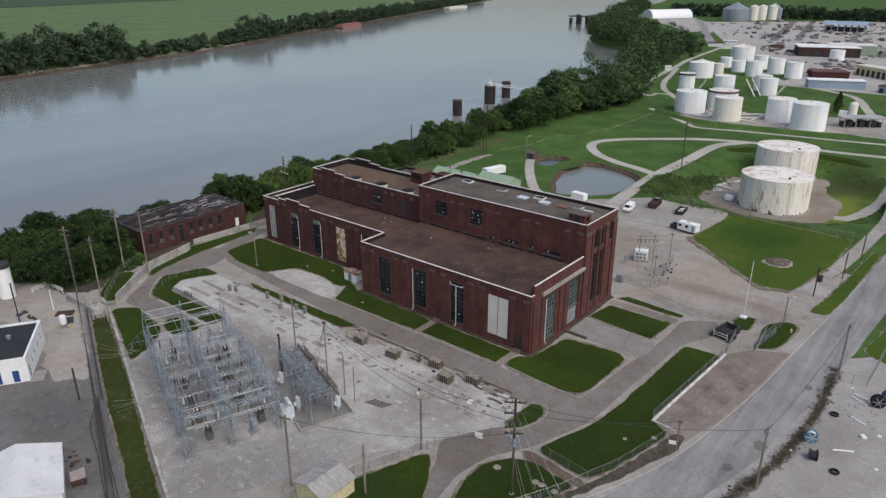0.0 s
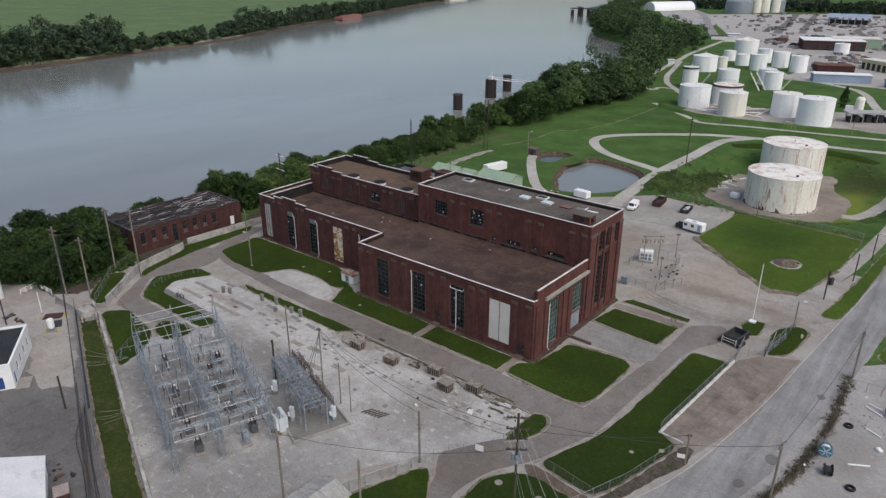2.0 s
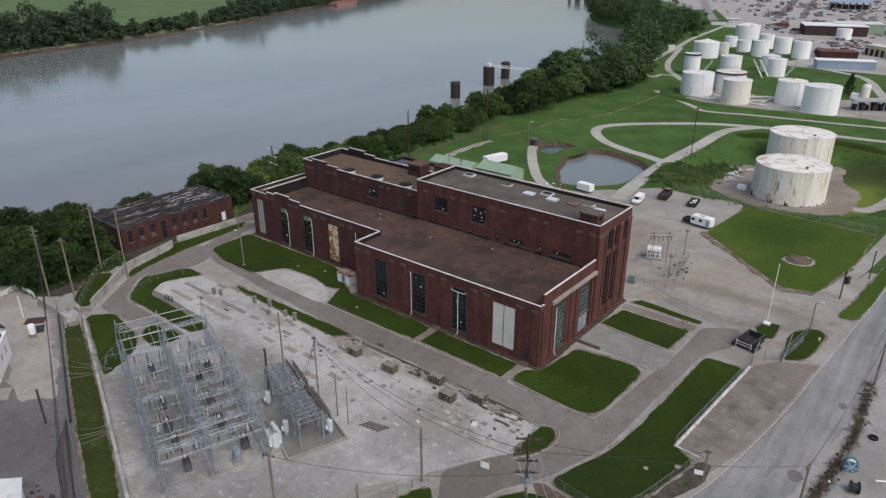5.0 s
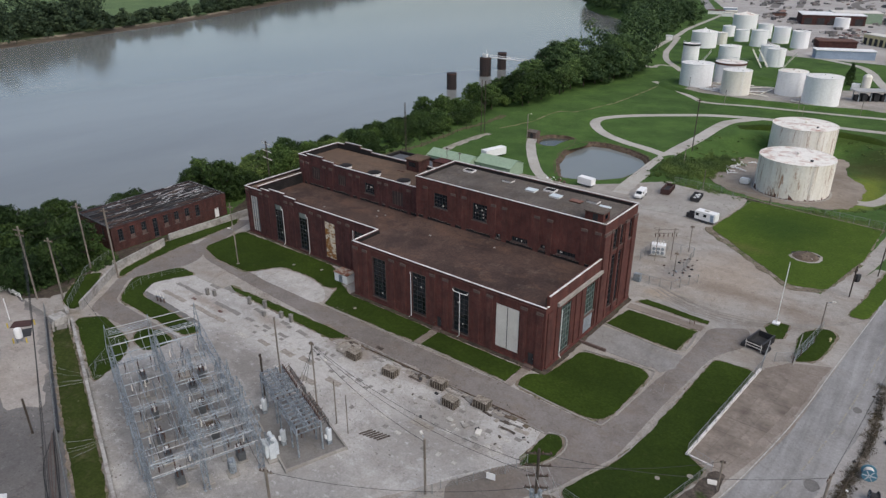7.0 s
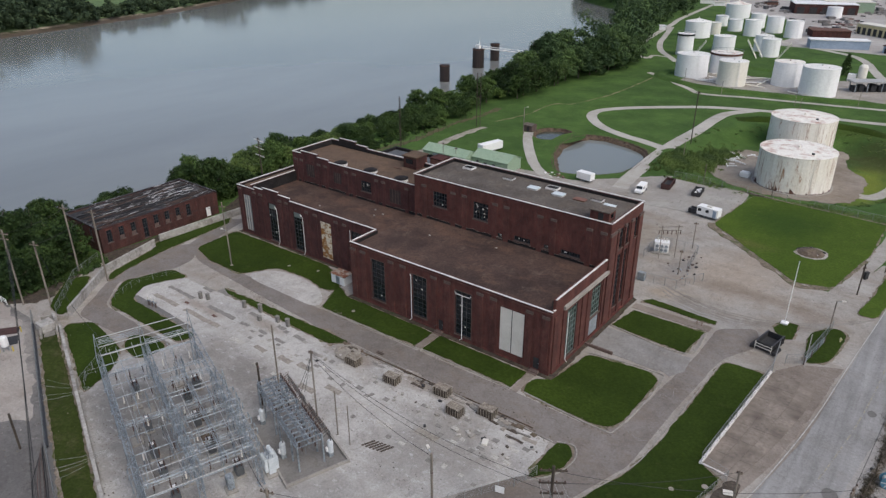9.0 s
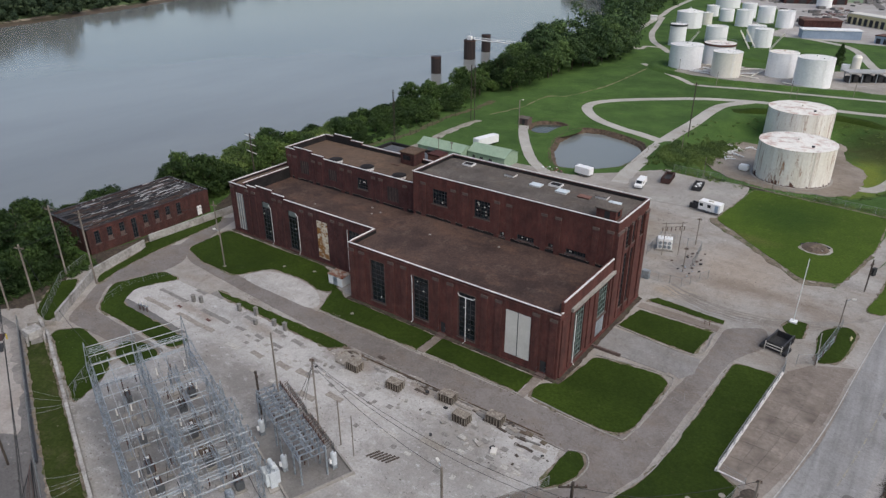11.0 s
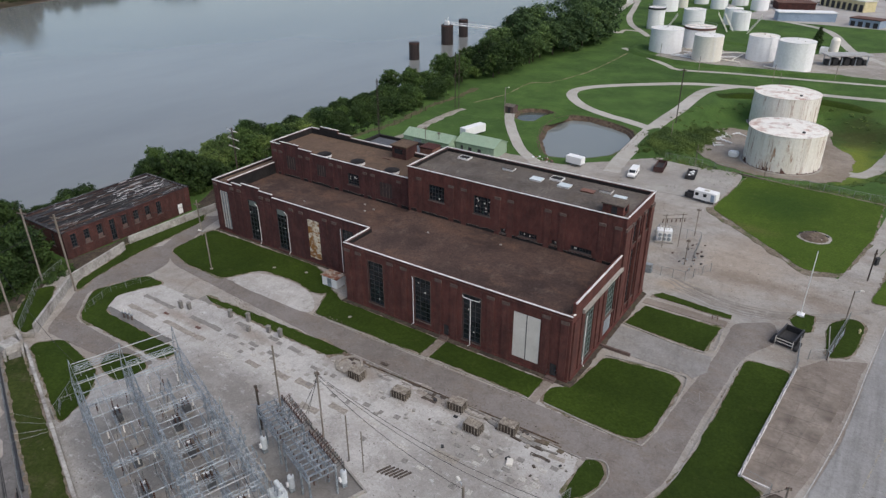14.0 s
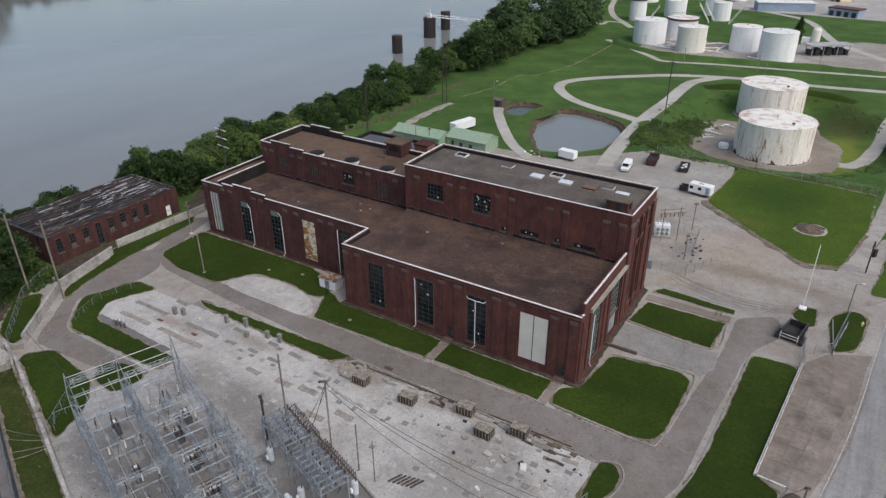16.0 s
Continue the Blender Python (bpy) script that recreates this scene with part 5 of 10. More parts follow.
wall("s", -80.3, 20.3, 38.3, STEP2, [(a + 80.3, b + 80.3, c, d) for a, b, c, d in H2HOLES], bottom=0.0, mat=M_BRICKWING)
H2 = on_wall("s", 0, 20.3)
for k, (a, b, c, d) in enumerate(H2HOLES):
    if k != 2:
        board = part("window_panel", box(a, b, 0.1, 0.15, c, d, H2), M_WINDOWBOARD, station, "dark brown boards over a window")
        for q in range(1, 4):
            part("batten", box(a + (b - a) * q / 4 - 0.04, a + (b - a) * q / 4 + 0.04, 0.06, 0.1, c, d, H2), M_STONE, board)
        broken_panes(H2, a, b, c, d, 1, k + 3)
    else:
        tall_window(H2, a, b, c, d, M_BLACKGLASS, (4, 4), 0.2)
        broken_panes(H2, a, b, c, d, 5, k + 3)
for u in (-79.2, -77.4, -71.6, -69.4, -62.9, -60.6, -54.0, -52.0, -45.6):
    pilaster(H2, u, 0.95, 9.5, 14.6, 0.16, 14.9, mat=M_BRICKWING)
wall("w", -80.3, 32.5, 11.7, 16.5)
wall("n", -42.0, 33.0, 38.3, [(0.0, HIGH2), (26.4, 16.5), (30.0, 17.1), (35.3, 16.5)])

# roofs
def roof(x0, x1, y0, y1, z, mat, label):
    """A flat tar roof, a little uneven."""
    bm = bmesh.new()
    nx, ny = max(2, int((x1 - x0) / 1.5)), max(2, int((y1 - y0) / 1.5))
    g = [[bm.verts.new((x0 + (x1 - x0) * i / nx, y0 + (y1 - y0) * j / ny, z + 0.05 * noise.noise(Vector((i * 0.3, j * 0.3, z))))) for j in range(ny + 1)] for i in range(nx + 1)]
    for i in range(nx):
        for j in range(ny):
            bm.faces.new((g[i][j], g[i + 1][j], g[i + 1][j + 1], g[i][j + 1]))
    ob = part("roof", bm, mat, station, label, True)
    part("roof_deck", box(x0, x1, y0, y1, z - 0.35, z - 0.1), M_CONC, station)
    return ob


roof(-41.5, -0.5, 0.5, 18.5, 10.7, M_ROOF, "brown stained tar roof")
roof(-79.5, -42.0, 7.3, 20.3, 9.55, M_ROOF, "brown stained tar roof")
roof(-83.5, -79.9, 7.3, 23.3, 11.0, M_ROOF2, "tan-brown tar roof")
roof(-41.5, -0.5, 19.0, 31.1, 18.75, M_ROOF3, "grey-brown gravel roof")
roof(-79.8, -42.5, 20.8, 32.5, 15.3, M_ROOF2, "tan-brown tar roof")
part("wall", box(-80.0, -79.55, 7.3, 20.3, 9.0, 11.9), M_BRICK, station)
c = 0.06
coping(-42 - c, 0 + c, -c - 0.1, 0.42, LOW)
coping(-0.45, 0.1, 0.42, 0.9, LOW)
coping(-0.5, 0.1, 0.9, 18.1, 13.1, 0.14)
coping(-42.1, -41.6, 0.42, 6.9, LOW)
coping(-42.1, 0.1, 18.4, 18.95, HIGH)
coping(-0.5, 0.12, 18.95, 31.2, HIGH)
coping(-42.1, -41.6, 18.95, 31.2, HIGH)
coping(-42.1, 0.12, 31.2, 31.7, HIGH)
for (s0, z), s1 in zip(WING, [s for s, _ in WING[1:]] + [42.0]):
    coping(-84 + s0 - c, -84 + s1 + c * (s1 < 42), 6.7, 7.22, z)
coping(-84.1, -83.6, 7.22, 23.8, 11.4)
coping(-83.6, -80.3, 23.3, 23.8, 11.4)
coping(-80.06, -79.5, 7.4, 20.3, 11.9)
for (s0, z), s1 in zip(STEP2, [s for s, _ in STEP2[1:]] + [38.3]):
    coping(-80.3 + s0 - c, -80.3 + s1 + c * (s1 < 38), 20.2, 20.72, z)
    coping(-80.3 + s0 - c, -80.3 + s1 + c * (s1 < 38), 32.6, 33.1, z)
coping(-80.4, -79.85, 20.72, 32.6, 16.5)
# tar flashing up the inner faces of the parapets, its black also painting their shade, and the feet of the high walls
LINERS = [(-41.5, -0.5, 0.5, 0.53, 10.6, LOW - 0.03), (-41.5, -41.47, 0.53, 6.8, 10.6, LOW - 0.03), (-0.53, -0.5, 0.53, 18.5, 10.6, 12.9), (-79.55, -79.52, 7.34, 20.3, 9.5, 11.86), (-79.8, -79.77, 20.8, 32.46, 15.2, 16.46),
          (-41.5, -41.47, 19.0, 31.07, 18.6, HIGH - 0.03), (-41.47, -0.5, 31.07, 31.1, 18.6, HIGH - 0.03), (-0.53, -0.5, 19.0, 31.07, 18.6, HIGH - 0.03), (-83.5, -83.47, 7.3, 23.2, 10.9, 11.37)]
for (s0, z), s1 in zip(WING, [s for s, _ in WING[1:]] + [42.0]):
    LINERS.append((max(-79.5, -84 + s0), -84 + s1, 7.3, 7.33, 9.5, z - 0.03))
for (s0, z), s1 in zip(STEP2, [s for s, _ in STEP2[1:]] + [38.3]):
    LINERS.append((max(-79.77, -80.3 + s0), min(-42.5, -80.3 + s1), 32.47, 32.5, 15.2, z - 0.03))
for liner in LINERS:
    if liner[1] - liner[0] > 0.02:
        part("flashing", box(*liner), M_TARSHADE, station, "black tar flashing with the parapet's shade in its colour")
for x0, x1, y, z in ((-79.5, -42.1, 20.3, 9.5), (-41.4, -0.6, 18.5, 10.65)):
    bm = bmesh.new()
    tops = []
    k = int((x1 - x0) / 0.5)
    for i in range(k + 1):
        x = x0 + (x1 - x0) * i / k
        h = 0.55 + 0.16 * noise.noise(Vector((x * 0.7, z, 0)))
        tops.append([bm.verts.new((x, yy, zz)) for yy, zz in ((y - 0.05, z), (y - 0.05, z + h), (y, z + h))])
    for a, b in zip(tops, tops[1:]):
        for q in range(2):
            bm.faces.new((a[q], b[q], b[q + 1], a[q + 1]))
    part("flashing", bm, M_TARSHADE, station, "ragged tar flashing at the wall foot")
    part("flashing_lip", pipe([(x0 + (x1 - x0) * i / k, y - 0.055, z + 0.56 + 0.16 * noise.noise(Vector(((x0 + (x1 - x0) * i / k) * 0.7, z, 0)))) for i in range(k + 1)], 0.016, 4), M_KERB, station, "thin pale flashing lip")

# low annexe behind the second high block
part("wall", box(-71.2, -52.6, 33.0, 46.2, 0, 12.3), M_BRICK, station)
part("roof", box(-70.8, -53.0, 33.2, 45.8, 12.3, 12.42), surf("grey_membrane", (0.075, 0.08, 0.09), (0.115, 0.122, 0.135), 0.2, 0.8, stain=(0.06, 0.06, 0.065), stain_scale=0.3), station, "grey membrane roof")
for a in ((-71.3, -52.5, 45.8, 46.3), (-71.3, -70.8, 33.1, 45.8), (-53.0, -52.5, 33.1, 45.8)):
    part("parapet", box(*a, 12.3, 13.0), M_TARSHADE, station)
    part("parapet_cap", box(a[0] - 0.04, a[1] + 0.04, a[2] - 0.04, a[3] + 0.04, 13.0, 13.08), M_TARSHADE, station)

patch("ground_station_edge", [(-84.6, 6.2), (-42.6, 6.2), (-42.6, -0.9), (0.9, -0.9), (1.2, 31), (-3, 33), (-3, 20), (-80, 20)], 0.16, M_LITTER, "strip of bare earth and moss at the wall foot", "earth strip", 0, 0.22, 0.4)

# ---- trees and woods ----
def leaves(centres, count, spread, size, rng, radii=None):
    """Vertices and faces of small leaf sprays scattered round centres."""
    n = len(centres) * count
    c = np.repeat(np.array(centres), count, axis=0)
    k = np.ones((n, 1)) if radii is None else np.repeat(np.array(radii), count)[:, None]
    d = rng.normal(size=(n, 3))
    d /= np.linalg.norm(d, axis=1)[:, None]
    p = c + d * k * (np.array(spread)[None, :] * (rng.random((n, 1)) ** 0.4) * np.where(rng.random((n, 1)) < 0.26, 1.75, 1.1))
    out = d + rng.normal(size=(n, 3)) * 0.27 + np.array([[0.0, 0.0, 0.25]])
    a = np.cross(out, rng.normal(size=(n, 3)))
    a /= np.linalg.norm(a, axis=1)[:, None]
    b = np.cross(out, a)
    b /= np.linalg.norm(b, axis=1)[:, None]
    s = size * (0.5 + 1.0 * rng.random((n, 1)))
    v = np.stack([p - a * s + b * s * 0.3, p + b * s * 0.9, p + a * s - b * s * 0.45], axis=1).reshape(-1, 3)
    f = np.arange(3 * n).reshape(-1, 3)
    return v, f


def leaf_mesh(name, parts, mat):
    vs, fs, k = [], [], 0
    for v, f in parts:
        vs.append(v)
        fs.append(f + k)
        k += len(v)
    me = bpy.data.meshes.new(name)
    me.from_pydata(np.concatenate(vs).tolist(), [], np.concatenate(fs).tolist())
    me.materials.append(mat)
    return me


def make_tree(height, width, seed, mat, clumps=84, per=34, size=0.30):
    rng = np.random.default_rng(seed)
    t = thing("tree", "broad green riverside tree in full leaf", "tree", group="riverside trees")
    bm = bmesh.new()
    h0 = height * 0.33
    lean = Vector((rng.normal() * 0.3, rng.normal() * 0.3, 0))
    add_rod(bm, (0, 0, -1.0), lean * 0.5 + Vector((0, 0, h0)), height * 0.022, 7, height * 0.016)
    for i in range(9):
        a = 6.283 * i / 9 + rng.normal() * 0.3
        r = width * (0.22 + 0.2 * rng.random())
        z = height * (0.45 + 0.42 * rng.random())
        tip = Vector((r * math.cos(a), r * math.sin(a), z))
        add_rod(bm, lean * 0.5 + Vector((0, 0, h0 * (0.7 + 0.3 * rng.random()))), tip, height * 0.010, 5, height * 0.004)
    part("trunk", bm, M_BARK, t)
    # boughs: rounded masses of leaf clumps, set round and above one another
    cs, rr = [], []
    boughs = []
    for i in range(9):
        u = (i + 0.5) / 9
        a = 2.4 * i + rng.normal() * 0.25
        r = width * (0.36 - 0.26 * u) * (0.8 + 0.4 * rng.random())
        boughs.append((r * math.cos(a) + lean.x, r * math.sin(a) + lean.y, height * (0.30 + 0.52 * u), width * (0.17 + 0.10 * rng.random())))
    for i in range(clumps):
        x, y, z, r = boughs[i % 9]
        d = rng.normal(size=3)
        d /= np.linalg.norm(d)
        d[2] = abs(d[2]) * 1.1 - 0.35
        k = r * (0.75 + 0.35 * rng.random())
        cs.append((x + d[0] * k, y + d[1] * k, max(height * 0.08, z + d[2] * min(k, height * 0.22))))
        rr.append(0.5 + 0.6 * rng.random() ** 1.5)
    q = width * 0.088
    crown = new("crown", leaf_mesh("crown", [leaves(cs, per, (q, q, q * 0.85), size * 1.22, rng, rr)], mat))
    crown.parent = t
    return t


TREES = [make_tree(5.2, 8.0, 1, M_LEAF, 190, 26, 0.16), make_tree(5.6, 7.6, 2, M_LEAFBANK, 190, 26, 0.16), make_tree(6.8, 6.8, 3, M_LEAF2, 170, 25, 0.145), make_tree(9.2, 9.4, 4, M_LEAF, 230, 28, 0.195), make_tree(8.8, 8.4, 5, M_LEAFBANK, 220, 28, 0.185), make_tree(9.8, 8.6, 6, M_LEAF, 220, 28, 0.19), make_tree(12.5, 13.5, 8, M_LEAFWOOD, 270, 31, 0.26), make_tree(13.5, 14.0, 9, M_LEAFWOOD, 280, 32, 0.27)]


WOOD_EDGE = [(190, -96), (232, -99), (270, -103), (300, -116), (334, -127), (371, -137), (435, -151), (475, -159), (655, -190), (760, -232), (965, -385), (1055, -440), (1282, -545), (1500, -620)]


def yy0(y):
    """How far the wood's edge draws back from the meadow at y."""
    return 12.0 * smoothstep(230, 300, y)


def plant_trees():
    rng = random.Random(11)
    used = set()
    rows = []
    # (y from, y to, offset range from the shore, scale, spacing, share kept, kinds)
    south = ((-72, -43, 8, 30, 0.98, 5.6, 0.98, (3, 3, 5, 0)), (-43, -22, 8, 40, 0.98, 5.6, 0.98, (3, 3, 5, 5, 0)), (-22, 3, 4, 15, 0.86, 5.2, 0.92, (0, 0, 3)), (14.5, 22, 17, 32, 1.0, 4.8, 0.97, (3, 4, 1)), (22, 58, 12, 33, 1.04, 5.8, 0.93, (1, 1, 2, 2, 0, 4)), (58, 76, 12, 34, 0.95, 6.0, 0.95, (0, 1, 1, 2)), (76, 100, 10, 32, 0.82, 5.6, 0.92, (0, 1, 1)))
    north = ((100, 128, 8, 32, 0.88, 5.8, 0.94, (0, 1, 1)), (128, 160, 8, 33, 1.02, 6.6, 0.96, (0, 1, 1, 4)), (160, 195, 8, 36, 1.1, 7.4, 0.97, (3, 3, 5, 4)), (195, 232, 12, 37, 1.2, 9.0, 0.97, (6, 7, 6, 6)))
    for y0, y1, d0, d1, sc, gap, keep, kinds in south + north:
        y = y0
        while y < y1:
            d = d0
            while d < d1 - max(0.0, yy0(y)):
                if rng.random() < keep:
                    yy, dd = y + rng.uniform(-2, 2), d + rng.uniform(-2, 2)
                    rows.append((along(NEAR_SHORE, yy) + dd, yy, sc * rng.uniform(0.75, 1.25), rng.choice(kinds)))
                d += gap
            y += gap
    for _ in range(26):
        y = rng.uniform(-41, -28)
        rows.append((-97.0 + rng.uniform(-4, 3.2), y, rng.uniform(0.55, 0.85), rng.choice((0, 3))))
    for _ in range(12):
        y = rng.uniform(236, 278)
        rows.append((along(WOOD_EDGE, y) - rng.uniform(-1, 7), y, rng.uniform(0.95, 1.25), 7))
    for x, y, s, k in rows:
        base = TREES[k]
        m = pose(x, y, land_z(x, y) - 0.1, 0, 0, rng.uniform(0, 360)) @ Matrix.Diagonal((s, s, s * rng.uniform(0.85, 1.15), 1))
        if k not in used:
            base.matrix_world = m
            used.add(k)
        else:
            ob = copy_thing(base, Matrix.Identity(4))
            ob.matrix_basis = m


plant_trees()


def woods(name, spots, label, mat, height, width, per, size, seed):
    """Far woods, joined: clumps of leaf sprays on short stems."""
    rng = np.random.default_rng(seed)
    cs, rr = [], []
    for x, y, z, s in spots:
        w = width * s * 0.5 * (0.85 + 0.3 * rng.random())
        for i in range(16):
            a, u = rng.random() * 6.283, rng.random()
            low = i < 5
            e = (0.05 + 0.3 * u) if low else (0.3 + 0.7 * u)
            r = w * (0.75 + 0.25 * rng.random()) * (0.8 if low else math.sqrt(max(0.0, 1.0 - ((e - 0.3) / 0.75) ** 2)) * 0.8)
            cs.append((x + r * math.cos(a), y + r * math.sin(a), z + height * s * (0.06 + 0.80 * e)))
            rr.append((0.7 + 0.6 * rng.random()) * s)
    ob = new(name, leaf_mesh(name, [leaves(cs, per, (width * 0.17, width * 0.17, height * 0.10), size, rng, rr)], mat))
    return tagged(ob, label, "woods", kind="stuff")


def far_spots():
    rng = random.Random(5)
    far, near, back = [], [], []
    tops = [(-60, 0.92), (150, 0.94), (178, 0.8), (190, 0.95), (206, 0.95), (214, 0.42), (240, 0.40), (300, 0.46), (345, 0.42), (360, 0.6), (378, 0.62), (392, 0.9), (430, 0.92), (450, 0.6), (500, 0.62), (530, 0.85), (580, 0.9), (620, 0.7), (1900, 0.7)]
    y = -60.0
    while y < 1600:
        high = along(tops, y)
        for k in range((6 if high > 0.6 else 3) if y < 345 else 3):
            d = -13.5 - 10 * k + rng.uniform(-3, 3)
            clump = 0.98 + 0.42 * noise.noise(Vector((y * 0.035, k * 0.7, 4)))
            if rng.random() < 0.88:
                far.append((along(FAR_SHORE, y) + d, y + rng.uniform(-4, 4), -4.2, max(0.2, high * clump * rng.uniform(0.7, 1.25))))
        y += 8.5
    far.append((along(FAR_SHORE, 200) - 30, 200, -4, 1.35))
    far.append((along(FAR_SHORE, 204) - 34, 205, -4, 1.25))
    y = 232.0
    while y < 1400:
        for k in range(8):
            d = 6 + 9 * (1 - smoothstep(330, 380, y)) + 8.5 * k + rng.uniform(-3, 3)
            x = along(NEAR_SHORE, y) + d
            if rng.random() < 0.93 and not (k > 4 and y > 700) and x < along(WOOD_EDGE, y):
                near.append((x, y + rng.uniform(-3, 3), -1.5, rng.choice((0.65, 0.8, 0.95, 1.05, 1.15, 1.4)) * rng.uniform(0.92, 1.08) * (1.16 - 0.2 * smoothstep(300, 420, y))))
        y += 9.5
    x = -420.0
    while x < 900:
        for k in range(3):
            back.append((x + rng.uniform(-4, 4), 1130 + 0.06 * x + 14 * k + rng.uniform(-5, 5), 0, rng.uniform(0.6, 1.2)))
        x += 9
    return far, near, back


FAR_W, NEAR_W, BACK_W = far_spots()
woods("far_shore_woods", FAR_W, "line of dark green trees along the far shore", M_LEAFFAR, 25, 20, 30, 1.15, 21)
woods("river_bank_woods", NEAR_W, "dense dark green woods on the river bank", M_LEAFWOOD, 17.5, 15.0, 44, 0.78, 22)
woods("distant_woods", BACK_W, "distant line of dark green trees", M_LEAFFAR, 20, 16, 14, 1.5, 23)

# ---- storage tanks ----
def tank(x, y, r, h, z, mat, roof_mat, label, cone=0.08, old=False, group="storage tanks", rim=True):
    t = thing("storage_tank", label, "storage tank", (x, y, z), group=group)
    n = 56
    bm = bmesh.new()
    courses = max(3, int(h / 2.2))
    prof = [(r + 0.02 * (courses - k), h * k / courses) for k in range(courses + 1)]
    flat = []
    for (a, za), (b, zb) in zip(prof, prof[1:]):
        flat += [(a, za), (a, zb)]
    add_lathe(bm, (0, 0), flat, n, False)
    part("shell", bm, mat, t, "", False)
    part("roof", lathe((0, 0), [(r + 0.06, h), (r * 0.6, h + cone * r * 0.4), (0.5, h + cone * r)], n), roof_mat, t, "", False)
    if rim:
        part("rim", lathe((0, 0), [(r - 0.02, h - 0.12), (r + 0.12, h - 0.12), (r + 0.12, h + 0.06), (r - 0.02, h + 0.06)], n, False), mat, t)
    part("vent", lathe((0.0, 0.0), [(0.35, h + cone * r - 0.1), (0.35, h + cone * r + 0.5), (0.5, h + cone * r + 0.55), (0.1, h + cone * r + 0.75)], 10), roof_mat, t)
    part("hatch", lathe((r * 0.45, -r * 0.4), [(0.4, h), (0.4, h + cone * r * 0.5 + 0.35)], 10), M_DARKSTEEL if old else roof_mat, t)
    a = -0.9
    lad = []
    for s in (-0.25, 0.25):
        lad.append(((math.cos(a + s / r) * (r + 0.2), math.sin(a + s / r) * (r + 0.2), 0), (math.cos(a + s / r) * (r + 0.2), math.sin(a + s / r) * (r + 0.2), h + 0.9)))
    for i in range(int(h / 0.5)):
        lad.append(((math.cos(a - 0.25 / r) * (r + 0.2), math.sin(a - 0.25 / r) * (r + 0.2), 0.4 + i * 0.5), (math.cos(a + 0.25 / r) * (r + 0.2), math.sin(a + 0.25 / r) * (r + 0.2), 0.4 + i * 0.5)))
    part("ladder", rods(lad, 0.04, 4), roof_mat if old else M_WHITE, t)
    if old:
        rr = random.Random(int(y))
        bm = bmesh.new()
        for i in range(120):
            bare = rr.random() < 0.35
            a0, a1 = 6.2832 * i / 120, 6.2832 * (i + 1) / 120
            hh = 0.12 if bare else 0.25 + 1.6 * rr.random() ** 3
            q = r + 0.02 * courses + 0.03
            lo = [bm.verts.new((q * math.cos(a), q * math.sin(a), 0.05)) for a in (a0, a1)]
            hi = [bm.verts.new((q * math.cos(a), q * math.sin(a), 0.1 + hh * k)) for a, k in ((a1, 0.6), (a0, 1.0))]
            bm.faces.new((*lo, *hi))
        bmesh.ops.remove_doubles(bm, verts=bm.verts[:], dist=0.001)
        part("rust_scale", bm, M_RUST, t, "ragged rust along the tank's foot")
        part("base_ring", lathe((0, 0), [(r + 0.8, -0.2), (r + 0.8, 0.1), (r, 0.12)], n, False), M_CONC, t)
    return t


tank(6.7, 129.2, 10.0, 10.2, -3.6, M_TANKRUST, M_TANKTOP, "old rust-streaked off-white oil tank on bare ground", 0.05, True, "old oil tanks")
tank(-0.2, 169.0, 10.0, 10.6, -3.6, M_TANKRUST, M_TANKTOP, "old rust-streaked off-white oil tank behind another", 0.05, True, "old oil tanks")
TERMINAL = [
    (-65.9, 251.2, 7.3, 10.1, 0), (-44.6, 241.2, 6.1, 10.4, 1), (-24.8, 254.9, 6.1, 10.2, 2), (-9.8, 241.8, 7.1, 11.4, 0), (-55.8, 268.4, 7.0, 9.5, 2), (-89.5, 307.5, 4.3, 11.2, 0), (-106.8, 379, 7.8, 9.6, 3),
    (-75.4, 330.2, 5.8, 8.6, 0), (-101.6, 398, 3.4, 7.4, 1), (-50.6, 329.6, 4.7, 9.2, 0), (-117.7, 502.5, 8.9, 10.0, 4), (-111.6, 443.7, 4.2, 7.0, 0), (-96.1, 422.9, 4.6, 7.4, 0), (-80.3, 405.3, 5.1, 9.8, 0), (-72.8, 429.7, 5.2, 10.1, 0), (-57.3, 412.6, 5.2, 10.2, 0), (-88.7, 449.1, 4.8, 9.4, 0), (-58.3, 346, 4.8, 8.6, 0)]
KINDS = [(M_TANK, M_TANKROOF, 0.06, "clean white steel storage tank"), (M_TANKCREAM, M_TANKROOF, 0.06, "cream steel storage tank with a stained top"), (M_TANK, M_TANKTOP, 0.04, "white steel storage tank with a rusty rim"), (M_TANK, M_TANKROOF, 0.22, "white steel storage tank with a domed roof"), (M_TANK, M_TANKTOP, 0.24, "large white storage tank with a stained cone roof")]
for x, y, r, h, k in TERMINAL:
    shell, top, cone, lab = KINDS[k]
    tank(x, y, r, h, 0, shell, top, lab + " in the terminal", cone)

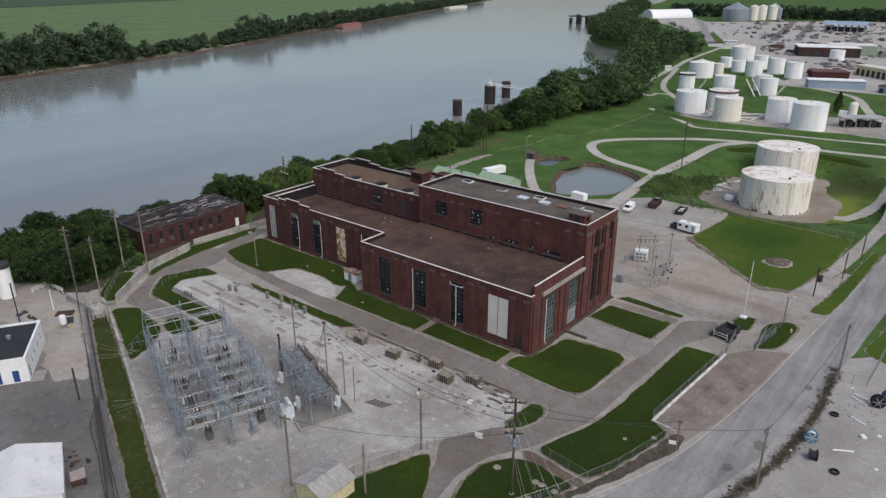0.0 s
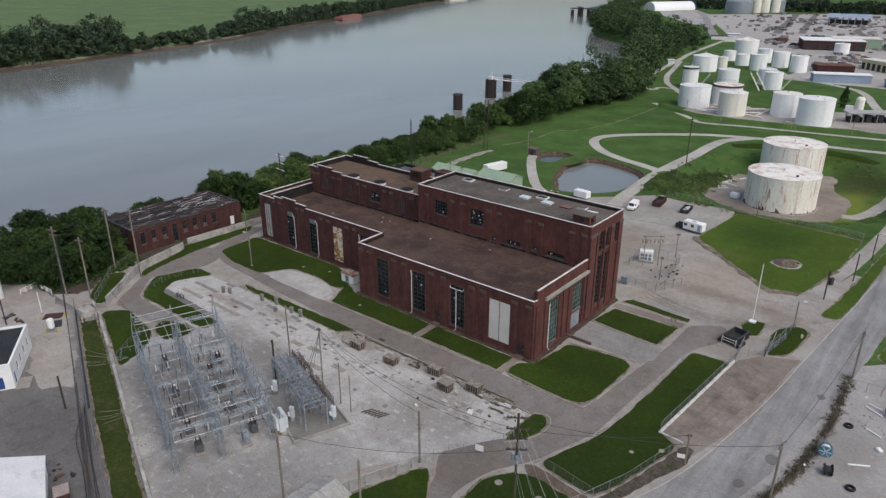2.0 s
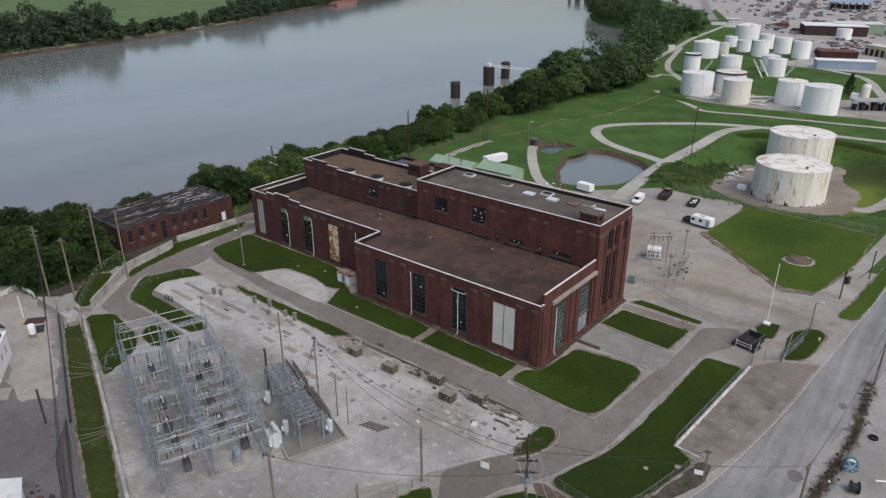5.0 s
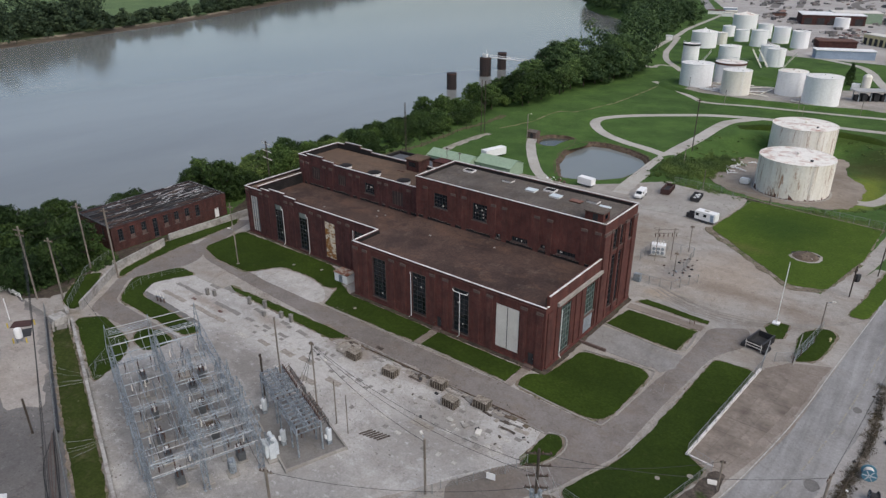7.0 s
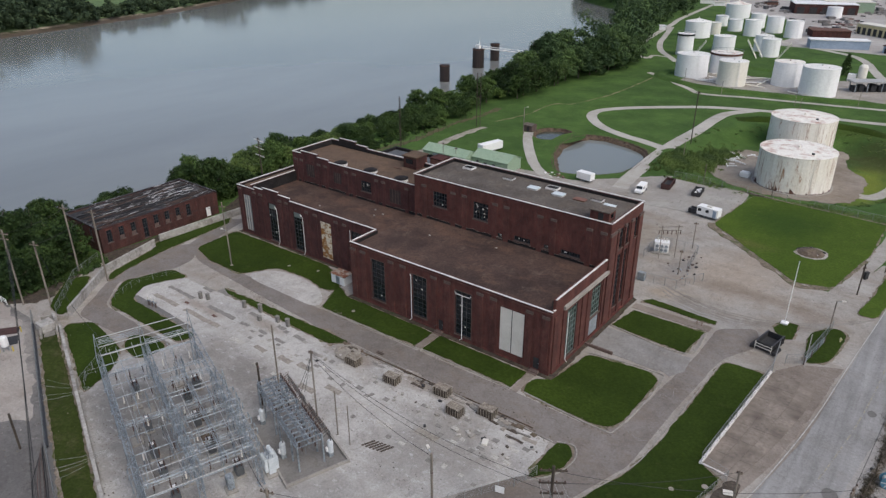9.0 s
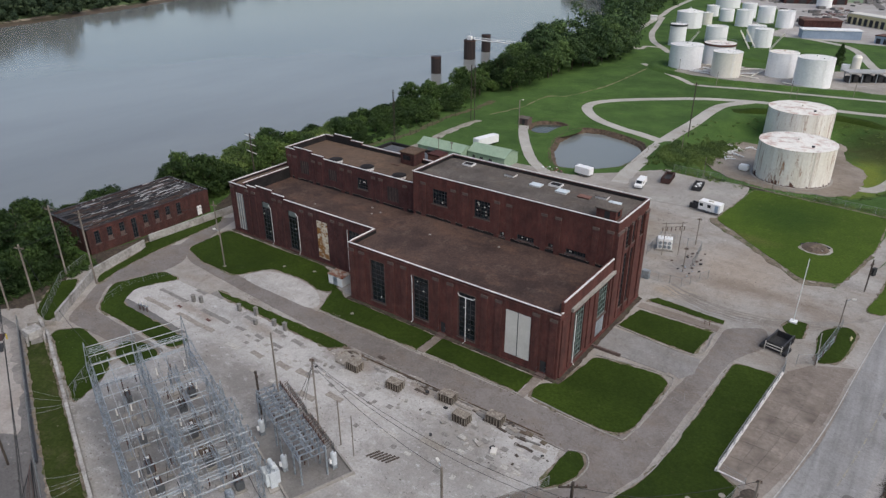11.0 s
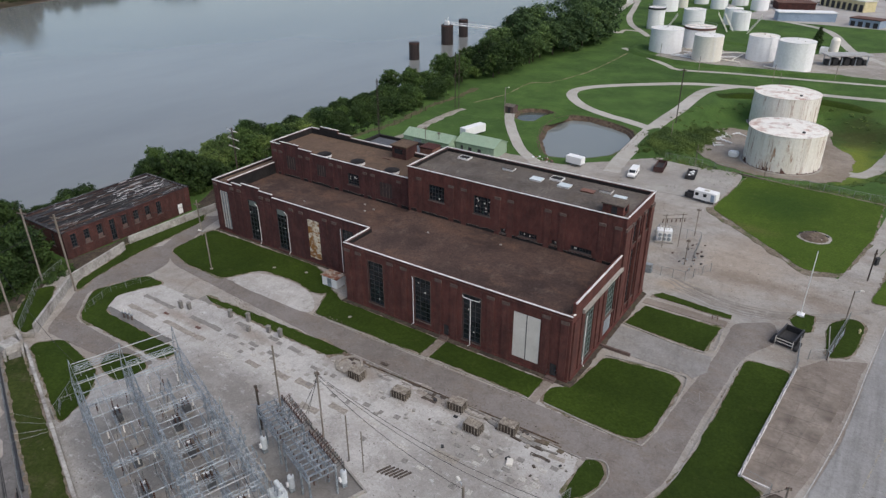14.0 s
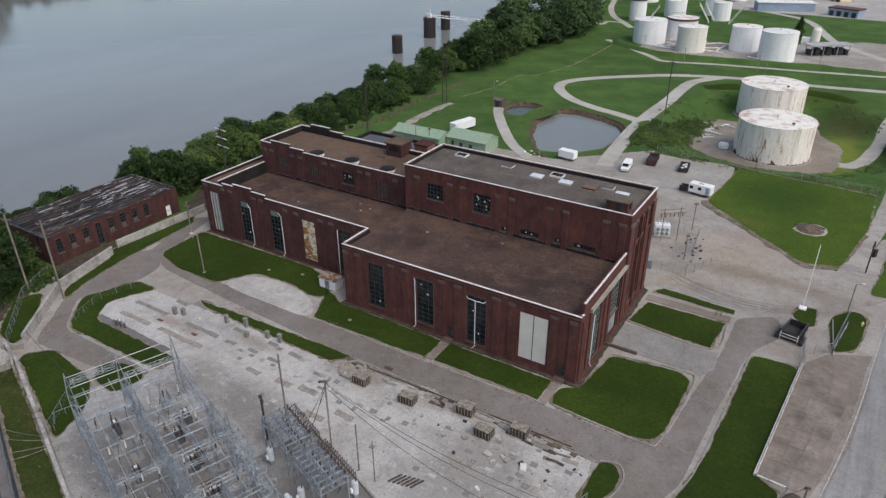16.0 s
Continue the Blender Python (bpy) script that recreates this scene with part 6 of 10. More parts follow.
# ---- river piers and barges ----
def pier(x, y, r, top, extra=False):
    p = thing("mooring_pier", "rusty brown sheet-pile mooring cell in the river", "pier", (x, y, WATER_Z), group="mooring cells")
    bm = bmesh.new()
    n = 40
    rows = []
    for z in (-3, 0, top * 0.5, top):
        rows.append([bm.verts.new(((r + 0.12 * (i % 2)) * math.cos(6.2832 * i / n), (r + 0.12 * (i % 2)) * math.sin(6.2832 * i / n), z)) for i in range(n)])
    for a, b in zip(rows, rows[1:]):
        for i in range(n):
            bm.faces.new((a[i], a[(i + 1) % n], b[(i + 1) % n], b[i]))
    bm.faces.new(rows[-1])
    part("sheet_piling", bm, M_PIERRUST, p)
    part("rim", lathe((0, 0), [(r - 0.1, top - 0.6), (r + 0.22, top - 0.6), (r + 0.22, top - 0.35), (r - 0.1, top - 0.35)], n, False), M_RUST, p)
    if extra:
        part("cabin", bevelled(-1.2, 1.2, -1.0, 1.0, top, top + 1.8), M_WHITE, p, "small white machinery cabin")
        part("mast", rods([((0.6, 0, top), (0.6, 0, top + 4.0)), ((-1.5, 0.5, top), (-1.5, 0.5, top + 2.4)), ((-1.5, 0.5, top + 1.2), (0.6, 0, top + 2.8))], 0.09), M_WHITE, p)
    return p


pier(-171, 197, 2.4, 8.2)
pier(-179, 238, 3.1, 10.2, True)
pier(-184, 262, 2.5, 9.6)
bridge = thing("pipe_walkway", "white steel walkway from mooring cell to bank", "walkway")
A, B = Vector((-177, 239, 3.6)), Vector((-118, 249, 1.6))
part("deck", rods([(A, B)], 0.3, 4), M_WHITE, bridge)
for s in (-0.6, 0.6):
    part("handrail", rods([(A + Vector((0, s, 1.1)), B + Vector((0, s, 1.1)))], 0.07, 4), M_WHITE, bridge)
part("truss", rods([(A.lerp(B, i / 16) + Vector((0, s, 0)), A.lerp(B, (i + 1) / 16 if i % 2 else i / 16) + Vector((0, s, 1.1))) for i in range(16) for s in (-0.6, 0.6)], 0.05, 4), M_WHITE, bridge)


def barge(x, y, rz, length, width, h, mat, label):
    b = thing("barge", label, "barge", (x, y, WATER_Z), rz)
    bm = bmesh.new()
    vs = [[bm.verts.new((u, v * width / 2, z)) for v in (-1, 1)] for u, z in ((-length / 2, 0.4 * h), (-length / 2 + 4, -0.5), (length / 2 - 4, -0.5), (length / 2, 0.4 * h), (length / 2, h), (-length / 2, h))]
    for a, c in zip(vs, vs[1:] + vs[:1]):
        bm.faces.new((a[0], a[1], c[1], c[0]))
    bm.faces.new([v[0] for v in vs][::-1])
    bm.faces.new([v[1] for v in vs])
    part("hull", bm, mat, b)
    part("cover", bevelled(-length / 2 + 3, length / 2 - 3, -width / 2 + 1.2, width / 2 - 1.2, h, h + 1.3, 0.5), mat, b)
    return b


barge(-711, 628, 111, 66, 12, 4.2, surf("barge_red", (0.26, 0.12, 0.105), (0.31, 0.155, 0.135), 0.3, 0.8), "faded red river barge at the far bank")
barge(-975, 1215, 106, 110, 14, 3.5, M_PANEL, "pale covered barge at the far bank")
dock = thing("loading_dock", "dark steel loading dock on piles at the river bank", "dock", (-485, 905, WATER_Z))
for i in range(6):
    part("pile_cell", lathe((i % 3 * 16 - 16, i // 3 * 22), [(2.6, -3), (2.6, 9 + 4 * (i % 2))], 16), M_PIERRUST, dock)
part("platform", bevelled(-24, 22, 6, 16, 10, 11.5), M_DARKSTEEL, dock)
part("conveyor", rods([((0, 11, 11), (70, 40, 22))], 1.4, 4), M_STEEL, dock)

for x, y, r, h in ((-89.5, 307.5, 4.3, 11.2), (-55.8, 268.4, 7.0, 9.5)):
    t = thing("tank_top_rail", "dark rusted ring walkway round a tank top", "walkway", (x, y, 0), group="tank walkways")
    part("ring", lathe((0, 0), [(r + 0.1, h - 1.0), (r + 0.35, h - 1.0), (r + 0.35, h - 0.1), (r + 0.1, h - 0.1)], 40, False), M_RUST if y < 300 else M_BOARD, t)
    part("rail", lathe((0, 0), [(r + 0.3, h + 0.9), (r + 0.4, h + 0.9), (r + 0.4, h + 1.0), (r + 0.3, h + 1.0)], 40, False), M_STEEL, t)


def berm(name, pts, width, height, mat, label):
    """A low rounded earth bank along a line."""
    line = spline([(x, y, 0) for x, y in pts], 10)
    bm = bmesh.new()
    prev = None
    for i, v in enumerate(line):
        d = (line[min(i + 1, len(line) - 1)] - line[max(i - 1, 0)]).normalized()
        side = Vector((-d.y, d.x, 0))
        end = min(1.0, i / 4, (len(line) - 1 - i) / 4)
        row = []
        for s, q in ((-0.5, -0.2), (-0.25, 0.75), (-0.08, 1.0), (0.08, 1.0), (0.25, 0.75), (0.5, -0.2)):
            e = v + side * (s * width * (1 + 0.15 * noise.noise(v * 0.1)))
            row.append(bm.verts.new((e.x, e.y, max(-0.2, height * q * end * (1 + 0.2 * noise.noise(v * 0.15))))))
        if prev:
            for j in range(5):
                bm.faces.new((prev[j + 1], prev[j], row[j], row[j + 1]))
        prev = row
    return solid(name, bm, mat, label, "berm", kind="structure", smooth=True)


berm("ground_terminal_berm", [(-78, 262), (-78, 244), (-68, 233.5), (-48, 227), (-20, 229.5), (0, 233), (14, 238)], 6.5, 1.1, M_MEADOW, "grassy earth berm before the storage tanks")
berm("ground_terminal_berm", [(-70, 292), (-52, 288), (-34, 284), (-16, 286), (-4, 296)], 6.0, 1.0, M_MEADOW, "grassy earth berm between the tank rows")
berm("ground_tank_berm", [(24, 186), (10, 190), (-8, 188), (-24, 180)], 7.0, 1.2, M_GRASS, "grassy rim of the old tank basin")
for a, b, r in (((-50, 246), (-30, 240), 0.3), ((-49, 248.5), (-36, 262), 0.3), ((-36, 262), (-22, 262), 0.25), ((-42, 262), (-58, 258), 0.25), ((-34, 244), (-33, 258), 0.25), ((-20, 238), (-4, 232), 0.25)):
    solid("terminal_pipe", rods([((*a, 0.6), (*b, 0.6))], r, 6), M_TANKCREAM, "pale pipe run between the storage tanks", "pipe", "terminal pipes")

# ---- things on the station's roofs ----
def roof_box(name, x, y, z, w, d, h, mat, label, lid=None, rz=0.0):
    t = thing(name, label, name.replace("_", " "), (x, y, z), rz)
    part("curb", box(-w / 2, w / 2, -d / 2, d / 2, -0.05, h), mat, t)
    part("lid", bevelled(-w / 2 - 0.08, w / 2 + 0.08, -d / 2 - 0.08, d / 2 + 0.08, h, h + 0.1, 0.03), lid or mat, t)
    return t


M_HATCHGLASS = surf("frosted_skylight", (0.50, 0.56, 0.58), (0.62, 0.67, 0.68), 0.9, 0.35, 3.0, 0.1, bumpy=0.05)
M_RUSTLID = surf("rust_red_sheet", (0.16, 0.075, 0.055), (0.21, 0.11, 0.085), 0.9, 0.8, 3.0, 0.3)
for x, y, m, lab in ((-36.3, 29.2, M_BOARD, "open dark roof hatch with white curb"), (-16.8, 29.0, M_BOARD, "open dark roof hatch with white curb"), (-26.3, 28.7, M_ROOF3, "grey roof hatch cover"), (-7.4, 28.5, M_ROOF3, "grey roof hatch cover"),
                     (-19.7, 26.8, M_HATCHGLASS, "pale glass skylight flush on the roof"), (-14.3, 26.7, M_HATCHGLASS, "pale glass skylight flush on the roof"), (-4.4, 26.7, M_HATCHGLASS, "pale glass skylight flush on the roof")):
    if m is M_BOARD:
        oh = thing("roof_hatch", lab, "roof hatch", (x, y, 18.77))
        for a in ((-1.15, 1.15, -0.85, -0.73), (-1.15, 1.15, 0.73, 0.85), (-1.15, -1.03, -0.73, 0.73), (1.03, 1.15, -0.73, 0.73)):
            part("curb", box(*a, -0.05, 0.32), M_COPING, oh)
        # solid black block in the curb paints the darkness of an open well
        part("well", box(-1.03, 1.03, -0.73, 0.73, 0.0, 0.27), M_TARSHADE, oh, "solid black block painted for the hatch's shaded inside")
        continue
    roof_box("skylight" if m is M_HATCHGLASS else "roof_hatch", x, y, 18.77, 2.1, 1.5, 0.22 if m is M_HATCHGLASS else 0.35, M_COPING, lab, m)
roof_box("roof_hatch", -10.0, 26.7, 18.77, 2.2, 1.2, 0.15, M_RUST, "rust-red roof hatch frame", M_RUSTLID)
ph = thing("roof_hut", "small dark brick stair hut on the roof corner", "roof hut", (-3.0, 21.2, 18.75))
part("wall", box(-1.7, 1.7, -1.3, 1.3, -0.05, 1.7), M_BRICK, ph)
part("roof", bevelled(-1.95, 1.95, -1.55, 1.55, 1.7, 1.9, 0.05), M_ROOF3, ph)
part("door", box(-0.2, 0.7, -1.36, -1.3, 0.1, 1.5), M_BOARD, ph)
part("window", box(1.7, 1.76, -0.5, 0.4, 0.6, 1.3), M_BLACKGLASS, ph)
ph2 = thing("roof_hut", "brown brick hut on the roof edge", "roof hut", (-52.6, 31.6, 15.3))
part("wall", box(-1.8, 1.8, -1.9, 1.9, -0.05, 2.6), M_BRICK2, ph2)
part("roof", bevelled(-2.1, 2.1, -2.2, 2.2, 2.6, 2.85, 0.06), M_ROOF2, ph2)
part("window", box(-1.1, 0.9, -1.96, -1.9, 1.1, 2.1), M_BLACKGLASS, ph2)
part("plank", box(-3.2, -1.0, -3.6, -3.3, 0.0, 0.15), M_RUST, ph2)
chim = thing("flue_stub", "rust-red square flue stub behind the roof", "flue", (-49.5, 36.5, 0))
part("shaft", bevelled(-1.6, 1.6, -1.6, 1.6, 0, 16.6, 0.08), M_RUSTLID, chim)
part("rim", bevelled(-1.75, 1.75, -1.75, 1.75, 16.6, 16.85, 0.06), M_BRICK2, chim)
for x, y in ((-66.4, 22.2), (-57.7, 22.6), (-48.9, 22.5)):
    v = thing("roof_ventilator", "round grey metal roof ventilator", "ventilator", (x, y, 15.3), group="roof ventilators")
    part("base", lathe((0, 0), [(1.45, -0.05), (1.45, 0.5), (1.3, 0.58)], 24), M_COPING, v)
    part("hood", lathe((0, 0), [(1.5, 0.56), (1.5, 0.66), (1.0, 0.86), (0.1, 0.95)], 24), M_TARSHADE, v)
for i, (x, y, z) in enumerate(((-20, 15, 10.75), (-33, 12, 10.75), (-52, 17.5, 9.6), (-50, 15, 9.6), (-49, 16.5, 9.6), (-63, 12, 9.6))):
    d = solid("roof_debris", bevelled(x - 0.22, x + 0.22, y - 0.16, y + 0.16, z - 0.05, z + 0.16, 0.06), M_CONC, "small pale scrap lying on the tar roof", "debris", "roof debris")

# ---- buildings round the station ----
aux = thing("brick_workshop", "low red brick workshop with a ruined roof", "building")
AX = on_wall("e", -97.5, -19.2)
AH = [(1.4 + 2.75 * i, 2.55 + 2.75 * i, 0.35 if i == 3 else 2.1, 4.95) for i in range(10) if i < 8]
AH.append((25.8, 27.0, 0.2, 2.5))
wall("e", -97.5, -19.2, 29.2, 5.6, AH, 0.4, -1.5, M_BRICK2, parent=aux)
for i, (a, b, c, d) in enumerate(AH[:8]):
    tall_window(AX, a, b, c, d, M_BLACKGLASS, (2, 4), 0.18, parent=aux)
    part("lintel", box(a - 0.15, b + 0.15, -0.05, 0.02, 4.95, 5.2, AX), M_PILASTER, aux)
    if i in (1, 2, 4, 5, 6):
        part("pane", box(a + 0.1, b - 0.1, 0.1, 0.16, c + 0.05, c + 0.8, AX), M_STONE, aux)
part("door", box(25.8, 27.0, 0.1, 0.16, 0.2, 2.5, AX), M_WHITE, aux, "white door")
wall("s", -112.6, -19.2, 14.7, 5.6, [(2.5, 3.6, 2.1, 4.9), (6.5, 7.6, 2.1, 4.9), (10.5, 11.6, 2.1, 4.9)], 0.4, -4, M_BRICK2, parent=aux)
for u in (2.5, 6.5, 10.5):
    tall_window(on_wall("s", -112.6, -19.2), u, u + 1.1, 2.1, 4.9, M_BLACKGLASS, (2, 4), 0.18, parent=aux)
wall("n", -97.9, 10.0, 14.7, 5.6, [], 0.4, -4, M_BRICK2, parent=aux)
wall("w", -112.6, 9.6, 28.4, 5.6, [], 0.4, -5, M_BRICK2, parent=aux)
rng = random.Random(3)
bm = bmesh.new()
nx, ny = 26, 50
g = [[bm.verts.new((-112.3 + 14.5 * i / nx, -18.9 + 28.7 * j / ny, 5.45 + 0.10 * noise.noise(Vector((i * 0.9, j * 0.15, 1))) + 0.05 * rng.random())) for j in range(ny + 1)] for i in range(nx + 1)]
for i in range(nx):
    for j in range(ny):
        bm.faces.new((g[i][j], g[i + 1][j], g[i + 1][j + 1], g[i][j + 1]))
part("roof", bm, M_ROOFOLD, aux, "torn black and grey roof felt")
for a in ((-112.7, -97.4, -19.35, -18.85), (-112.7, -97.4, 9.65, 10.1), (-112.75, -112.25, -18.85, 9.65)):
    part("parapet", box(*a, 5.6, 5.8), M_ROOFOLD, aux)
for i in range(190):
    x, y = rng.uniform(-111.8, -98.0), rng.uniform(-17.5, 8.8)
    l, w = rng.uniform(1.5, 8.0), rng.uniform(0.06, 0.16)
    part("torn_strip", box(x - w / 2, x + w / 2, max(-18.8, y - l / 2), min(9.5, y + l / 2), 5.50, 5.61 + rng.uniform(0, 0.08)), rng.choice((M_CABLEBLACK, M_BOARD, M_CABLEBLACK, M_ROOF)), aux)
for i in range(80):
    x, y = rng.uniform(-111.8, -99.0), rng.gauss(1, 6.5)
    l, w = rng.uniform(0.8, 4.5), rng.uniform(0.05, 0.13)
    if -17 < y - l / 2 and y + l / 2 < 9.4:
        part("torn_strip", box(x - w / 2, x + w / 2, y - l / 2, y + l / 2, 5.51, 5.60 + rng.uniform(0, 0.06)), rng.choice((M_PADPALE, M_PADPALE, M_STONE)), aux)
for i in range(12):
    x, y, q = -105.5 + rng.gauss(0, 2.2), 3.2 + rng.gauss(0, 2.4), rng.uniform(0.3, 0.7)
    part("peeled_felt", moved(box(-q * 0.25, q * 0.25, -q * 1.4, q * 1.4, 0, 0.03), pose(x, y, 5.63 + 0.004 * i, rng.uniform(-6, 6), rng.uniform(-6, 6), rng.uniform(-15, 15))), M_PADPALE, aux, "peeled pale felt")

hut = thing("meter_hut", "small pale metal hut with a rusty roof", "hut", (-47.7, 2.6, 0.1))
part("body", bevelled(-1.8, 1.8, -1.1, 1.1, 0, 1.9, 0.04), M_WHITE, hut)
part("roof", bevelled(-2.0, 2.0, -1.3, 1.3, 1.9, 2.08, 0.06), surf("rusty_roof_sheet", (0.36, 0.30, 0.24), (0.44, 0.38, 0.31), 0.6, 0.8, 3.0, 0.3, stain=(0.22, 0.075, 0.04), stain_scale=0.9, stain_at=(0.46, 0.56)), hut, "rusty sheet roof")
part("door", box(-0.5, 0.5, -1.14, -1.1, 0.1, 1.7), M_STEEL, hut)


def gable_shed(name, x0, x1, y0, y1, h, ridge, along_x, wall_mat, roof_mat, label, over=0.25, doors=()):
    t = thing(name, label, "shed", ((x0 + x1) / 2, (y0 + y1) / 2, 0))
    w, d = (x1 - x0) / 2, (y1 - y0) / 2
    if not along_x:
        w, d = d, w
    rot = pose(0, 0, 0) if along_x else pose(0, 0, 0, 0, 0, 90)
    bm = bmesh.new()
    prof = [(-d, 0), (d, 0), (d, h), (0, ridge), (-d, h)]
    ends = [[bm.verts.new((u, v, z)) for v, z in prof] for u in (-w, w)]
    for i in range(5):
        bm.faces.new((ends[0][i], ends[0][(i + 1) % 5], ends[1][(i + 1) % 5], ends[1][i]))
    bm.faces.new(ends[0][::-1])
    bm.faces.new(ends[1])
    part("wall", moved(bm, rot), wall_mat, t)
    for s in (-1, 1):
        bm = bmesh.new()
        lo, hi = (s * (d + over), h - over * (ridge - h) / d), (0, ridge)
        vs = [bm.verts.new((u, v, z + q)) for q in (0.03, 0.14) for u in (-w - over, w + over) for v, z in (lo, hi)]
        for f in ((0, 1, 3, 2), (4, 6, 7, 5), (0, 2, 6, 4), (1, 5, 7, 3), (0, 4, 5, 1), (2, 3, 7, 6)):
            bm.faces.new([vs[k] for k in f])
        bmesh.ops.recalc_face_normals(bm, faces=bm.faces[:])
        part("roof", moved(bm, rot), roof_mat, t)
    for u0, u1, v, z1, m in doors:
        part("door", moved(box(u0, u1, v - 0.05, v + 0.05, 0.05, z1), rot), m, t)
    return t


gable_shed("metal_shed", -85.2, -69.8, 74.2, 80.6, 3.0, 4.4, True, M_GREENMETAL, M_GREENMETAL, "pale green metal shed with a low gable roof", doors=((-4, -1.5, -3.25, 2.6, M_STEEL), (2, 3, -3.25, 2.2, M_DARKSTEEL)))
gable_shed("metal_shed", -69.4, -57.2, 77.4, 84.6, 3.0, 4.6, True, M_GREENMETAL, M_GREENMETAL, "pale green metal shed beside its twin", doors=((-4.5, -3.8, -3.65, 2.2, M_DARKSTEEL), (-2.0, -1.0, -3.65, 2.0, M_DARKSTEEL), (1, 2, -3.65, 2.0, M_DARKSTEEL)))
gable_shed("pump_house", -77.2, -74.0, 119.2, 122.2, 2.2, 2.7, True, M_STONE, M_ROOF3, "small grey pump house beside the pool", doors=((-0.5, 0.5, -1.55, 1.8, M_BOARD),))
gable_shed("yellow_shed", -4.1, 1.2, -49.4, -44.1, 2.3, 3.1, False, M_YELLOWWALL, surf("worn_grey_shingle", (0.30, 0.29, 0.27), (0.38, 0.37, 0.35), 0.6, 0.9, stain=(0.2, 0.19, 0.18), stain_scale=0.5, stretch=(0.2, 1.5, 1)), "pale yellow shed with a worn grey roof", doors=((-1.0, 0.0, 2.68, 1.9, M_PANEL),))

# ---- substation ----
def lattice_column(m, x, y, h, w=0.6, r=0.045, peak=0.0):
    """A square lattice mast: four legs with zigzag bracing on each face, running to a point when peak is given."""
    bm = bmesh.new()
    corner = ((-1, -1), (1, -1), (1, 1), (-1, 1))
    half = w / 2
    n = max(4, int(h / 0.75))
    at = lambda k, i: m @ Vector((x + corner[i][0] * half, y + corner[i][1] * half, h * k / n))
    for i in range(4):
        add_rod(bm, at(0, i), at(n, i), r, 4)
        for k in range(n):
            j = (i + 1) % 4
            add_rod(bm, at(k, i if k % 2 else j), at(k + 1, j if k % 2 else i), r * 0.75, 3)
    if peak:
        tip = m @ Vector((x, y, h + peak))
        for i in range(4):
            add_rod(bm, at(n, i), tip, r * 0.9, 4)
            add_rod(bm, at(n, i).lerp(tip, 0.4), at(n, (i + 1) % 4).lerp(tip, 0.4), r * 0.75, 3)
    for i in range(4):
        p = m @ Vector((x + corner[i][0] * half, y + corner[i][1] * half, 0))
        add_box(bm, p.x - 0.16, p.x + 0.16, p.y - 0.16, p.y + 0.16, 0, 0.12)
    return bm


def lattice_beam(m, a, b, w=0.5, r=0.036):
    """A square lattice girder between two points."""
    a, b = Vector(a), Vector(b)
    d = (b - a)
    n = max(3, int(d.length / 0.8))
    d.normalize()
    side = Vector((-d.y, d.x, 0)) * (w / 2)
    up = Vector((0, 0, w / 2))
    c = (side + up, -side + up, -side - up, side - up)
    bm = bmesh.new()
    at = lambda k, i: m @ (a.lerp(b, k / n) + c[i])
    for i in range(4):
        j = (i + 1) % 4
        add_rod(bm, at(0, i), at(n, i), r, 4)
        for k in range(n):
            add_rod(bm, at(k, i if k % 2 else j), at(k + 1, j if k % 2 else i), r * 0.75, 3)
    return bm


def add_insulator(bm, m, x, y, z0, z1, n=8):
    k = max(4, int(abs(z1 - z0) / 0.12))
    prof = [(0.11 if i % 2 else 0.06, z0 + (z1 - z0) * i / k) for i in range(k + 1)]
    rings = []
    for rr, z in prof:
        rings.append([bm.verts.new(m @ Vector((x + rr * math.cos(6.2832 * i / n), y + rr * math.sin(6.2832 * i / n), z))) for i in range(n)])
    for a, b in zip(rings, rings[1:]):
        for i in range(n):
            bm.faces.new((a[i], a[(i + 1) % n], b[(i + 1) % n], b[i]))
    bm.faces.new(rings[-1])


M_SLABGREY = ground_mat("grey_slab_gravel", (0.24, 0.232, 0.22), (0.18, 0.172, 0.162), (0.09, 0.084, 0.078), (0.16, 0.138, 0.115), 0.5, 0.6)
M_BUS = surf("dull_aluminium", (0.36, 0.365, 0.37), (0.46, 0.465, 0.47), 1.0, 0.5, metal=0.3, bumpy=0.05)
SUB = pose(-21.8, -54.2, 0.1, 0, 0, -19.9)
sub = thing("substation_frame", "large galvanised lattice steel substation frame on concrete", "substation")
XS = (-31.0, -25.0, -18.8, -12.2, -5.8, 0.0)
YS = (0.0, 6.2, 13.2)
for j, y in enumerate(YS):
    for i, x in enumerate(XS):
        if j == 2 and i in (1,):
            continue
        top = 6.6
        pk = 3.4 if (i == 0 or (i == 1 and j == 1) or (i == 3 and j == 2) or (i == 4 and j > 0)) else (1.4 if j == 1 else 0.0)
        part("column", lattice_column(SUB, x, y, top, peak=pk), M_STEEL, sub)
for j, y in enumerate(YS):
    for a, b in zip(XS, XS[1:]):
        part("girder", lattice_beam(SUB, (a + 0.3, y, 6.2), (b - 0.3, y, 6.2), 0.72), M_STEEL, sub)
        part("girder", lattice_beam(SUB, (a + 0.3, y, 4.2), (b - 0.3, y, 4.2), 0.42), M_STEEL, sub)
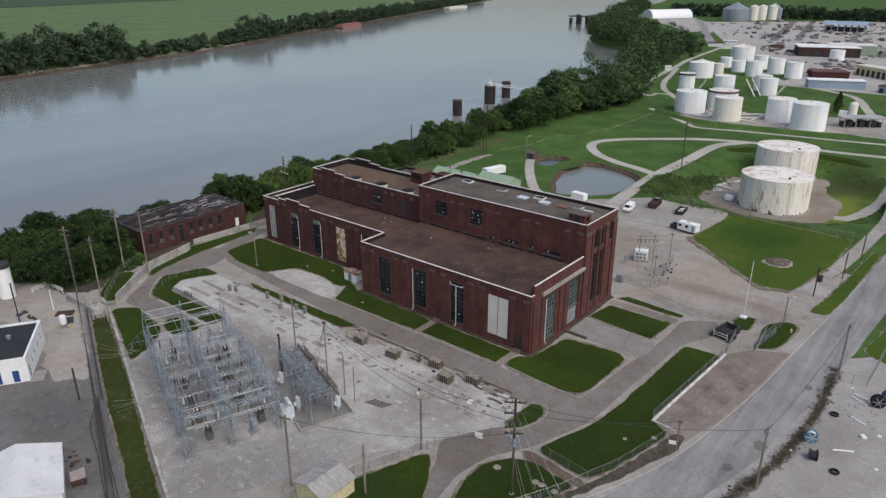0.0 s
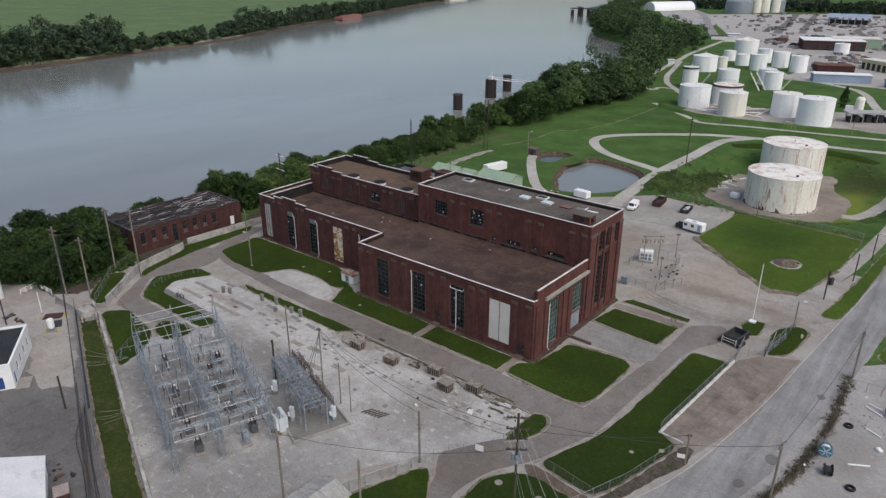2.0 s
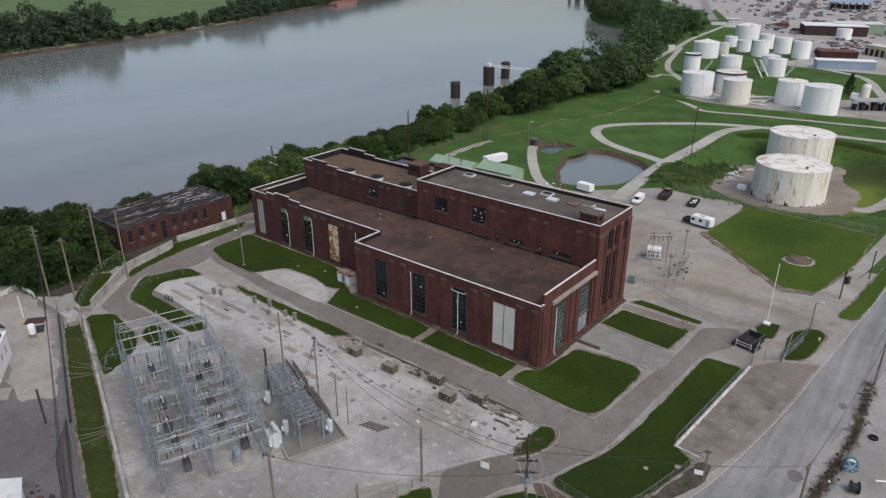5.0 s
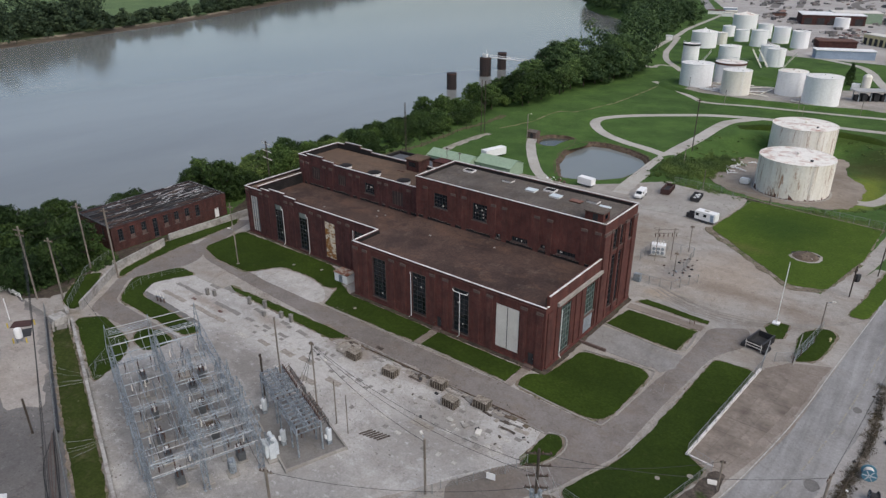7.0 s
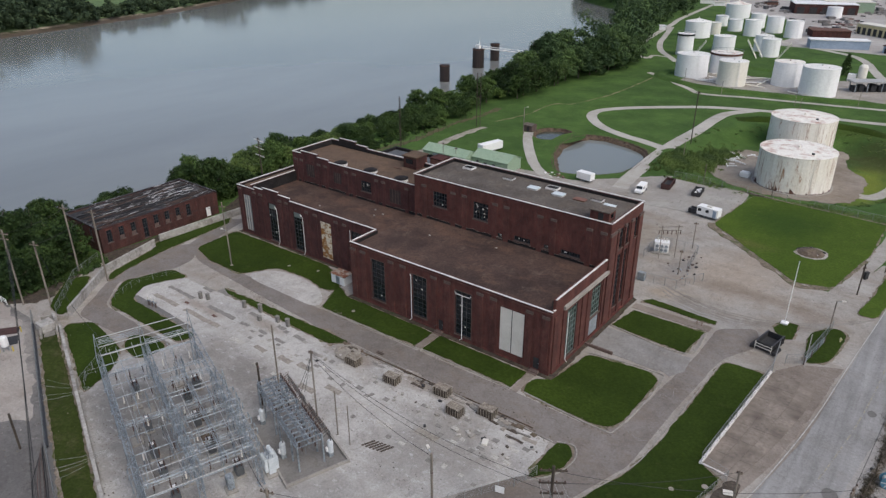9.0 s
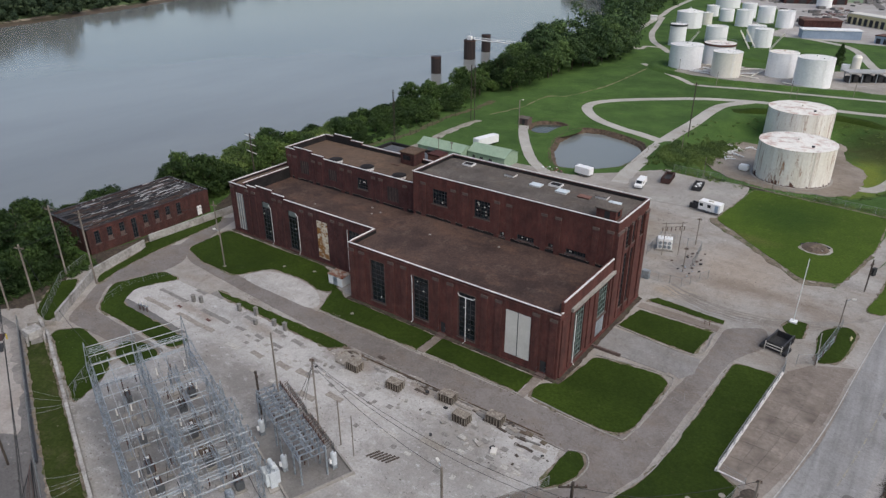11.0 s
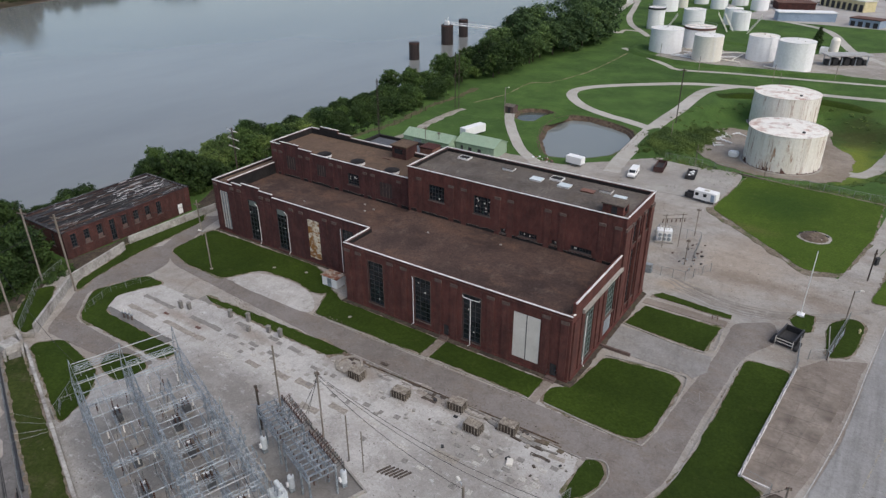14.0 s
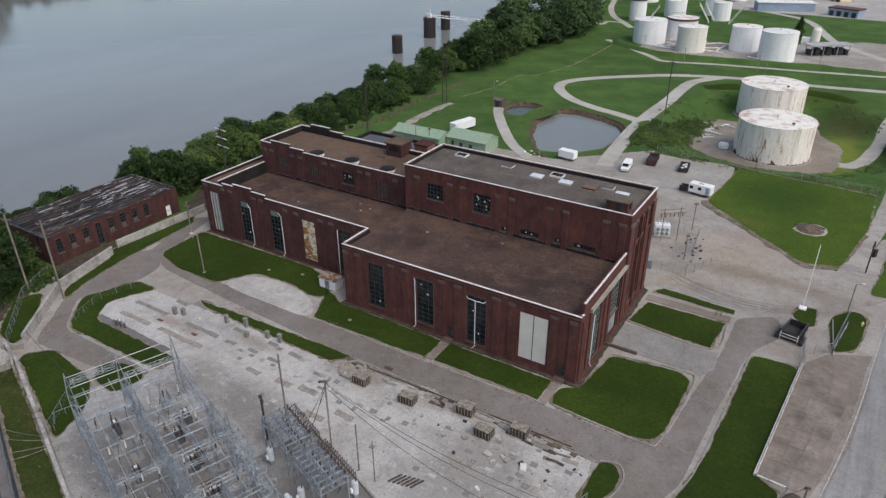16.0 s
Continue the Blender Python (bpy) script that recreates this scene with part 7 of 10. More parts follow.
for i, x in enumerate(XS):
    if i in (0, 1, 3, 5):
        part("girder", lattice_beam(SUB, (x, 0.3, 6.3 if i else 8.4), (x, 5.9, 6.3 if i else 8.4)), M_STEEL, sub)
    for z in (4.3, 6.2):
        part("tie", rods([(SUB @ Vector((x, 0.3, z)), SUB @ Vector((x, 5.9, z)))], 0.07, 5), M_STEEL, sub)
    if i != 1:
        part("girder", lattice_beam(SUB, (x, 6.5, 6.3), (x, 12.9, 6.3), 0.6), M_STEEL, sub)
    if i in (3, 4):
        part("girder", lattice_beam(SUB, (x, 6.5, 4.3), (x, 12.9, 4.3), 0.4), M_STEEL, sub)
    else:
        part("tie", rods([(SUB @ Vector((x, 6.5, 4.3)), SUB @ Vector((x, 12.9, 4.3)))], 0.07, 5), M_STEEL, sub)
for x, z in ((-31.6, 8.8), (-30.6, 7.8), (-29.4, 7.0), (-1.6, 6.6), (-0.4, 5.9), (0.8, 5.2)):
    part("bus_tube", rods([(SUB @ Vector((x, 0.2, z)), SUB @ Vector((x, 13.0, z)))], 0.06, 6), M_BUS, sub, "pale aluminium bus tube")
for y, z in ((2.4, 7.0), (9.4, 5.4)):
    part("bus_tube", rods([(SUB @ Vector((-30.5, y, z)), SUB @ Vector((-0.5, y, z)))], 0.045, 6), M_STEEL, sub, "grey aluminium bus tube")


def switch_rack(x0, x1, y, z, seed):
    """Disconnect switches along a girder: short stands, insulator pairs and tilted blades."""
    r = random.Random(seed)
    steel = bmesh.new()
    n = 4
    for i in range(n):
        x = x0 + (x1 - x0) * (i + 0.5) / n
        for s in (-0.75, 0.75):
            add_insulator(steel, SUB, x, y + s, z, z + 0.8, 6)
            add_rod(steel, SUB @ Vector((x, y + s, z - 0.1)), SUB @ Vector((x, y, z - 0.1)), 0.035, 4)
        tilt = r.choice((0.0, 0.0, 0.9))
        add_rod(steel, SUB @ Vector((x, y - 0.75, z + 0.82)), SUB @ Vector((x, y + 0.75 - tilt * 0.6, z + 0.85 + tilt)), 0.035, 4)
        for s in (-0.75, 0.75):
            if r.random() < 0.7:
                d = r.uniform(0.2, 1.0)
                add_rod(steel, SUB @ Vector((x, y + s, z + 0.8)), SUB @ Vector((x + r.uniform(-0.3, 0.3), y + s * 1.5, z - d)), 0.022, 3)
    add_rod(steel, SUB @ Vector((x0, y, z - 0.08)), SUB @ Vector((x1, y, z - 0.08)), 0.045, 4)
    part("switch_rack", steel, r.choice((M_STEEL, M_PORCELAIN)), sub)


M_PORCELAIN = plain("grey_porcelain", (0.20, 0.225, 0.25), 0.35)
for j, y in enumerate(YS):
    for i, (a, b) in enumerate(zip(XS, XS[1:])):
        if (j == 0 and i < 4) or (j > 0 and i < 2):
            continue
        switch_rack(a + 0.5, b - 0.5, y, 4.75 if j != 1 else 3.6, 90 + 7 * i + j)
        if i > 2 and j > 0:
            switch_rack(a + 0.5, b - 0.5, y, 6.75, 50 + 7 * i + j)
        for u in (0.0, 0.5):
            part("brace", rods([(SUB @ Vector((a + (b - a) * u, y, 2.6 + 1.7 * (u > 0))), SUB @ Vector((a + (b - a) * (u + 0.5), y, 4.2 - 1.6 * (u > 0))))], 0.045, 4), M_STEEL, sub)
        part("post", rods([(SUB @ Vector(((a + b) / 2, y, 0.1)), SUB @ Vector(((a + b) / 2, y, 6.3)))], 0.05, 4), M_STEEL, sub)
# secondary girders, posts and bus work between the main rows
for a, b in zip(XS[1:], XS[2:]):
    part("girder", lattice_beam(SUB, (a + 0.2, 9.7, 5.5), (b - 0.2, 9.7, 5.5), 0.34, 0.034), M_STEEL, sub)
for a, b in zip(XS, XS[1:]):
    xm = (a + b) / 2
    part("tie", rods([(SUB @ Vector((xm, 6.4, 5.9)), SUB @ Vector((xm, 13.0, 5.9)))], 0.07, 5), M_STEEL, sub)
    part("post", rods([(SUB @ Vector((xm, 9.7, 0.1)), SUB @ Vector((xm, 9.7, 5.9)))], 0.05, 4), M_STEEL, sub)
for y, z in ((1.5, 6.9), (4.6, 6.9), (7.8, 6.7), (11.2, 6.7)):
    part("bus_tube", rods([(SUB @ Vector((-31, y, z)), SUB @ Vector((0, y, z)))], 0.03, 4), M_BUS, sub, "thin pale bus wire")
rngd = random.Random(77)
for i in range(46):
    x, y = rngd.uniform(-29, -1), rngd.choice((2.0, 3.2, 4.6, 8.2, 9.4, 10.8, 12.0)) + rngd.uniform(-0.4, 0.4)
    pts = [SUB @ v for v in sag((x, y, rngd.uniform(4.5, 6.6)), (x + rngd.uniform(-1.2, 1.2), y + rngd.uniform(-0.8, 0.8), rngd.uniform(1.6, 3.0)), 0.35, 6)]
    part("jumper_cable", pipe(pts, 0.025, 4), rngd.choice((M_WIRE, M_STEEL)), sub)
rng = random.Random(8)
for i, x in enumerate(XS[1:]):
    for y in (1.3, 3.1, 4.9, 7.7, 9.6, 11.5):
        bm = bmesh.new()
        add_insulator(bm, SUB, x - 0.4, y, 5.95, 4.8)
        part("insulator", bm, rng.choice((M_INSUL, M_PANEL)), sub)
        if rng.random() < 0.7:
            pts = [SUB @ v for v in sag((x - 0.4, y, 4.8), (x - rng.uniform(1.8, 3.0), y + rng.uniform(-0.4, 0.4), 2.4), 0.5, 6)]
            part("jumper_cable", pipe(pts, 0.03, 4), M_WIRE, sub)


M_BREAKER = plain("grey_breaker_paint", (0.11, 0.118, 0.125), 0.5, 0.2)


def breaker(x, y, kind):
    """A switch or oil breaker on a low stand with its bushings."""
    t = thing("circuit_breaker", ("grey circuit breaker with brown bushings on a concrete base", "grey disconnect switch with insulators on a stand", "pale grey-green control cabinet on a base")[kind], "circuit breaker", SUB @ Vector((x, y, 0)), -19.9, group="substation equipment")
    part("base", bevelled(-0.9, 0.9, -0.7, 0.7, 0, 0.25, 0.03), M_CONC, t)
    if kind == 0:
        part("tank", bevelled(-0.75, 0.75, -0.5, 0.5, 0.25, 1.6, 0.1), M_BREAKER, t)
        part("cabinet", bevelled(-1.15, -0.75, -0.4, 0.4, 0.3, 1.7, 0.04), M_WHITE, t)
        for u in (-0.5, 0, 0.5):
            for v in (-0.28, 0.28):
                bm = bmesh.new()
                add_insulator(bm, Matrix.Identity(4), u, v, 1.6, 2.4)
                part("bushing", bm, M_INSUL, t)
    elif kind == 1:
        for u in (-0.6, 0.6):
            part("leg", box(u - 0.05, u + 0.05, -0.05, 0.05, 0.25, 2.2), M_STEEL, t)
        part("crossbar", box(-0.9, 0.9, -0.08, 0.08, 2.2, 2.35), M_STEEL, t)
        for u in (-0.75, 0, 0.75):
            bm = bmesh.new()
            add_insulator(bm, Matrix.Identity(4), u, 0, 2.35, 3.2)
            part("insulator", bm, M_PORCELAIN, t)
    else:
        part("cabinet", bevelled(-0.6, 0.6, -0.4, 0.4, 0.5, 2.2, 0.04), M_STEEL, t)
        part("door", box(-0.5, 0.5, -0.44, -0.4, 0.6, 2.1), M_STEEL, t)
        for u in (-0.5, 0.5):
            part("leg", box(u - 0.04, u + 0.04, -0.04, 0.04, 0.25, 0.5), M_STEEL, t)
    return t


for x, y, k in ((-24.5, 3.0, 1), (-21.5, 9.6, 0), (-18.0, 3.4, 0), (-15.6, 9.4, 0), (-12.0, 3.0, 0), (-9.0, 9.6, 0), (-7.6, 3.2, 0), (-4.6, 9.8, 1), (-2.6, 3.6, 0), (-26.8, 9.4, 1), (-22.2, 4.4, 1), (-0.9, 9.7, 2), (-14.2, 11.6, 1), (-6.0, 11.8, 1), (-28.3, 10.8, 1), (-10.6, 5.0, 1), (-28.0, 3.6, 0), (-25.6, 6.6, 1), (-19.6, 6.4, 1), (-16.4, 1.6, 1), (-13.4, 6.8, 1), (-5.2, 5.4, 1), (-3.0, 11.4, 0), (-1.2, 6.6, 1), (-24.4, 11.6, 0), (-8.6, 1.4, 1), (-18.6, 12.2, 1)):
    breaker(x, y, k)
for x, y, w, d in ((-17.6, 10.4, 3.4, 1.6), (-11.6, 10.0, 3.0, 2.0)):
    solid("equipment_pit", box(x - w / 2, x + w / 2, y - d / 2, y + d / 2, 0.0, 0.06, SUB), M_DIRT, "olive stained oil pit in the substation floor", "pit", "oil pits")
tr = thing("transformer", "pale grey power transformer with radiator fins", "transformer", SUB @ Vector((-1.4, 15.0, 0)), -19.9)
M_PALEGREY = surf("pale_blue_grey_paint", (0.50, 0.54, 0.57), (0.62, 0.66, 0.68), 0.6, 0.5, 4.0, 0.1, stain=(0.36, 0.37, 0.37), stain_scale=0.8, bumpy=0.05)
part("tank", bevelled(-0.9, 0.9, -0.45, 0.45, 0.2, 2.6, 0.06), M_PALEGREY, tr)
part("base", box(-1.4, 1.4, -0.8, 0.8, 0.0, 0.2), M_CONC, tr)
for i in range(6):
    for v in (-0.9, 0.45):
        part("radiator", bevelled(-1.05 + i * 0.32, -0.93 + i * 0.32, v, v + 0.45, 0.5, 2.5, 0.03), M_PALEGREY, tr)
part("conservator", moved(lathe((0, 0), [(0.1, -0.8), (0.3, -0.75), (0.3, 0.75), (0.1, 0.8)], 12), pose(0, 0.2, 3.3, 0, 90)), M_PALEGREY, tr)
for u in (-0.8, 0, 0.8):
    part("conservator_leg", box(u - 0.04, u + 0.04, 0.15, 0.25, 2.7, 3.1), M_STEEL, tr)
    bm = bmesh.new()
    add_insulator(bm, Matrix.Identity(4), u, -0.3, 2.7, 3.7)
    part("bushing", bm, M_PORCELAIN, tr)

# the lower frames beside it
def switch_low(frame_thing, x0, x1, seed):
    """Rows of small switches and fuses crowding a low frame."""
    r = random.Random(seed + 4)
    for y in (18.0, 19.1, 20.3, 21.4):
        steel = bmesh.new()
        for i in range(9):
            x = x0 + (x1 - x0) * (i + 0.5) / 9
            add_insulator(steel, SUB, x, y, 4.75, 5.35, 6)
            add_rod(steel, SUB @ Vector((x, y, 5.35)), SUB @ Vector((x + r.uniform(-0.3, 0.3), y + r.choice((-0.8, 0.8)), 5.35 + r.uniform(-0.5, 0.7))), 0.03, 4)
            if r.random() < 0.6:
                add_rod(steel, SUB @ Vector((x, y, 4.6)), SUB @ Vector((x + r.uniform(-0.2, 0.2), y + r.uniform(-0.5, 0.5), 2.2)), 0.02, 3)
        add_rod(steel, SUB @ Vector((x0, y, 4.75)), SUB @ Vector((x1, y, 4.75)), 0.06, 4)
        part("switch_rack", steel, M_INSUL if y > 20.5 else M_PORCELAIN, frame_thing)


for k, (x0, x1) in enumerate(((-14.0, -7.6), (-6.0, 0.8))):
    lf = thing("switch_frame", "low grey steel switch frame with bus bars", "switch frame", group="switch frames")
    xs = [x0 + (x1 - x0) * i / 3 for i in range(4)]
    for x in (x0, xs[2] if k else xs[1], x1):
        for y in (18.0, 21.4):
            part("post", box(x - 0.1, x + 0.1, y - 0.1, y + 0.1, 0, 4.6, SUB), M_STEEL, lf)
    for z in (4.5, 3.6):
        for y in (18.0, 19.7, 21.4):
            part("beam", box(x0, x1, y - 0.08, y + 0.08, z, z + 0.16, SUB), M_STEEL, lf)
        for i in range(8):
            x = x0 + (x1 - x0) * i / 7
            part("crossbeam", box(x - 0.06, x + 0.06, 18.0, 21.4, z + 0.17, z + 0.28, SUB), M_STEEL, lf)
    for i in range(8):
        x = x0 + (x1 - x0) * (i + 0.3) / 7.6
        for y in (18.7, 20.5):
            bm = bmesh.new()
            add_insulator(bm, SUB, x, y, 3.55, 2.9)
            part("insulator", bm, M_INSUL, lf)
    for i in range(15):
        x = x0 + (x1 - x0) * i / 14
        part("fuse_bracket", rods([(SUB @ Vector((x, 21.4, 4.0)), SUB @ Vector((x, 22.5, 4.5))), (SUB @ Vector((x, 22.5, 4.6)), SUB @ Vector((x, 22.5, 3.2)))], 0.06, 4), M_DARKSTEEL if i % 3 else M_INSUL, lf)
    switch_low(lf, x0, x1, k)
    for x, y in ((x0 + 3.2, 17.2), (x1 - 0.6, 22.6))[: 2 if k else 1]:
        r = thing("voltage_regulator", "white upright voltage regulator can on a stand", "regulator", SUB @ Vector((x, y, 0)), -19.9, group="regulators")
        part("stand", box(-0.3, 0.3, -0.3, 0.3, 0, 0.7), M_STEEL, r)
        part("can", lathe((0, 0), [(0.4, 0.7), (0.4, 2.4), (0.28, 2.55)], 16), M_PALEGREY, r)
        part("control_box", bevelled(-0.2, 0.2, -0.62, -0.38, 1.0, 1.6, 0.03), M_WHITE, r)
        part("bushing", lathe((0.1, 0.1), [(0.07, 2.4), (0.07, 2.85)], 8), M_INSUL, r)
for a, b in (((-13.2, 24.1), (2.5, 24.1)), ((2.5, 24.1), (2.5, 15.6)), ((2.5, 15.6), (-9.0, 15.6))):
    a, b = Vector(a), Vector(b)
    d = (b - a).normalized() * 0.12
    n = Vector((-d.y, d.x))
    lo, hi = Vector((min(a.x, b.x) - 0.12, min(a.y, b.y) - 0.12)), Vector((max(a.x, b.x) + 0.12, max(a.y, b.y) + 0.12))
    solid("trim_kerb_wall", box(lo.x - 0.1 * (d.x != 0), hi.x + 0.1 * (d.x != 0), lo.y + 0.245 * (d.y != 0), hi.y - 0.245 * (d.y != 0), 0, 0.42, SUB), M_CONC, "low concrete kerb wall of the substation", "kerb", kind="structure")
solid("ground_substation_slab", box(-13.0, 2.4, 15.7, 24.0, 0, 0.03, SUB), M_SLABGREY, "grey gravel bed of the switch frames", "gravel bed", kind="structure")

# ---- concrete walls and kerbs ----
def wall_run(name, pts, h, t, mat, label, panel=3.0, z0=0.0):
    """A free-standing wall of precast panels with posts and a cap."""
    w = thing(name, label, "wall", kind="structure")
    for a, b in zip(pts, pts[1:]):
        a, b = Vector((*a, 0)), Vector((*b, 0))
        ang = math.degrees(math.atan2(b.y - a.y, b.x - a.x))
        n = max(1, round((b - a).length / panel))
        L = (b - a).length / n
        for i in range(n):
            p = a.lerp(b, i / n)
            m = pose(p.x, p.y, z0, 0, 0, ang)
            part("panel", box(0.06, L - 0.06, -t / 2, t / 2, 0, h, m), mat, w)
            part("cap", box(0.0, L, -t / 2 - 0.05, t / 2 + 0.05, h, h + 0.1, m), mat, w)
            part("post", box(-0.12, 0.12, -t / 2 - 0.06, t / 2 + 0.06, 0, h, m), mat, w)
    return w


M_WALL = surf("pale_weathered_wall", (0.33, 0.318, 0.295), (0.43, 0.412, 0.385), 0.3, 0.9, 2.0, 0.2, stain=(0.19, 0.172, 0.155), stain_scale=0.35, stain_at=(0.48, 0.68))
wall_run("wall_yard", [(-77.6, -36.2), (-88.4, -23.6), (-92.2, -10.4)], 1.7, 0.35, M_WALL, "pale stained concrete wall round the drive")
wall_run("wall_yard_north", [(-93.8, -8.2), (-92.8, 13.0)], 1.6, 0.35, M_WALL, "pale stained concrete wall before the workshop")
wall_run("wall_west", [(-74.8, -39.3), (-15.2, -60.9), (6, -68.6)], 0.9, 0.35, M_WALL, "long low concrete wall of the substation yard", 4.0)
wall_run("wall_west_end", [(-75.0, -39.6), (-78.6, -38.6)], 1.6, 0.35, M_WALL, "short concrete wall end")
bulk = solid("concrete_block", bevelled(-77.4, -74.8, -42.2, -39.8, 0, 1.5, 0.06), M_WALL, "square concrete box at the wall's end", "concrete block")


def kerb(pts, w=0.18, h=0.2, mat=None, closed=False):
    """A kerb along a line."""
    p = smooth_outline(pts, 1.0, 1) if closed else spline([(x, y, 0) for x, y in pts], 4)
    if closed:
        p = p + p[:1]
    bm = bmesh.new()
    prev = None
    for i, v in enumerate(p):
        d = (p[min(i + 1, len(p) - 1)] - p[max(i - 1, 0)])
        d.normalize()
        s = Vector((-d.y, d.x, 0)) * w / 2
        row = [bm.verts.new(q) for q in (v - s, v - s + Vector((0, 0, h)), v + s + Vector((0, 0, h)), v + s)]
        if prev:
            for k in range(3):
                bm.faces.new((prev[k], prev[k + 1], row[k + 1], row[k]))
        prev = row
    bmesh.ops.recalc_face_normals(bm, faces=bm.faces[:])
    return solid("trim_kerb", bm, mat or M_KERB, "worn pale concrete kerb of the lawn", "kerb", kind="structure")


kerb([(-0.7, -5.9), (11.6, -6.6), (13.9, -4.6), (14.6, 9.2), (12.2, 11.0), (2.2, 9.6)])
kerb([(8.4, -12.5), (10.8, -11.9), (12.0, -14.3), (11.2, -18.2), (8.8, -21.3)])
kerb([(20.3, 20.8), (19.2, -4), (18.3, -11.5), (14.5, -22.2)], 0.15, 0.17)
kerb([(-19.9, -6.2), (-2.2, -6.4)], 0.15, 0.17)
kerb([(-43.8, -6.9), (-21.2, -6.6)], 0.15, 0.17)
kerb([(1.2, 19.7), (14.8, 18.8), (15.5, 27.3)], 0.2, 0.25)
kerb([(-31, -12.0), (8.0, -12.9)], 0.18, 0.18)
kerb([(31.1, 26.4), (30.0, 37.8)], 0.15, 0.17)
solid("ramp_wall", box(0.5, 5.4, 11.3, 11.6, 0, 0.55), M_STONE, "dark concrete ramp wall beside the door", "ramp wall")
solid("trim_ramp", box(0.35, 13.0, 11.6, 18.8, 0, 0.1), M_RAMP, "grey concrete ramp to the tall door", "ramp", kind="structure")
solid("pavement_walk", box(1.6, 15.6, 27.9, 29.8, 0, 0.12), M_APRON, "pale concrete walk beside the lawn", "walk", kind="structure")
solid("pavement_path_steps", box(-21.8, -20.6, -6.2, -1.3, 0, 0.15), M_APRON, "short concrete path through the lawn", "path", kind="structure")
solid("pavement_path_door", box(-2.85, -1.7, -6.6, -1.3, 0, 0.15), M_APRON, "short concrete path to the corner door", "path", kind="structure")
park = thing("pavement_parking", "brown-grey concrete parking strip of square slabs", "parking strip", kind="structure")
M_SLAB = surf("parking_slab", (0.165, 0.138, 0.116), (0.25, 0.215, 0.182), 0.22, 0.95, 2.0, 0.18, stain=(0.115, 0.094, 0.078), stain_scale=0.25, stain_at=(0.48, 0.7), per_object=0.06)
def edge_x(y, right):
    return along([(-5.0, 29.9), (4, 32.0), (16, 33.9), (22, 33.6)], y) if right else 25.5 + 0.074 * (y + 5)


for j in range(7):
    for i in range(3):
        ya, yb = -5.0 + 3.86 * j + 0.02, -5.0 + 3.86 * (j + 1) - 0.02
        bm = bmesh.new()
        q = []
        for y in (ya, yb):
            x0, x1 = edge_x(y, False), edge_x(y, True)
            q.append((x0 + (x1 - x0) * i / 3 + 0.02, x0 + (x1 - x0) * (i + 1) / 3 - 0.02))
        z = 0.115 + 0.005 * ((i * 3 + j * 5) % 4)
        lo = [bm.verts.new(v) for v in ((q[0][0], ya, 0), (q[0][1], ya, 0), (q[1][1], yb, 0), (q[1][0], yb, 0))]
        hi = [bm.verts.new((v.co.x, v.co.y, z)) for v in lo]
        bm.faces.new(hi)
        for k in range(4):
            bm.faces.new((lo[k], lo[(k + 1) % 4], hi[(k + 1) % 4], hi[k]))
        part("slab", bm, M_SLAB, park)
solid("trim_parking_kerb", moved(box(-0.15, 0.15, 0, 27.0, 0, 0.45), pose(25.25, -5.0, 0, 0, 0, -4.3)), M_COPING, "white-topped concrete kerb below the fence", "kerb", kind="structure")

# ---- fences ----
def fence(pts, h, label, post=3.0, mat=None, wires=5, r=0.035, name="fence", mesh=True):
    f = thing(name, label, "fence", group="wire fences")
    for a, b in zip(pts, pts[1:]):
        a, b = Vector((*a, 0)), Vector((*b, 0))
        n = max(1, round((b - a).length / post))
        for i in range(n + (b == Vector((*pts[-1], 0)))):
            p = a.lerp(b, i / n)
            part("post", rods([(p, p + Vector((0, 0, h)))], r * 1.3, 5), mat or M_FENCE, f)
        part("rail", rods([(a + Vector((0, 0, h)), b + Vector((0, 0, h)))], r, 4), mat or M_FENCE, f)
        bm = bmesh.new()
        for k in range(1, wires):
            add_rod(bm, a + Vector((0, 0, h * k / wires)), b + Vector((0, 0, h * k / wires)), 0.008, 3)
        if mesh:
            L = (b - a).length
            m = int(L / 0.4)
            for i in range(m):
                add_rod(bm, a.lerp(b, i / m), a.lerp(b, min(1, (i + 1.6) / m)) + Vector((0, 0, h)), 0.005, 3)
                add_rod(bm, a.lerp(b, min(1, (i + 1.6) / m)), a.lerp(b, i / m) + Vector((0, 0, h)), 0.005, 3)
        part("wire_mesh", bm, mat or M_FENCE, f)
    return f


fence([(25.35, -5.0), (27.4, 22.0)], 2.2, "galvanised chain-link fence on a concrete kerb")
fence([(25.35, -5.0), (28.9, -5.9), (28.2, -9.0), (26.0, -18.0), (24.0, -23.2), (14.6, -21.9)], 1.8, "galvanised chain-link fence round the lawn", r=0.026)
fence([(24.0, -23.2), (22.2, -27.8), (18.5, -35.0)], 1.8, "galvanised chain-link fence along the road")
fence([(-1.1, 39.2), (5.4, 39.8), (8.5, 46.0)], 1.9, "grey chain-link fence beside the transformer yard", 2.2)
fence([(-5.0, 49), (-5.2, 57.5), (3.5, 57.5), (4.5, 48.5)], 2.2, "grey chain-link fence round the transformer", 3.0)
fence([(-18.5, 103.2), (1.2, 102.9), (33.5, 100.7)], 1.9, "weedy chain-link fence below the old tanks", 3.2)
fence([(-76.8, -28.2), (-79.2, -21.8), (-76.5, -14.6)], 1.4, "thin pipe fence round the switchyard", 2.4, M_FENCE, 3, 0.022, mesh=False)
fence([(-55.0, -46.0), (-60.6, -38.6), (-61.5, -31.5)], 1.6, "thin wire fence behind the substation", 2.6, wires=4, mesh=False)
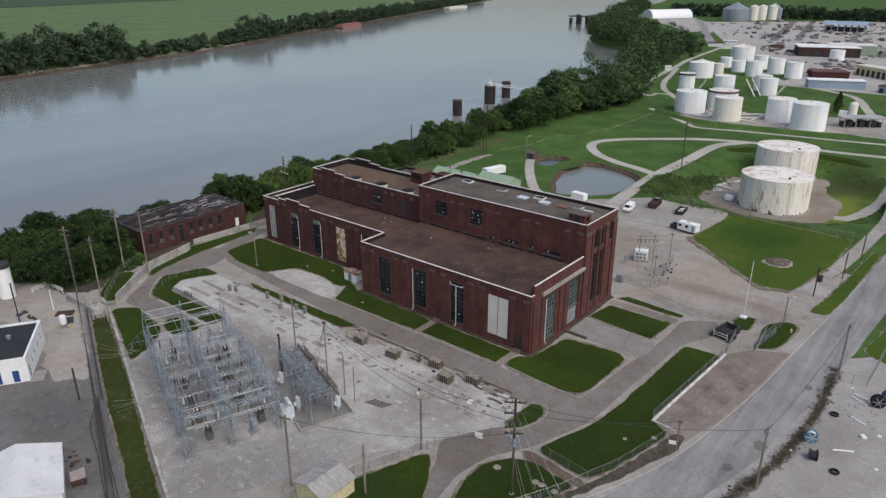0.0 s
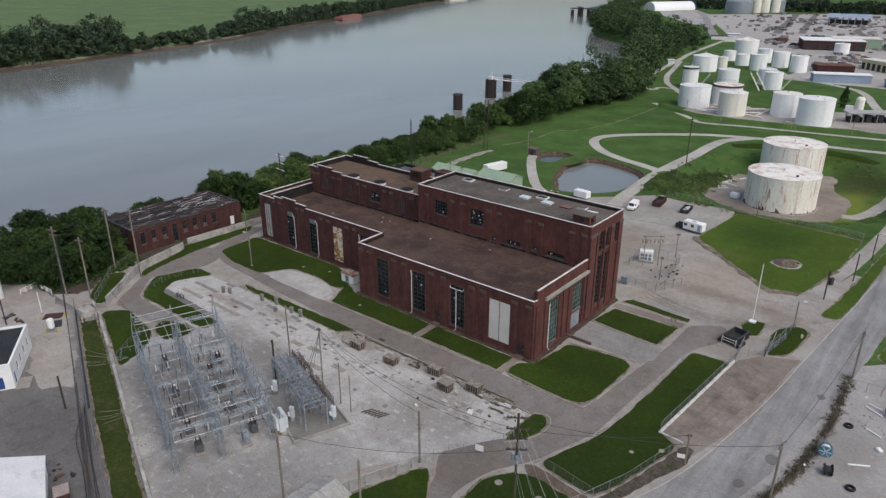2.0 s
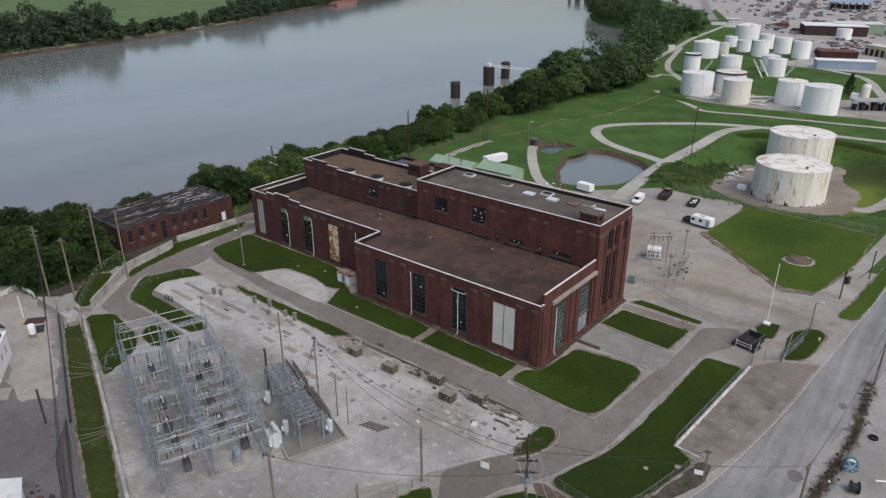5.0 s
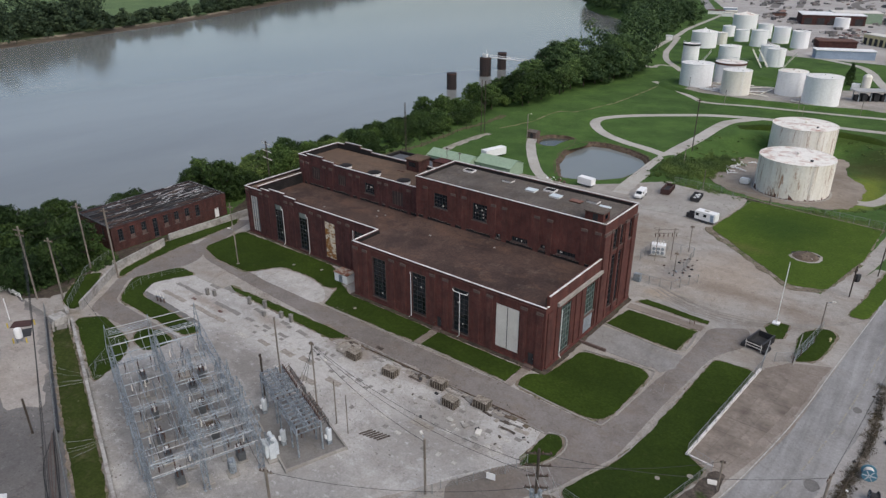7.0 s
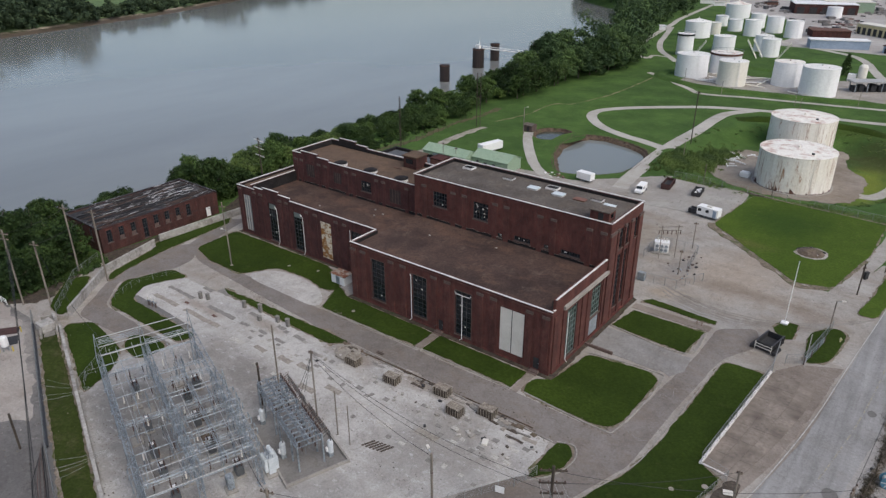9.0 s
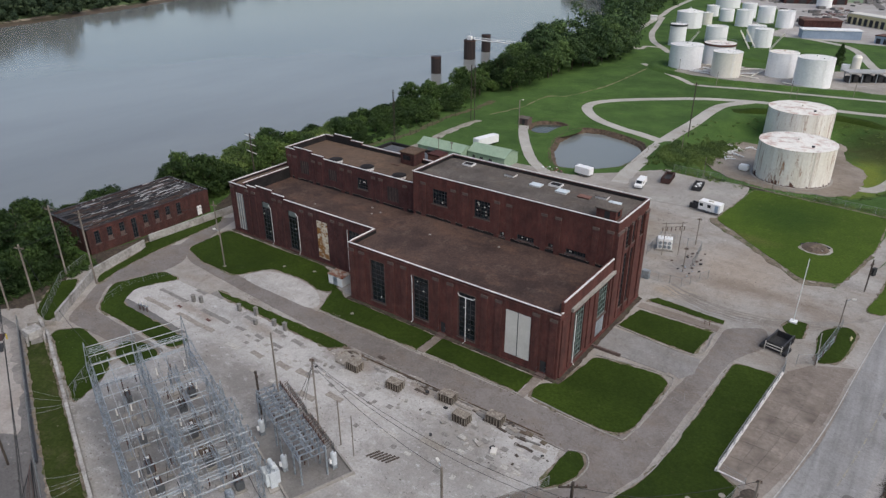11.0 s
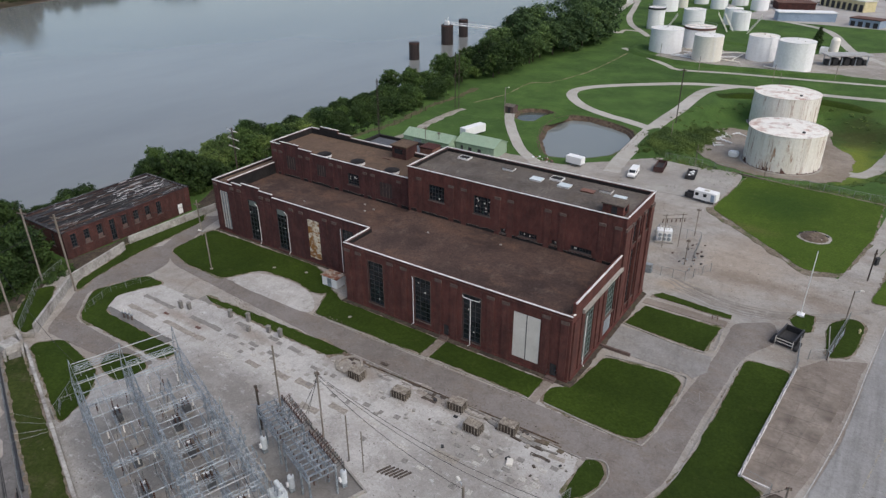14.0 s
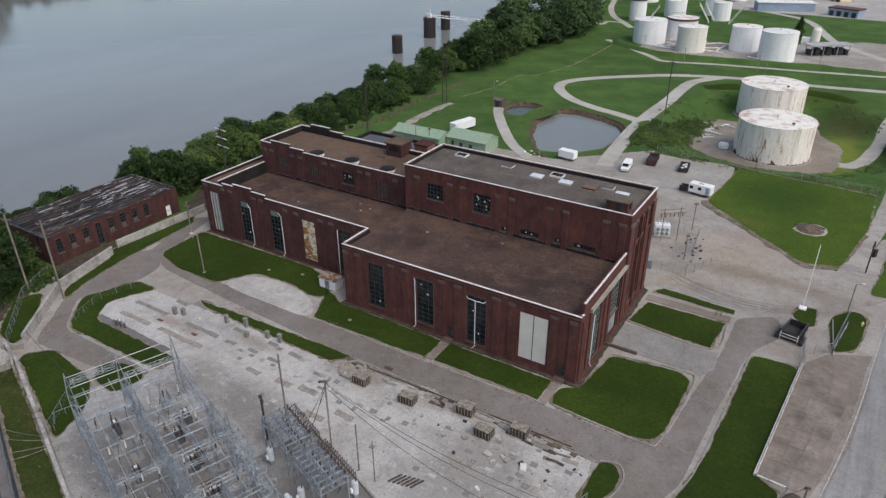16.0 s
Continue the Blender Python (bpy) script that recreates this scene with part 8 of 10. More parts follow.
fence([(3.3, -30.2), (8.2, -23.0), (9.4, -19.5)], 1.6, "thin wire fence at the switchyard corner", 2.2)
fence([(3.0, -31.5), (-3.0, -46), (-5.5, -57)], 1.6, "thin wire fence beside the lawn", 2.4)
fence([(-82, -40.8), (-75.5, -43.4), (-44.8, -55.4), (-8, -68.2)], 2.0, "tall wire fence along the green ditch", 3.2)
fence([(-80, -37.5), (-91.5, -28.5), (-95.5, -21.5)], 1.8, "leaning wire fence above the river bank", 2.8)
fence([(-100.0, 76), (-98.8, 87.4), (-99.2, 97), (-100.3, 109), (-100.8, 118)], 1.8, "dark wire fence at the foot of the bank woods", 3.0, M_DARKPOLE, 4, 0.035, mesh=False)
fence([(32.3, 41.6), (31.4, 34.0), (30.6, 27.4), (28.4, 25.8)], 1.9, "galvanised chain-link gate fence across the lawn", 2.6)
fence([(44.6, 25.6), (48.7, 26.2), (49.3, 39.0)], 1.9, "chain-link fence corner of the storage lot", 2.2)
gatef = thing("gate", "grey pipe gate standing beside the lawn", "gate")
for p in ((30.8, 27.3), (31.3, 30.2), (31.7, 33.1), (32.1, 36.0)):
    part("post", rods([((*p, 0), (*p, 1.5))], 0.08, 5), M_STONE, gatef)
for z in (0.35, 0.75, 1.15, 1.5):
    part("rail", rods([((30.8, 27.3, z), (32.1, 36.0, z))], 0.035, 5), M_STEEL, gatef)
gate2 = thing("gate", "galvanised pipe gate at the drive", "gate")
for a, b in (((26.6, 29.3), (27.3, 21.9)),):
    for z in (0.4, 1.1, 1.8):
        part("rail", rods([((*a, z), (*b, z))], 0.045, 5), M_FENCE, gate2)
    for i in range(5):
        p = Vector((*a, 0)).lerp(Vector((*b, 0)), i / 4)
        part("post", rods([(p, p + Vector((0, 0, 1.8)))], 0.05, 5), M_FENCE, gate2)

# ---- old switchyard: pads, timber-faced plinths, gratings ----
rng = random.Random(17)
M_PLINTH = surf("stained_plinth", (0.18, 0.155, 0.125), (0.30, 0.265, 0.22), 1.6, 0.95, 4.0, 0.4, stain=(0.08, 0.062, 0.048), stain_scale=0.9)
M_TIMBER = surf("dark_timber", (0.05, 0.04, 0.033), (0.10, 0.08, 0.065), 1.5, 0.95, stretch=(1, 1, 0.2))
for x, y, top in ((-26.4, -16.0, 1.35), (-18.3, -15.9, 1.3), (-10.3, -13.6, 1.35), (-6.1, -16.1, 1.35), (-2.2, -13.5, 1.35)):
    p = thing("concrete_plinth", "weathered concrete plinth with dark ribbed sides", "plinth", (x, y, 0.05), rng.uniform(-4, 4), group="switchyard plinths")
    part("core", box(-1.1, 1.1, -0.7, 0.7, 0, top - 0.08), M_TIMBER, p)
    part("cap", bevelled(-1.14, 1.14, -0.74, 0.74, top - 0.06, top, 0.02), M_PLINTH, p)
    for i in range(6):
        u = -1.15 + 2.3 * i / 5
        for v in (-0.82, 0.82):
            part("rib", box(u - 0.035, u + 0.035, v - 0.05, v + 0.05, 0, top - 0.09), M_PLINTH, p)
    for s in (-1.22, 1.22):
        for v in (-0.45, 0.0, 0.45):
            part("rib", box(s - 0.05, s + 0.05, v - 0.06, v + 0.06, 0, top - 0.09), M_PLINTH, p)


def pad(x, y, w, d, h, mat, label="", rz=0.0):
    bm = bevelled(-w / 2, w / 2, -d / 2, d / 2, 0, h, min(0.04, h * 0.4))
    return solid("foundation_pad", moved(bm, pose(x, y, 0.055, 0, 0, rz)), mat, label or "flat concrete foundation pad in the switchyard", "foundation pad", "foundation pads")


def big_pad(x, y, w, d, m):
    """A larger broken foundation with a crumbled outline."""
    d *= 0.72
    q = [(x - w / 2, y - d / 2), (x, y - d / 2 * 0.9), (x + w / 2, y - d / 2), (x + w / 2, y + d / 2), (x, y + d / 2 * 0.9), (x - w / 2, y + d / 2)]
    return solid("foundation_pad", fill(smooth_outline(q, 0.3, 0, 0.16, int(x * 3)), 0.09, 0.06), m, "broken concrete foundation in the old switchyard", "foundation pad", "foundation pads")


M_PADD = surf("dark_pad", (0.185, 0.175, 0.16), (0.25, 0.238, 0.22), 0.8, 0.95, stain=(0.10, 0.092, 0.083), stain_scale=0.8)
M_PADW = surf("light_pad", (0.38, 0.36, 0.33), (0.46, 0.44, 0.40), 0.8, 0.95, stain=(0.3, 0.27, 0.23), stain_scale=0.8)
M_PADB = surf("earth_pad", (0.235, 0.21, 0.178), (0.32, 0.295, 0.26), 0.7, 0.95, stain=(0.18, 0.14, 0.105), stain_scale=0.7)
for x, y, w, d, m in (
    (-69.0, -22.5, 7.5, 1.3, M_PADB), (-58.0, -22.4, 10.0, 1.3, M_PADB), (-69.2, -19.0, 8.0, 1.2, M_PADD), (-56.8, -19.0, 7.6, 1.3, M_PADD), (-64.9, -20.8, 1.1, 0.8, M_RUST), (-56.8, -20.6, 1.1, 0.8, M_RUST),
    (-46.8, -23.1, 3.0, 1.2, M_PADW), (-41.7, -22.4, 2.8, 1.2, M_PADB), (-50.0, -19.0, 2.2, 1.0, M_PADD), (-45.5, -18.8, 2.0, 1.0, M_PADD), (-41.0, -18.9, 2.4, 1.0, M_PADD), (-51.5, -15.9, 2.2, 1.1, M_PADD), (-44.0, -15.9, 2.2, 1.1, M_PADD), (-39.0, -16.2, 2.4, 1.1, M_PADD)):
    big_pad(x, y, w, d, m)
for x, y, w, d, m in (
    (-36.0, -22.0, 3.0, 1.6, M_PADB), (-31.8, -21.4, 3.2, 1.6, M_PADB), (-33, -17.8, 1.8, 0.8, M_PADD), (-26.5, -12.6, 2.6, 1.0, M_PADD), (-22.2, -12.7, 2.6, 1.0, M_PADD), (-22.8, -14.0, 2.2, 0.7, M_PADD), (-14.6, -14.3, 2.4, 0.7, M_TIMBER), (-14.7, -12.7, 3.2, 1.2, M_PADD), (-10.8, -11.4, 1.6, 0.6, M_PADB),
    (-6.5, -22.2, 3.6, 1.6, M_PADB), (1.2, -13.8, 3.2, 1.7, M_PADD), (3.6, -15.6, 2.8, 0.6, M_TIMBER), (5.4, -14.6, 2.2, 1.1, M_PADB), (4.6, -17.4, 1.4, 1.0, M_PADW), (-12.5, -24.0, 3.0, 1.2, M_PADW), (-18.5, -22.6, 2.6, 1.1, M_PADW), (-24.0, -22.8, 3.2, 1.4, M_PADB), (-27.5, -25.0, 3.2, 1.6, M_PADB), (-62.5, -14.0, 3.2, 1.8, M_PADD), (-66, -15.2, 2.8, 1.2, M_PADD)):
    big_pad(x, y, w, d, m)
for row, y in enumerate((-17.6, -19.9, -21.0, -25.6, -16.4)):
    x = -49 + row * 1.7
    while x < 6:
        if rng.random() < 0.62:
            pad(x + rng.uniform(-0.3, 0.3), y + rng.uniform(-0.25, 0.25), rng.uniform(0.6, 1.1), rng.uniform(0.5, 0.8), 0.05, rng.choice((M_PADD, M_PADW, M_PADW, M_PADD, M_CONC)))
        x += 2.4
octo = thing("octagon_curb", "low crumbling eight-sided concrete curb in the yard", "curb", (-29.2, -14.4, 0.05), 22)
part("curb_ring", lathe((0, 0), [(1.75, 0), (2.25, 0), (2.2, 0.32), (1.8, 0.34), (1.75, 0.05)], 8, False), M_PADB, octo)
part("floor_slab", lathe((0, 0), [(1.76, 0.0), (1.76, 0.1)], 8), M_PADB, octo, "earth-filled middle")
grate = thing("floor_grating", "row of dark slots cut in the yard slab", "grating")
for i in range(6):
    part("slot", box(-0.16, 0.16, -1.0, 1.0, 0, 0.03, pose(-11.7 + 0.56 * i, -28.2 + 0.12 * i, 0.055, 0, 0, -24)), M_TIMBER, grate)
edge = random.Random(58)
for i in range(46):
    x = edge.uniform(-33, 6)
    y = -12.9 - 0.02 * (x + 30) + edge.gauss(0, 0.75)
    pad(x, y, edge.uniform(0.5, 2.2), edge.uniform(0.25, 0.8), edge.uniform(0.05, 0.22), edge.choice((M_PADB, M_PADD, M_TIMBER, M_DIRT, M_PADW)), "broken concrete footing at the yard's edge", edge.uniform(-12, 8))
for i in range(26):
    x, y = edge.uniform(-34, 8), edge.uniform(-21, -13.5)
    q = edge.uniform(0.25, 0.7)
    solid("rubble_block", moved(bevelled(-q / 2, q / 2, -q / 3, q / 3, 0, q * 0.4, 0.05), pose(x, y, 0.055, 0, 0, edge.uniform(0, 180))), edge.choice((M_PADW, M_TIMBER, M_BOARD, M_CONC)), "broken concrete block lying in the yard", "rubble", "rubble blocks")
for i, (x, y, z, s) in enumerate(((-4.0, -18.9, 0.28, 1.1), (-2.9, -19.6, 0.22, 0.7), (-1.4, -18.6, 0.3, 0.9), (0.8, -18.6, 0.32, 1.2), (-2.2, -18.3, 0.18, 0.8), (4.8, -19.3, 0.2, 0.7), (-15.0, -19.2, 0.15, 0.6), (-29.3, -19.6, 0.2, 0.5))):
    solid("rubble_block", moved(bevelled(-s / 2, s / 2, -s / 3, s / 3, 0, z, 0.05), pose(x, y, 0.055, 0, 0, i * 37)), (M_PADW, M_PADW, M_CONC, M_PANEL)[i % 4], "broken pale concrete block lying in the yard", "rubble", "rubble blocks")
solid("steel_plate", moved(bevelled(-0.6, 0.6, -0.25, 0.25, 0, 0.12, 0.05), pose(0.0, -12.6, 0.06, 0, 0, -30)), M_BOARD, "small black plate lying by a plinth", "plate")
sign = solid("yard_sign", moved(box(-0.6, 0.6, -0.02, 0.02, 0.6, 1.6), pose(7.6, -25.4, 0, 0, 0, 15)), M_WHITE, "small white sign board on the fence", "sign")
eq = thing("disconnect_switch", "old grey switch with insulators in the yard", "switch", (-68.7, -25.4, 0.05), 10)
for u in (-0.9, 0.0, 0.9):
    part("post", box(u - 0.1, u + 0.1, -0.1, 0.1, 0, 1.0), M_STONE, eq)
    bm = bmesh.new()
    add_insulator(bm, Matrix.Identity(4), u, 0, 1.0, 1.9)
    part("insulator", bm, M_PANEL, eq)
part("crossbar", box(-1.2, 1.2, -0.12, 0.12, 1.0, 1.15), M_STEEL, eq)
for x, y, h in ((-64.2, -18.2, 1.3), (-62.8, -17.6, 1.2), (-54.8, -15.4, 1.4), (-51.2, -14.6, 1.6), (-46.0, -15.0, 1.2), (-43.4, -14.9, 1.5), (-49.0, -16.6, 0.9)):
    c = thing("junction_box", "weathered grey junction box on the yard slab", "junction box", (x, y, 0.05), 5, group="junction boxes")
    part("body", bevelled(-0.32, 0.32, -0.26, 0.26, 0, h, 0.04), M_PADD, c)
    part("lid", bevelled(-0.38, 0.38, -0.32, 0.32, h, h + 0.08, 0.02), M_PADD, c)

# ---- poles, masts and cables ----
def pole(x, y, h, mat, label, arms=(), r=0.16, lamp=False, z=0.0, rz=20.0, lean=0.0, arm_mat=None):
    p = thing("utility_pole", label, "utility pole", (x, y, z), rz, group="poles")
    part("shaft", rods([((0, 0, -0.3), (lean, 0, h))], r, 8), mat, p)
    for zz, w in arms:
        a = part("crossarm", box(-w / 2, w / 2, -0.07, 0.07, zz - 0.08, zz + 0.08), arm_mat or mat, p)
        for i in range(4):
            u = -w / 2 + 0.15 + (w - 0.3) * i / 3
            part("insulator", lathe((u, 0), [(0.06, zz + 0.08), (0.09, zz + 0.2), (0.05, zz + 0.3)], 7), M_INSUL, a)
    if lamp:
        arm = part("lamp_arm", pipe([(lean, 0, h - 0.2), (lean + 0.9, 0, h + 0.15)], 0.05, 5), M_STEEL, p)
        part("lamp_head", bevelled(lean + 0.75, lean + 1.4, -0.16, 0.16, h + 0.05, h + 0.25, 0.05), M_PANEL, arm)
    return p


GREY, DARK = "weathered grey wooden utility pole", "dark wooden utility pole"
pole(-85.0, -25.2, 15.2, M_POLE, GREY + " by the concrete wall", ((14.6, 1.8),))
pole(-92.5, -27.0, 15.0, M_POLE, GREY + " above the river bank", ((14.2, 2.0),))
pole(-88.3, -39.6, 15.2, M_POLE, GREY + " at the lot's corner", ((14.4, 2.4), (13.4, 2.0)))
pole(-84.4, -36.5, 12.9, M_POLE, GREY + " at the lot's corner", ((12.2, 2.0),))
pole(-71.2, -6.0, 8.0, M_POLE, "thin grey lamp pole on the lawn", r=0.12, lamp=True, rz=200)
pole(-84.5, 2.5, 8.2, M_POLE, "grey pole beside the drive", ((7.2, 1.4),), r=0.12)
big = pole(17.4, -31.4, 14.8, M_DARKPOLE, "tall dark power pole with crossarms and transformers", ((14.2, 2.8), (12.6, 2.8), (11.2, 2.4), (9.6, 2.6)), 0.16, rz=35)
for a in (0.5, 2.6, 4.7):
    part("transformer_can", lathe((0.5 * math.cos(a), 0.5 * math.sin(a)), [(0.24, 8.0), (0.26, 8.1), (0.26, 8.9), (0.15, 9.05)], 12), M_STEEL, big)
part("brace", rods([((-1.3, 0, 9.6), (0, 0, 8.6)), ((1.3, 0, 9.6), (0, 0, 8.6))], 0.05, 4), M_STEEL, big)
pole(-6.1, -48.6, 11.2, M_POLE, GREY + " by the yellow shed", ((10.7, 1.6),))
pole(2.6, -43.5, 8.0, M_POLE, "short grey wooden pole by the lawn")
pole(2.3, -32.0, 8.6, M_POLE, GREY + " with a lamp in the yard", ((5.6, 0.7),), lamp=True, rz=150)
pole(41.7, -9.5, 9.4, M_POLE, GREY + " beside the road", ((9.0, 2.0),), rz=80)
pole(44.1, 29.5, 8.9, M_POLE, GREY + " beside the road", ((8.2, 0.6),))
pole(31.9, 42.0, 5.4, M_POLE, "short lamp pole at the gate lawn", lamp=True, r=0.1)
meter = pole(33.6, 58.4, 6.6, M_DARKPOLE, "short dark pole with a black cabinet beside the lane", ((5.6, 0.9),), r=0.13, rz=60)
part("cabinet", bevelled(0.5, 1.4, -0.3, 0.3, 3.2, 4.7, 0.04), M_BOARD, meter)
part("bracket", rods([((0, 0, 3.9), (0.55, 0, 3.9)), ((0, 0, 4.4), (0.55, 0, 4.4))], 0.04, 4), M_DARKSTEEL, meter)
pole(30.6, -9.0, 5.0, M_POLE, "short pole at the fence corner", ((4.6, 0.8),), r=0.13)
pole(-26.6, 139.5, 17.0, M_DARKPOLE, "tall dark pole beside the gravel track", ((16.2, 1.6),))
pole(-48.0, -57.4, 5.9, M_DARKPOLE, "dark leaning post with a yellow base", r=0.15)
pole(-84.0, -52.6, 8.3, M_DARKPOLE, "dark post in the asphalt lot", r=0.13)
pole(-29.6, -31.6, 7.4, M_DARKPOLE, "dark wooden pole at the switch frame", ((6.8, 1.4),), rz=-20)
pole(-26.4, -30.7, 14.4, M_POLE, "tall bare grey pole behind the switch frame", r=0.12)
pole(-21.2, -28.7, 11.4, M_POLE, "grey pole with cables in the yard", ((11.0, 0.8),), r=0.12)
pole(-16.2, -29.5, 7.4, M_POLE, "thin grey pole in the yard", r=0.1)
pole(-13.4, -30.0, 6.6, M_POLE, "thin grey pole in the yard", r=0.08)
for x in (-93.8, -92.3):
    pole(x, 114.5, 18.6, M_DARKPOLE, "tall dark pole standing in a pair by the bank path", r=0.13)
pole(-75.8, 116.5, 9.0, M_POLE, "grey lamp pole beside the pump house", lamp=True)
pole(-22.5, 121, 5.5, M_POLE, "short pole beside the pond track", r=0.1)
pole(-10.5, 103.5, 5.5, M_POLE, "grey fence pole with a small box", r=0.1)
pole(6.0, 109.0, 5.0, M_POLE, "grey pole before the old tank", r=0.1, z=-2.5)
pole(36.5, 72, 6.5, M_DARKPOLE, "dark pole beside the lane", r=0.12)
pole(37.5, 88, 6.5, M_DARKPOLE, "dark pole beside the lane", r=0.12, lamp=True)
pole(-76.4, 72.6, 7.1, M_POLE, "thin grey pole before the green sheds", ((6.6, 0.9),), r=0.09)
pole(-73.4, 74.8, 5.6, M_POLE, "thin grey pole before the green sheds", ((5.1, 0.9),), r=0.09)
for x, y in ((-7.5, 200), (-40, 213), (-62, 232), (-12, 214), (8, 226)):
    pole(x, y, 6.5, M_POLE, "thin grey pole beside the terminal track", r=0.1)
pole(-91.6, 19.6, 17.9, M_DARKPOLE, "tall dark pole with three pale crossarms behind the wing", ((17.2, 4.2), (15.3, 4.2), (13.4, 4.2)), rz=-8, arm_mat=M_PANEL)
mast = thing("lattice_mast", "slender dark lattice mast behind the station", "mast", (-97.0, 77.5, 0))
part("mast_frame", lattice_column(Matrix.Identity(4), 0, 0, 16.2, 0.34, 0.05, 0.6), M_DARKPOLE, mast)
fl = thing("flagpole", "tall thin white flagpole on a white base", "flagpole", (25.3, 38.8, 0.12))
part("shaft", rods([((0, 0, 0.2), (0, 0, 12.0))], 0.065, 8), M_WHITE, fl)
part("base", bevelled(-0.6, 0.6, -0.6, 0.6, 0, 0.3, 0.05), M_WHITE, fl)
part("finial", lathe((0, 0), [(0.05, 12.0), (0.12, 12.1), (0.04, 12.25)], 8), M_STEEL, fl)


def cable(a, b, drop, r=0.03, label="thin black overhead cable", k=12):
    return solid("overhead_cable", pipe(sag(a, b, drop, k), r, 4), M_WIRE, label, "cable", "overhead cables")


rng = random.Random(4)
for a, b, d in (
    ((-21.2, -28.7, 11.0), (17.0, -31.6, 12.6), 2.2), ((-21.2, -28.7, 10.8), (17.6, -31.2, 11.2), 2.6), ((-21.2, -28.7, 10.4), (2.3, -32.0, 8.2), 1.2), ((-6.1, -48.6, 10.7), (17.2, -31.5, 9.6), 1.6), ((-6.1, -48.6, 10.6), (-21.0, -41.8, 6.0), 1.2),
    ((17.4, -31.4, 14.2), (41.7, -9.5, 9.0), 1.5), ((17.4, -31.4, 12.6), (30.6, -9.0, 4.8), 0.8), ((41.7, -9.5, 9.0), (44.1, 29.5, 8.3), 1.2)):
    cable(a, b, d)
for a, b, d in (
    ((-21.2, -28.7, 10.9), (-25.5, -27.0, 1.5), 0.2), ((-21.2, -28.7, 10.5), (-26.5, -28.0, 1.0), 0.2), ((-21.2, -28.7, 10.2), (-24.8, -29.5, 0.3), 0.1),
    ((-85, -25.2, 14.6), (-84.4, -36.5, 12.2), 0.6), ((-92.5, -27, 14.2), (-88.3, -39.6, 14.4), 0.6), ((-85, -25.2, 14.4), (-92.5, -27, 14.0), 0.3), ((-84.4, -36.5, 12.2), (-49.6, -43.2, 9.4), 2.2),
    ((-85, -25.2, 14.8), (-84.5, 2.5, 7.4), 1.2), ((-84.5, 2.5, 7.2), (-103, 40, 6.0), 0.6)):
    cable(a, b, d)
for i in range(7):
    cable((-88.3 + 0.3 * i, -39.6, 13.6 - 0.5 * (i % 3)), (-6.6 + 0.5 * i, -70.2 - 0.35 * i, 9.0 + 0.4 * (i % 2)), 2.6, 0.02, "black service cable along the ditch fence")
M_PALEWIRE = plain("pale_conductor", (0.42, 0.44, 0.42), 0.5, 0.4)
for i in range(8):
    u = (i - 3.5) / 3.5
    solid("overhead_cable", pipe(sag((17.4 + u * 1.1, -31.4 + u * 0.7, 12.6 - 1.5 * (i % 2)), (45.5 + 4.0 * u, -56 + 3.2 * u, 11.5 - 1.2 * (i % 2)), 1.4, 12), 0.013, 4), M_PALEWIRE, "thin pale conductor from the power pole", "cable", "overhead cables")
for (x, y), spread in (((-44.5, -50.2), ((-52.8, -51.3), (-50.7, -52.3), (-47.7, -53.4), (-46.2, -54.4))), ((-30.8, -55.3), ((-34.4, -57.9), (-32.6, -58.7), (-31.4, -58.9), (-29.8, -59.3)))):
    for k, (u, v) in enumerate(spread):
        solid("overhead_cable", pipe(sag((x + 0.1 * k, y + 2.0, 6.3), (u, v, 6.0 + 0.3 * k), 0.3, 10), 0.011, 4), M_PALEWIRE, "thin pale conductor over the green ditch", "cable", "overhead cables")
for i in range(4):
    solid("guy_base", lathe((19.6 + 2.0 * (i % 2), -27.6 - 3.2 * (i // 2)), [(0.5, 0.1), (0.45, 0.15), (0.2, 0.17)], 12), M_PADB, "bare earth ring round a pole stay in the lawn", "stay base", "stay bases")
for x, y in ((17.4, -31.4), (23.9, -11.5), (-61.5, 1.0), (-55, 3), (-71.2, -6.0), (-38.0, -4.2)):
    solid("bare_patch", moved(lathe((0, 0), [(0.36, 0.10), (0.33, 0.14), (0.12, 0.15)], 12), pose(x, y, 0)), M_PADB, "small bare earth patch in the lawn", "bare patch", "bare patches")

# ---- vehicles, containers, trailers ----
def wheel(parent, x, y, r=0.38, w=0.24):
    bm = bmesh.new()
    n = 16
    prof = [(r * 0.6, -w / 2), (r * 0.94, -w / 2), (r, -w / 4), (r, w / 4), (r * 0.94, w / 2), (r * 0.6, w / 2)]
    rings = [[bm.verts.new((x + q * math.cos(6.2832 * i / n), y + v, r + q * math.sin(6.2832 * i / n))) for i in range(n)] for q, v in prof]
    for a, b in zip(rings, rings[1:]):
        for i in range(n):
            bm.faces.new((a[i], b[i], b[(i + 1) % n], a[(i + 1) % n]))
    t = part("wheel", bm, M_CABLEBLACK, parent)
    bm = bmesh.new()
    for v in (-w * 0.4, w * 0.4):
        bm.faces.new([bm.verts.new((x + r * 0.62 * math.cos(6.2832 * i / n), y + v, r + r * 0.62 * math.sin(6.2832 * i / n))) for i in range(n)])
    part("rim", bm, M_STEEL, t)


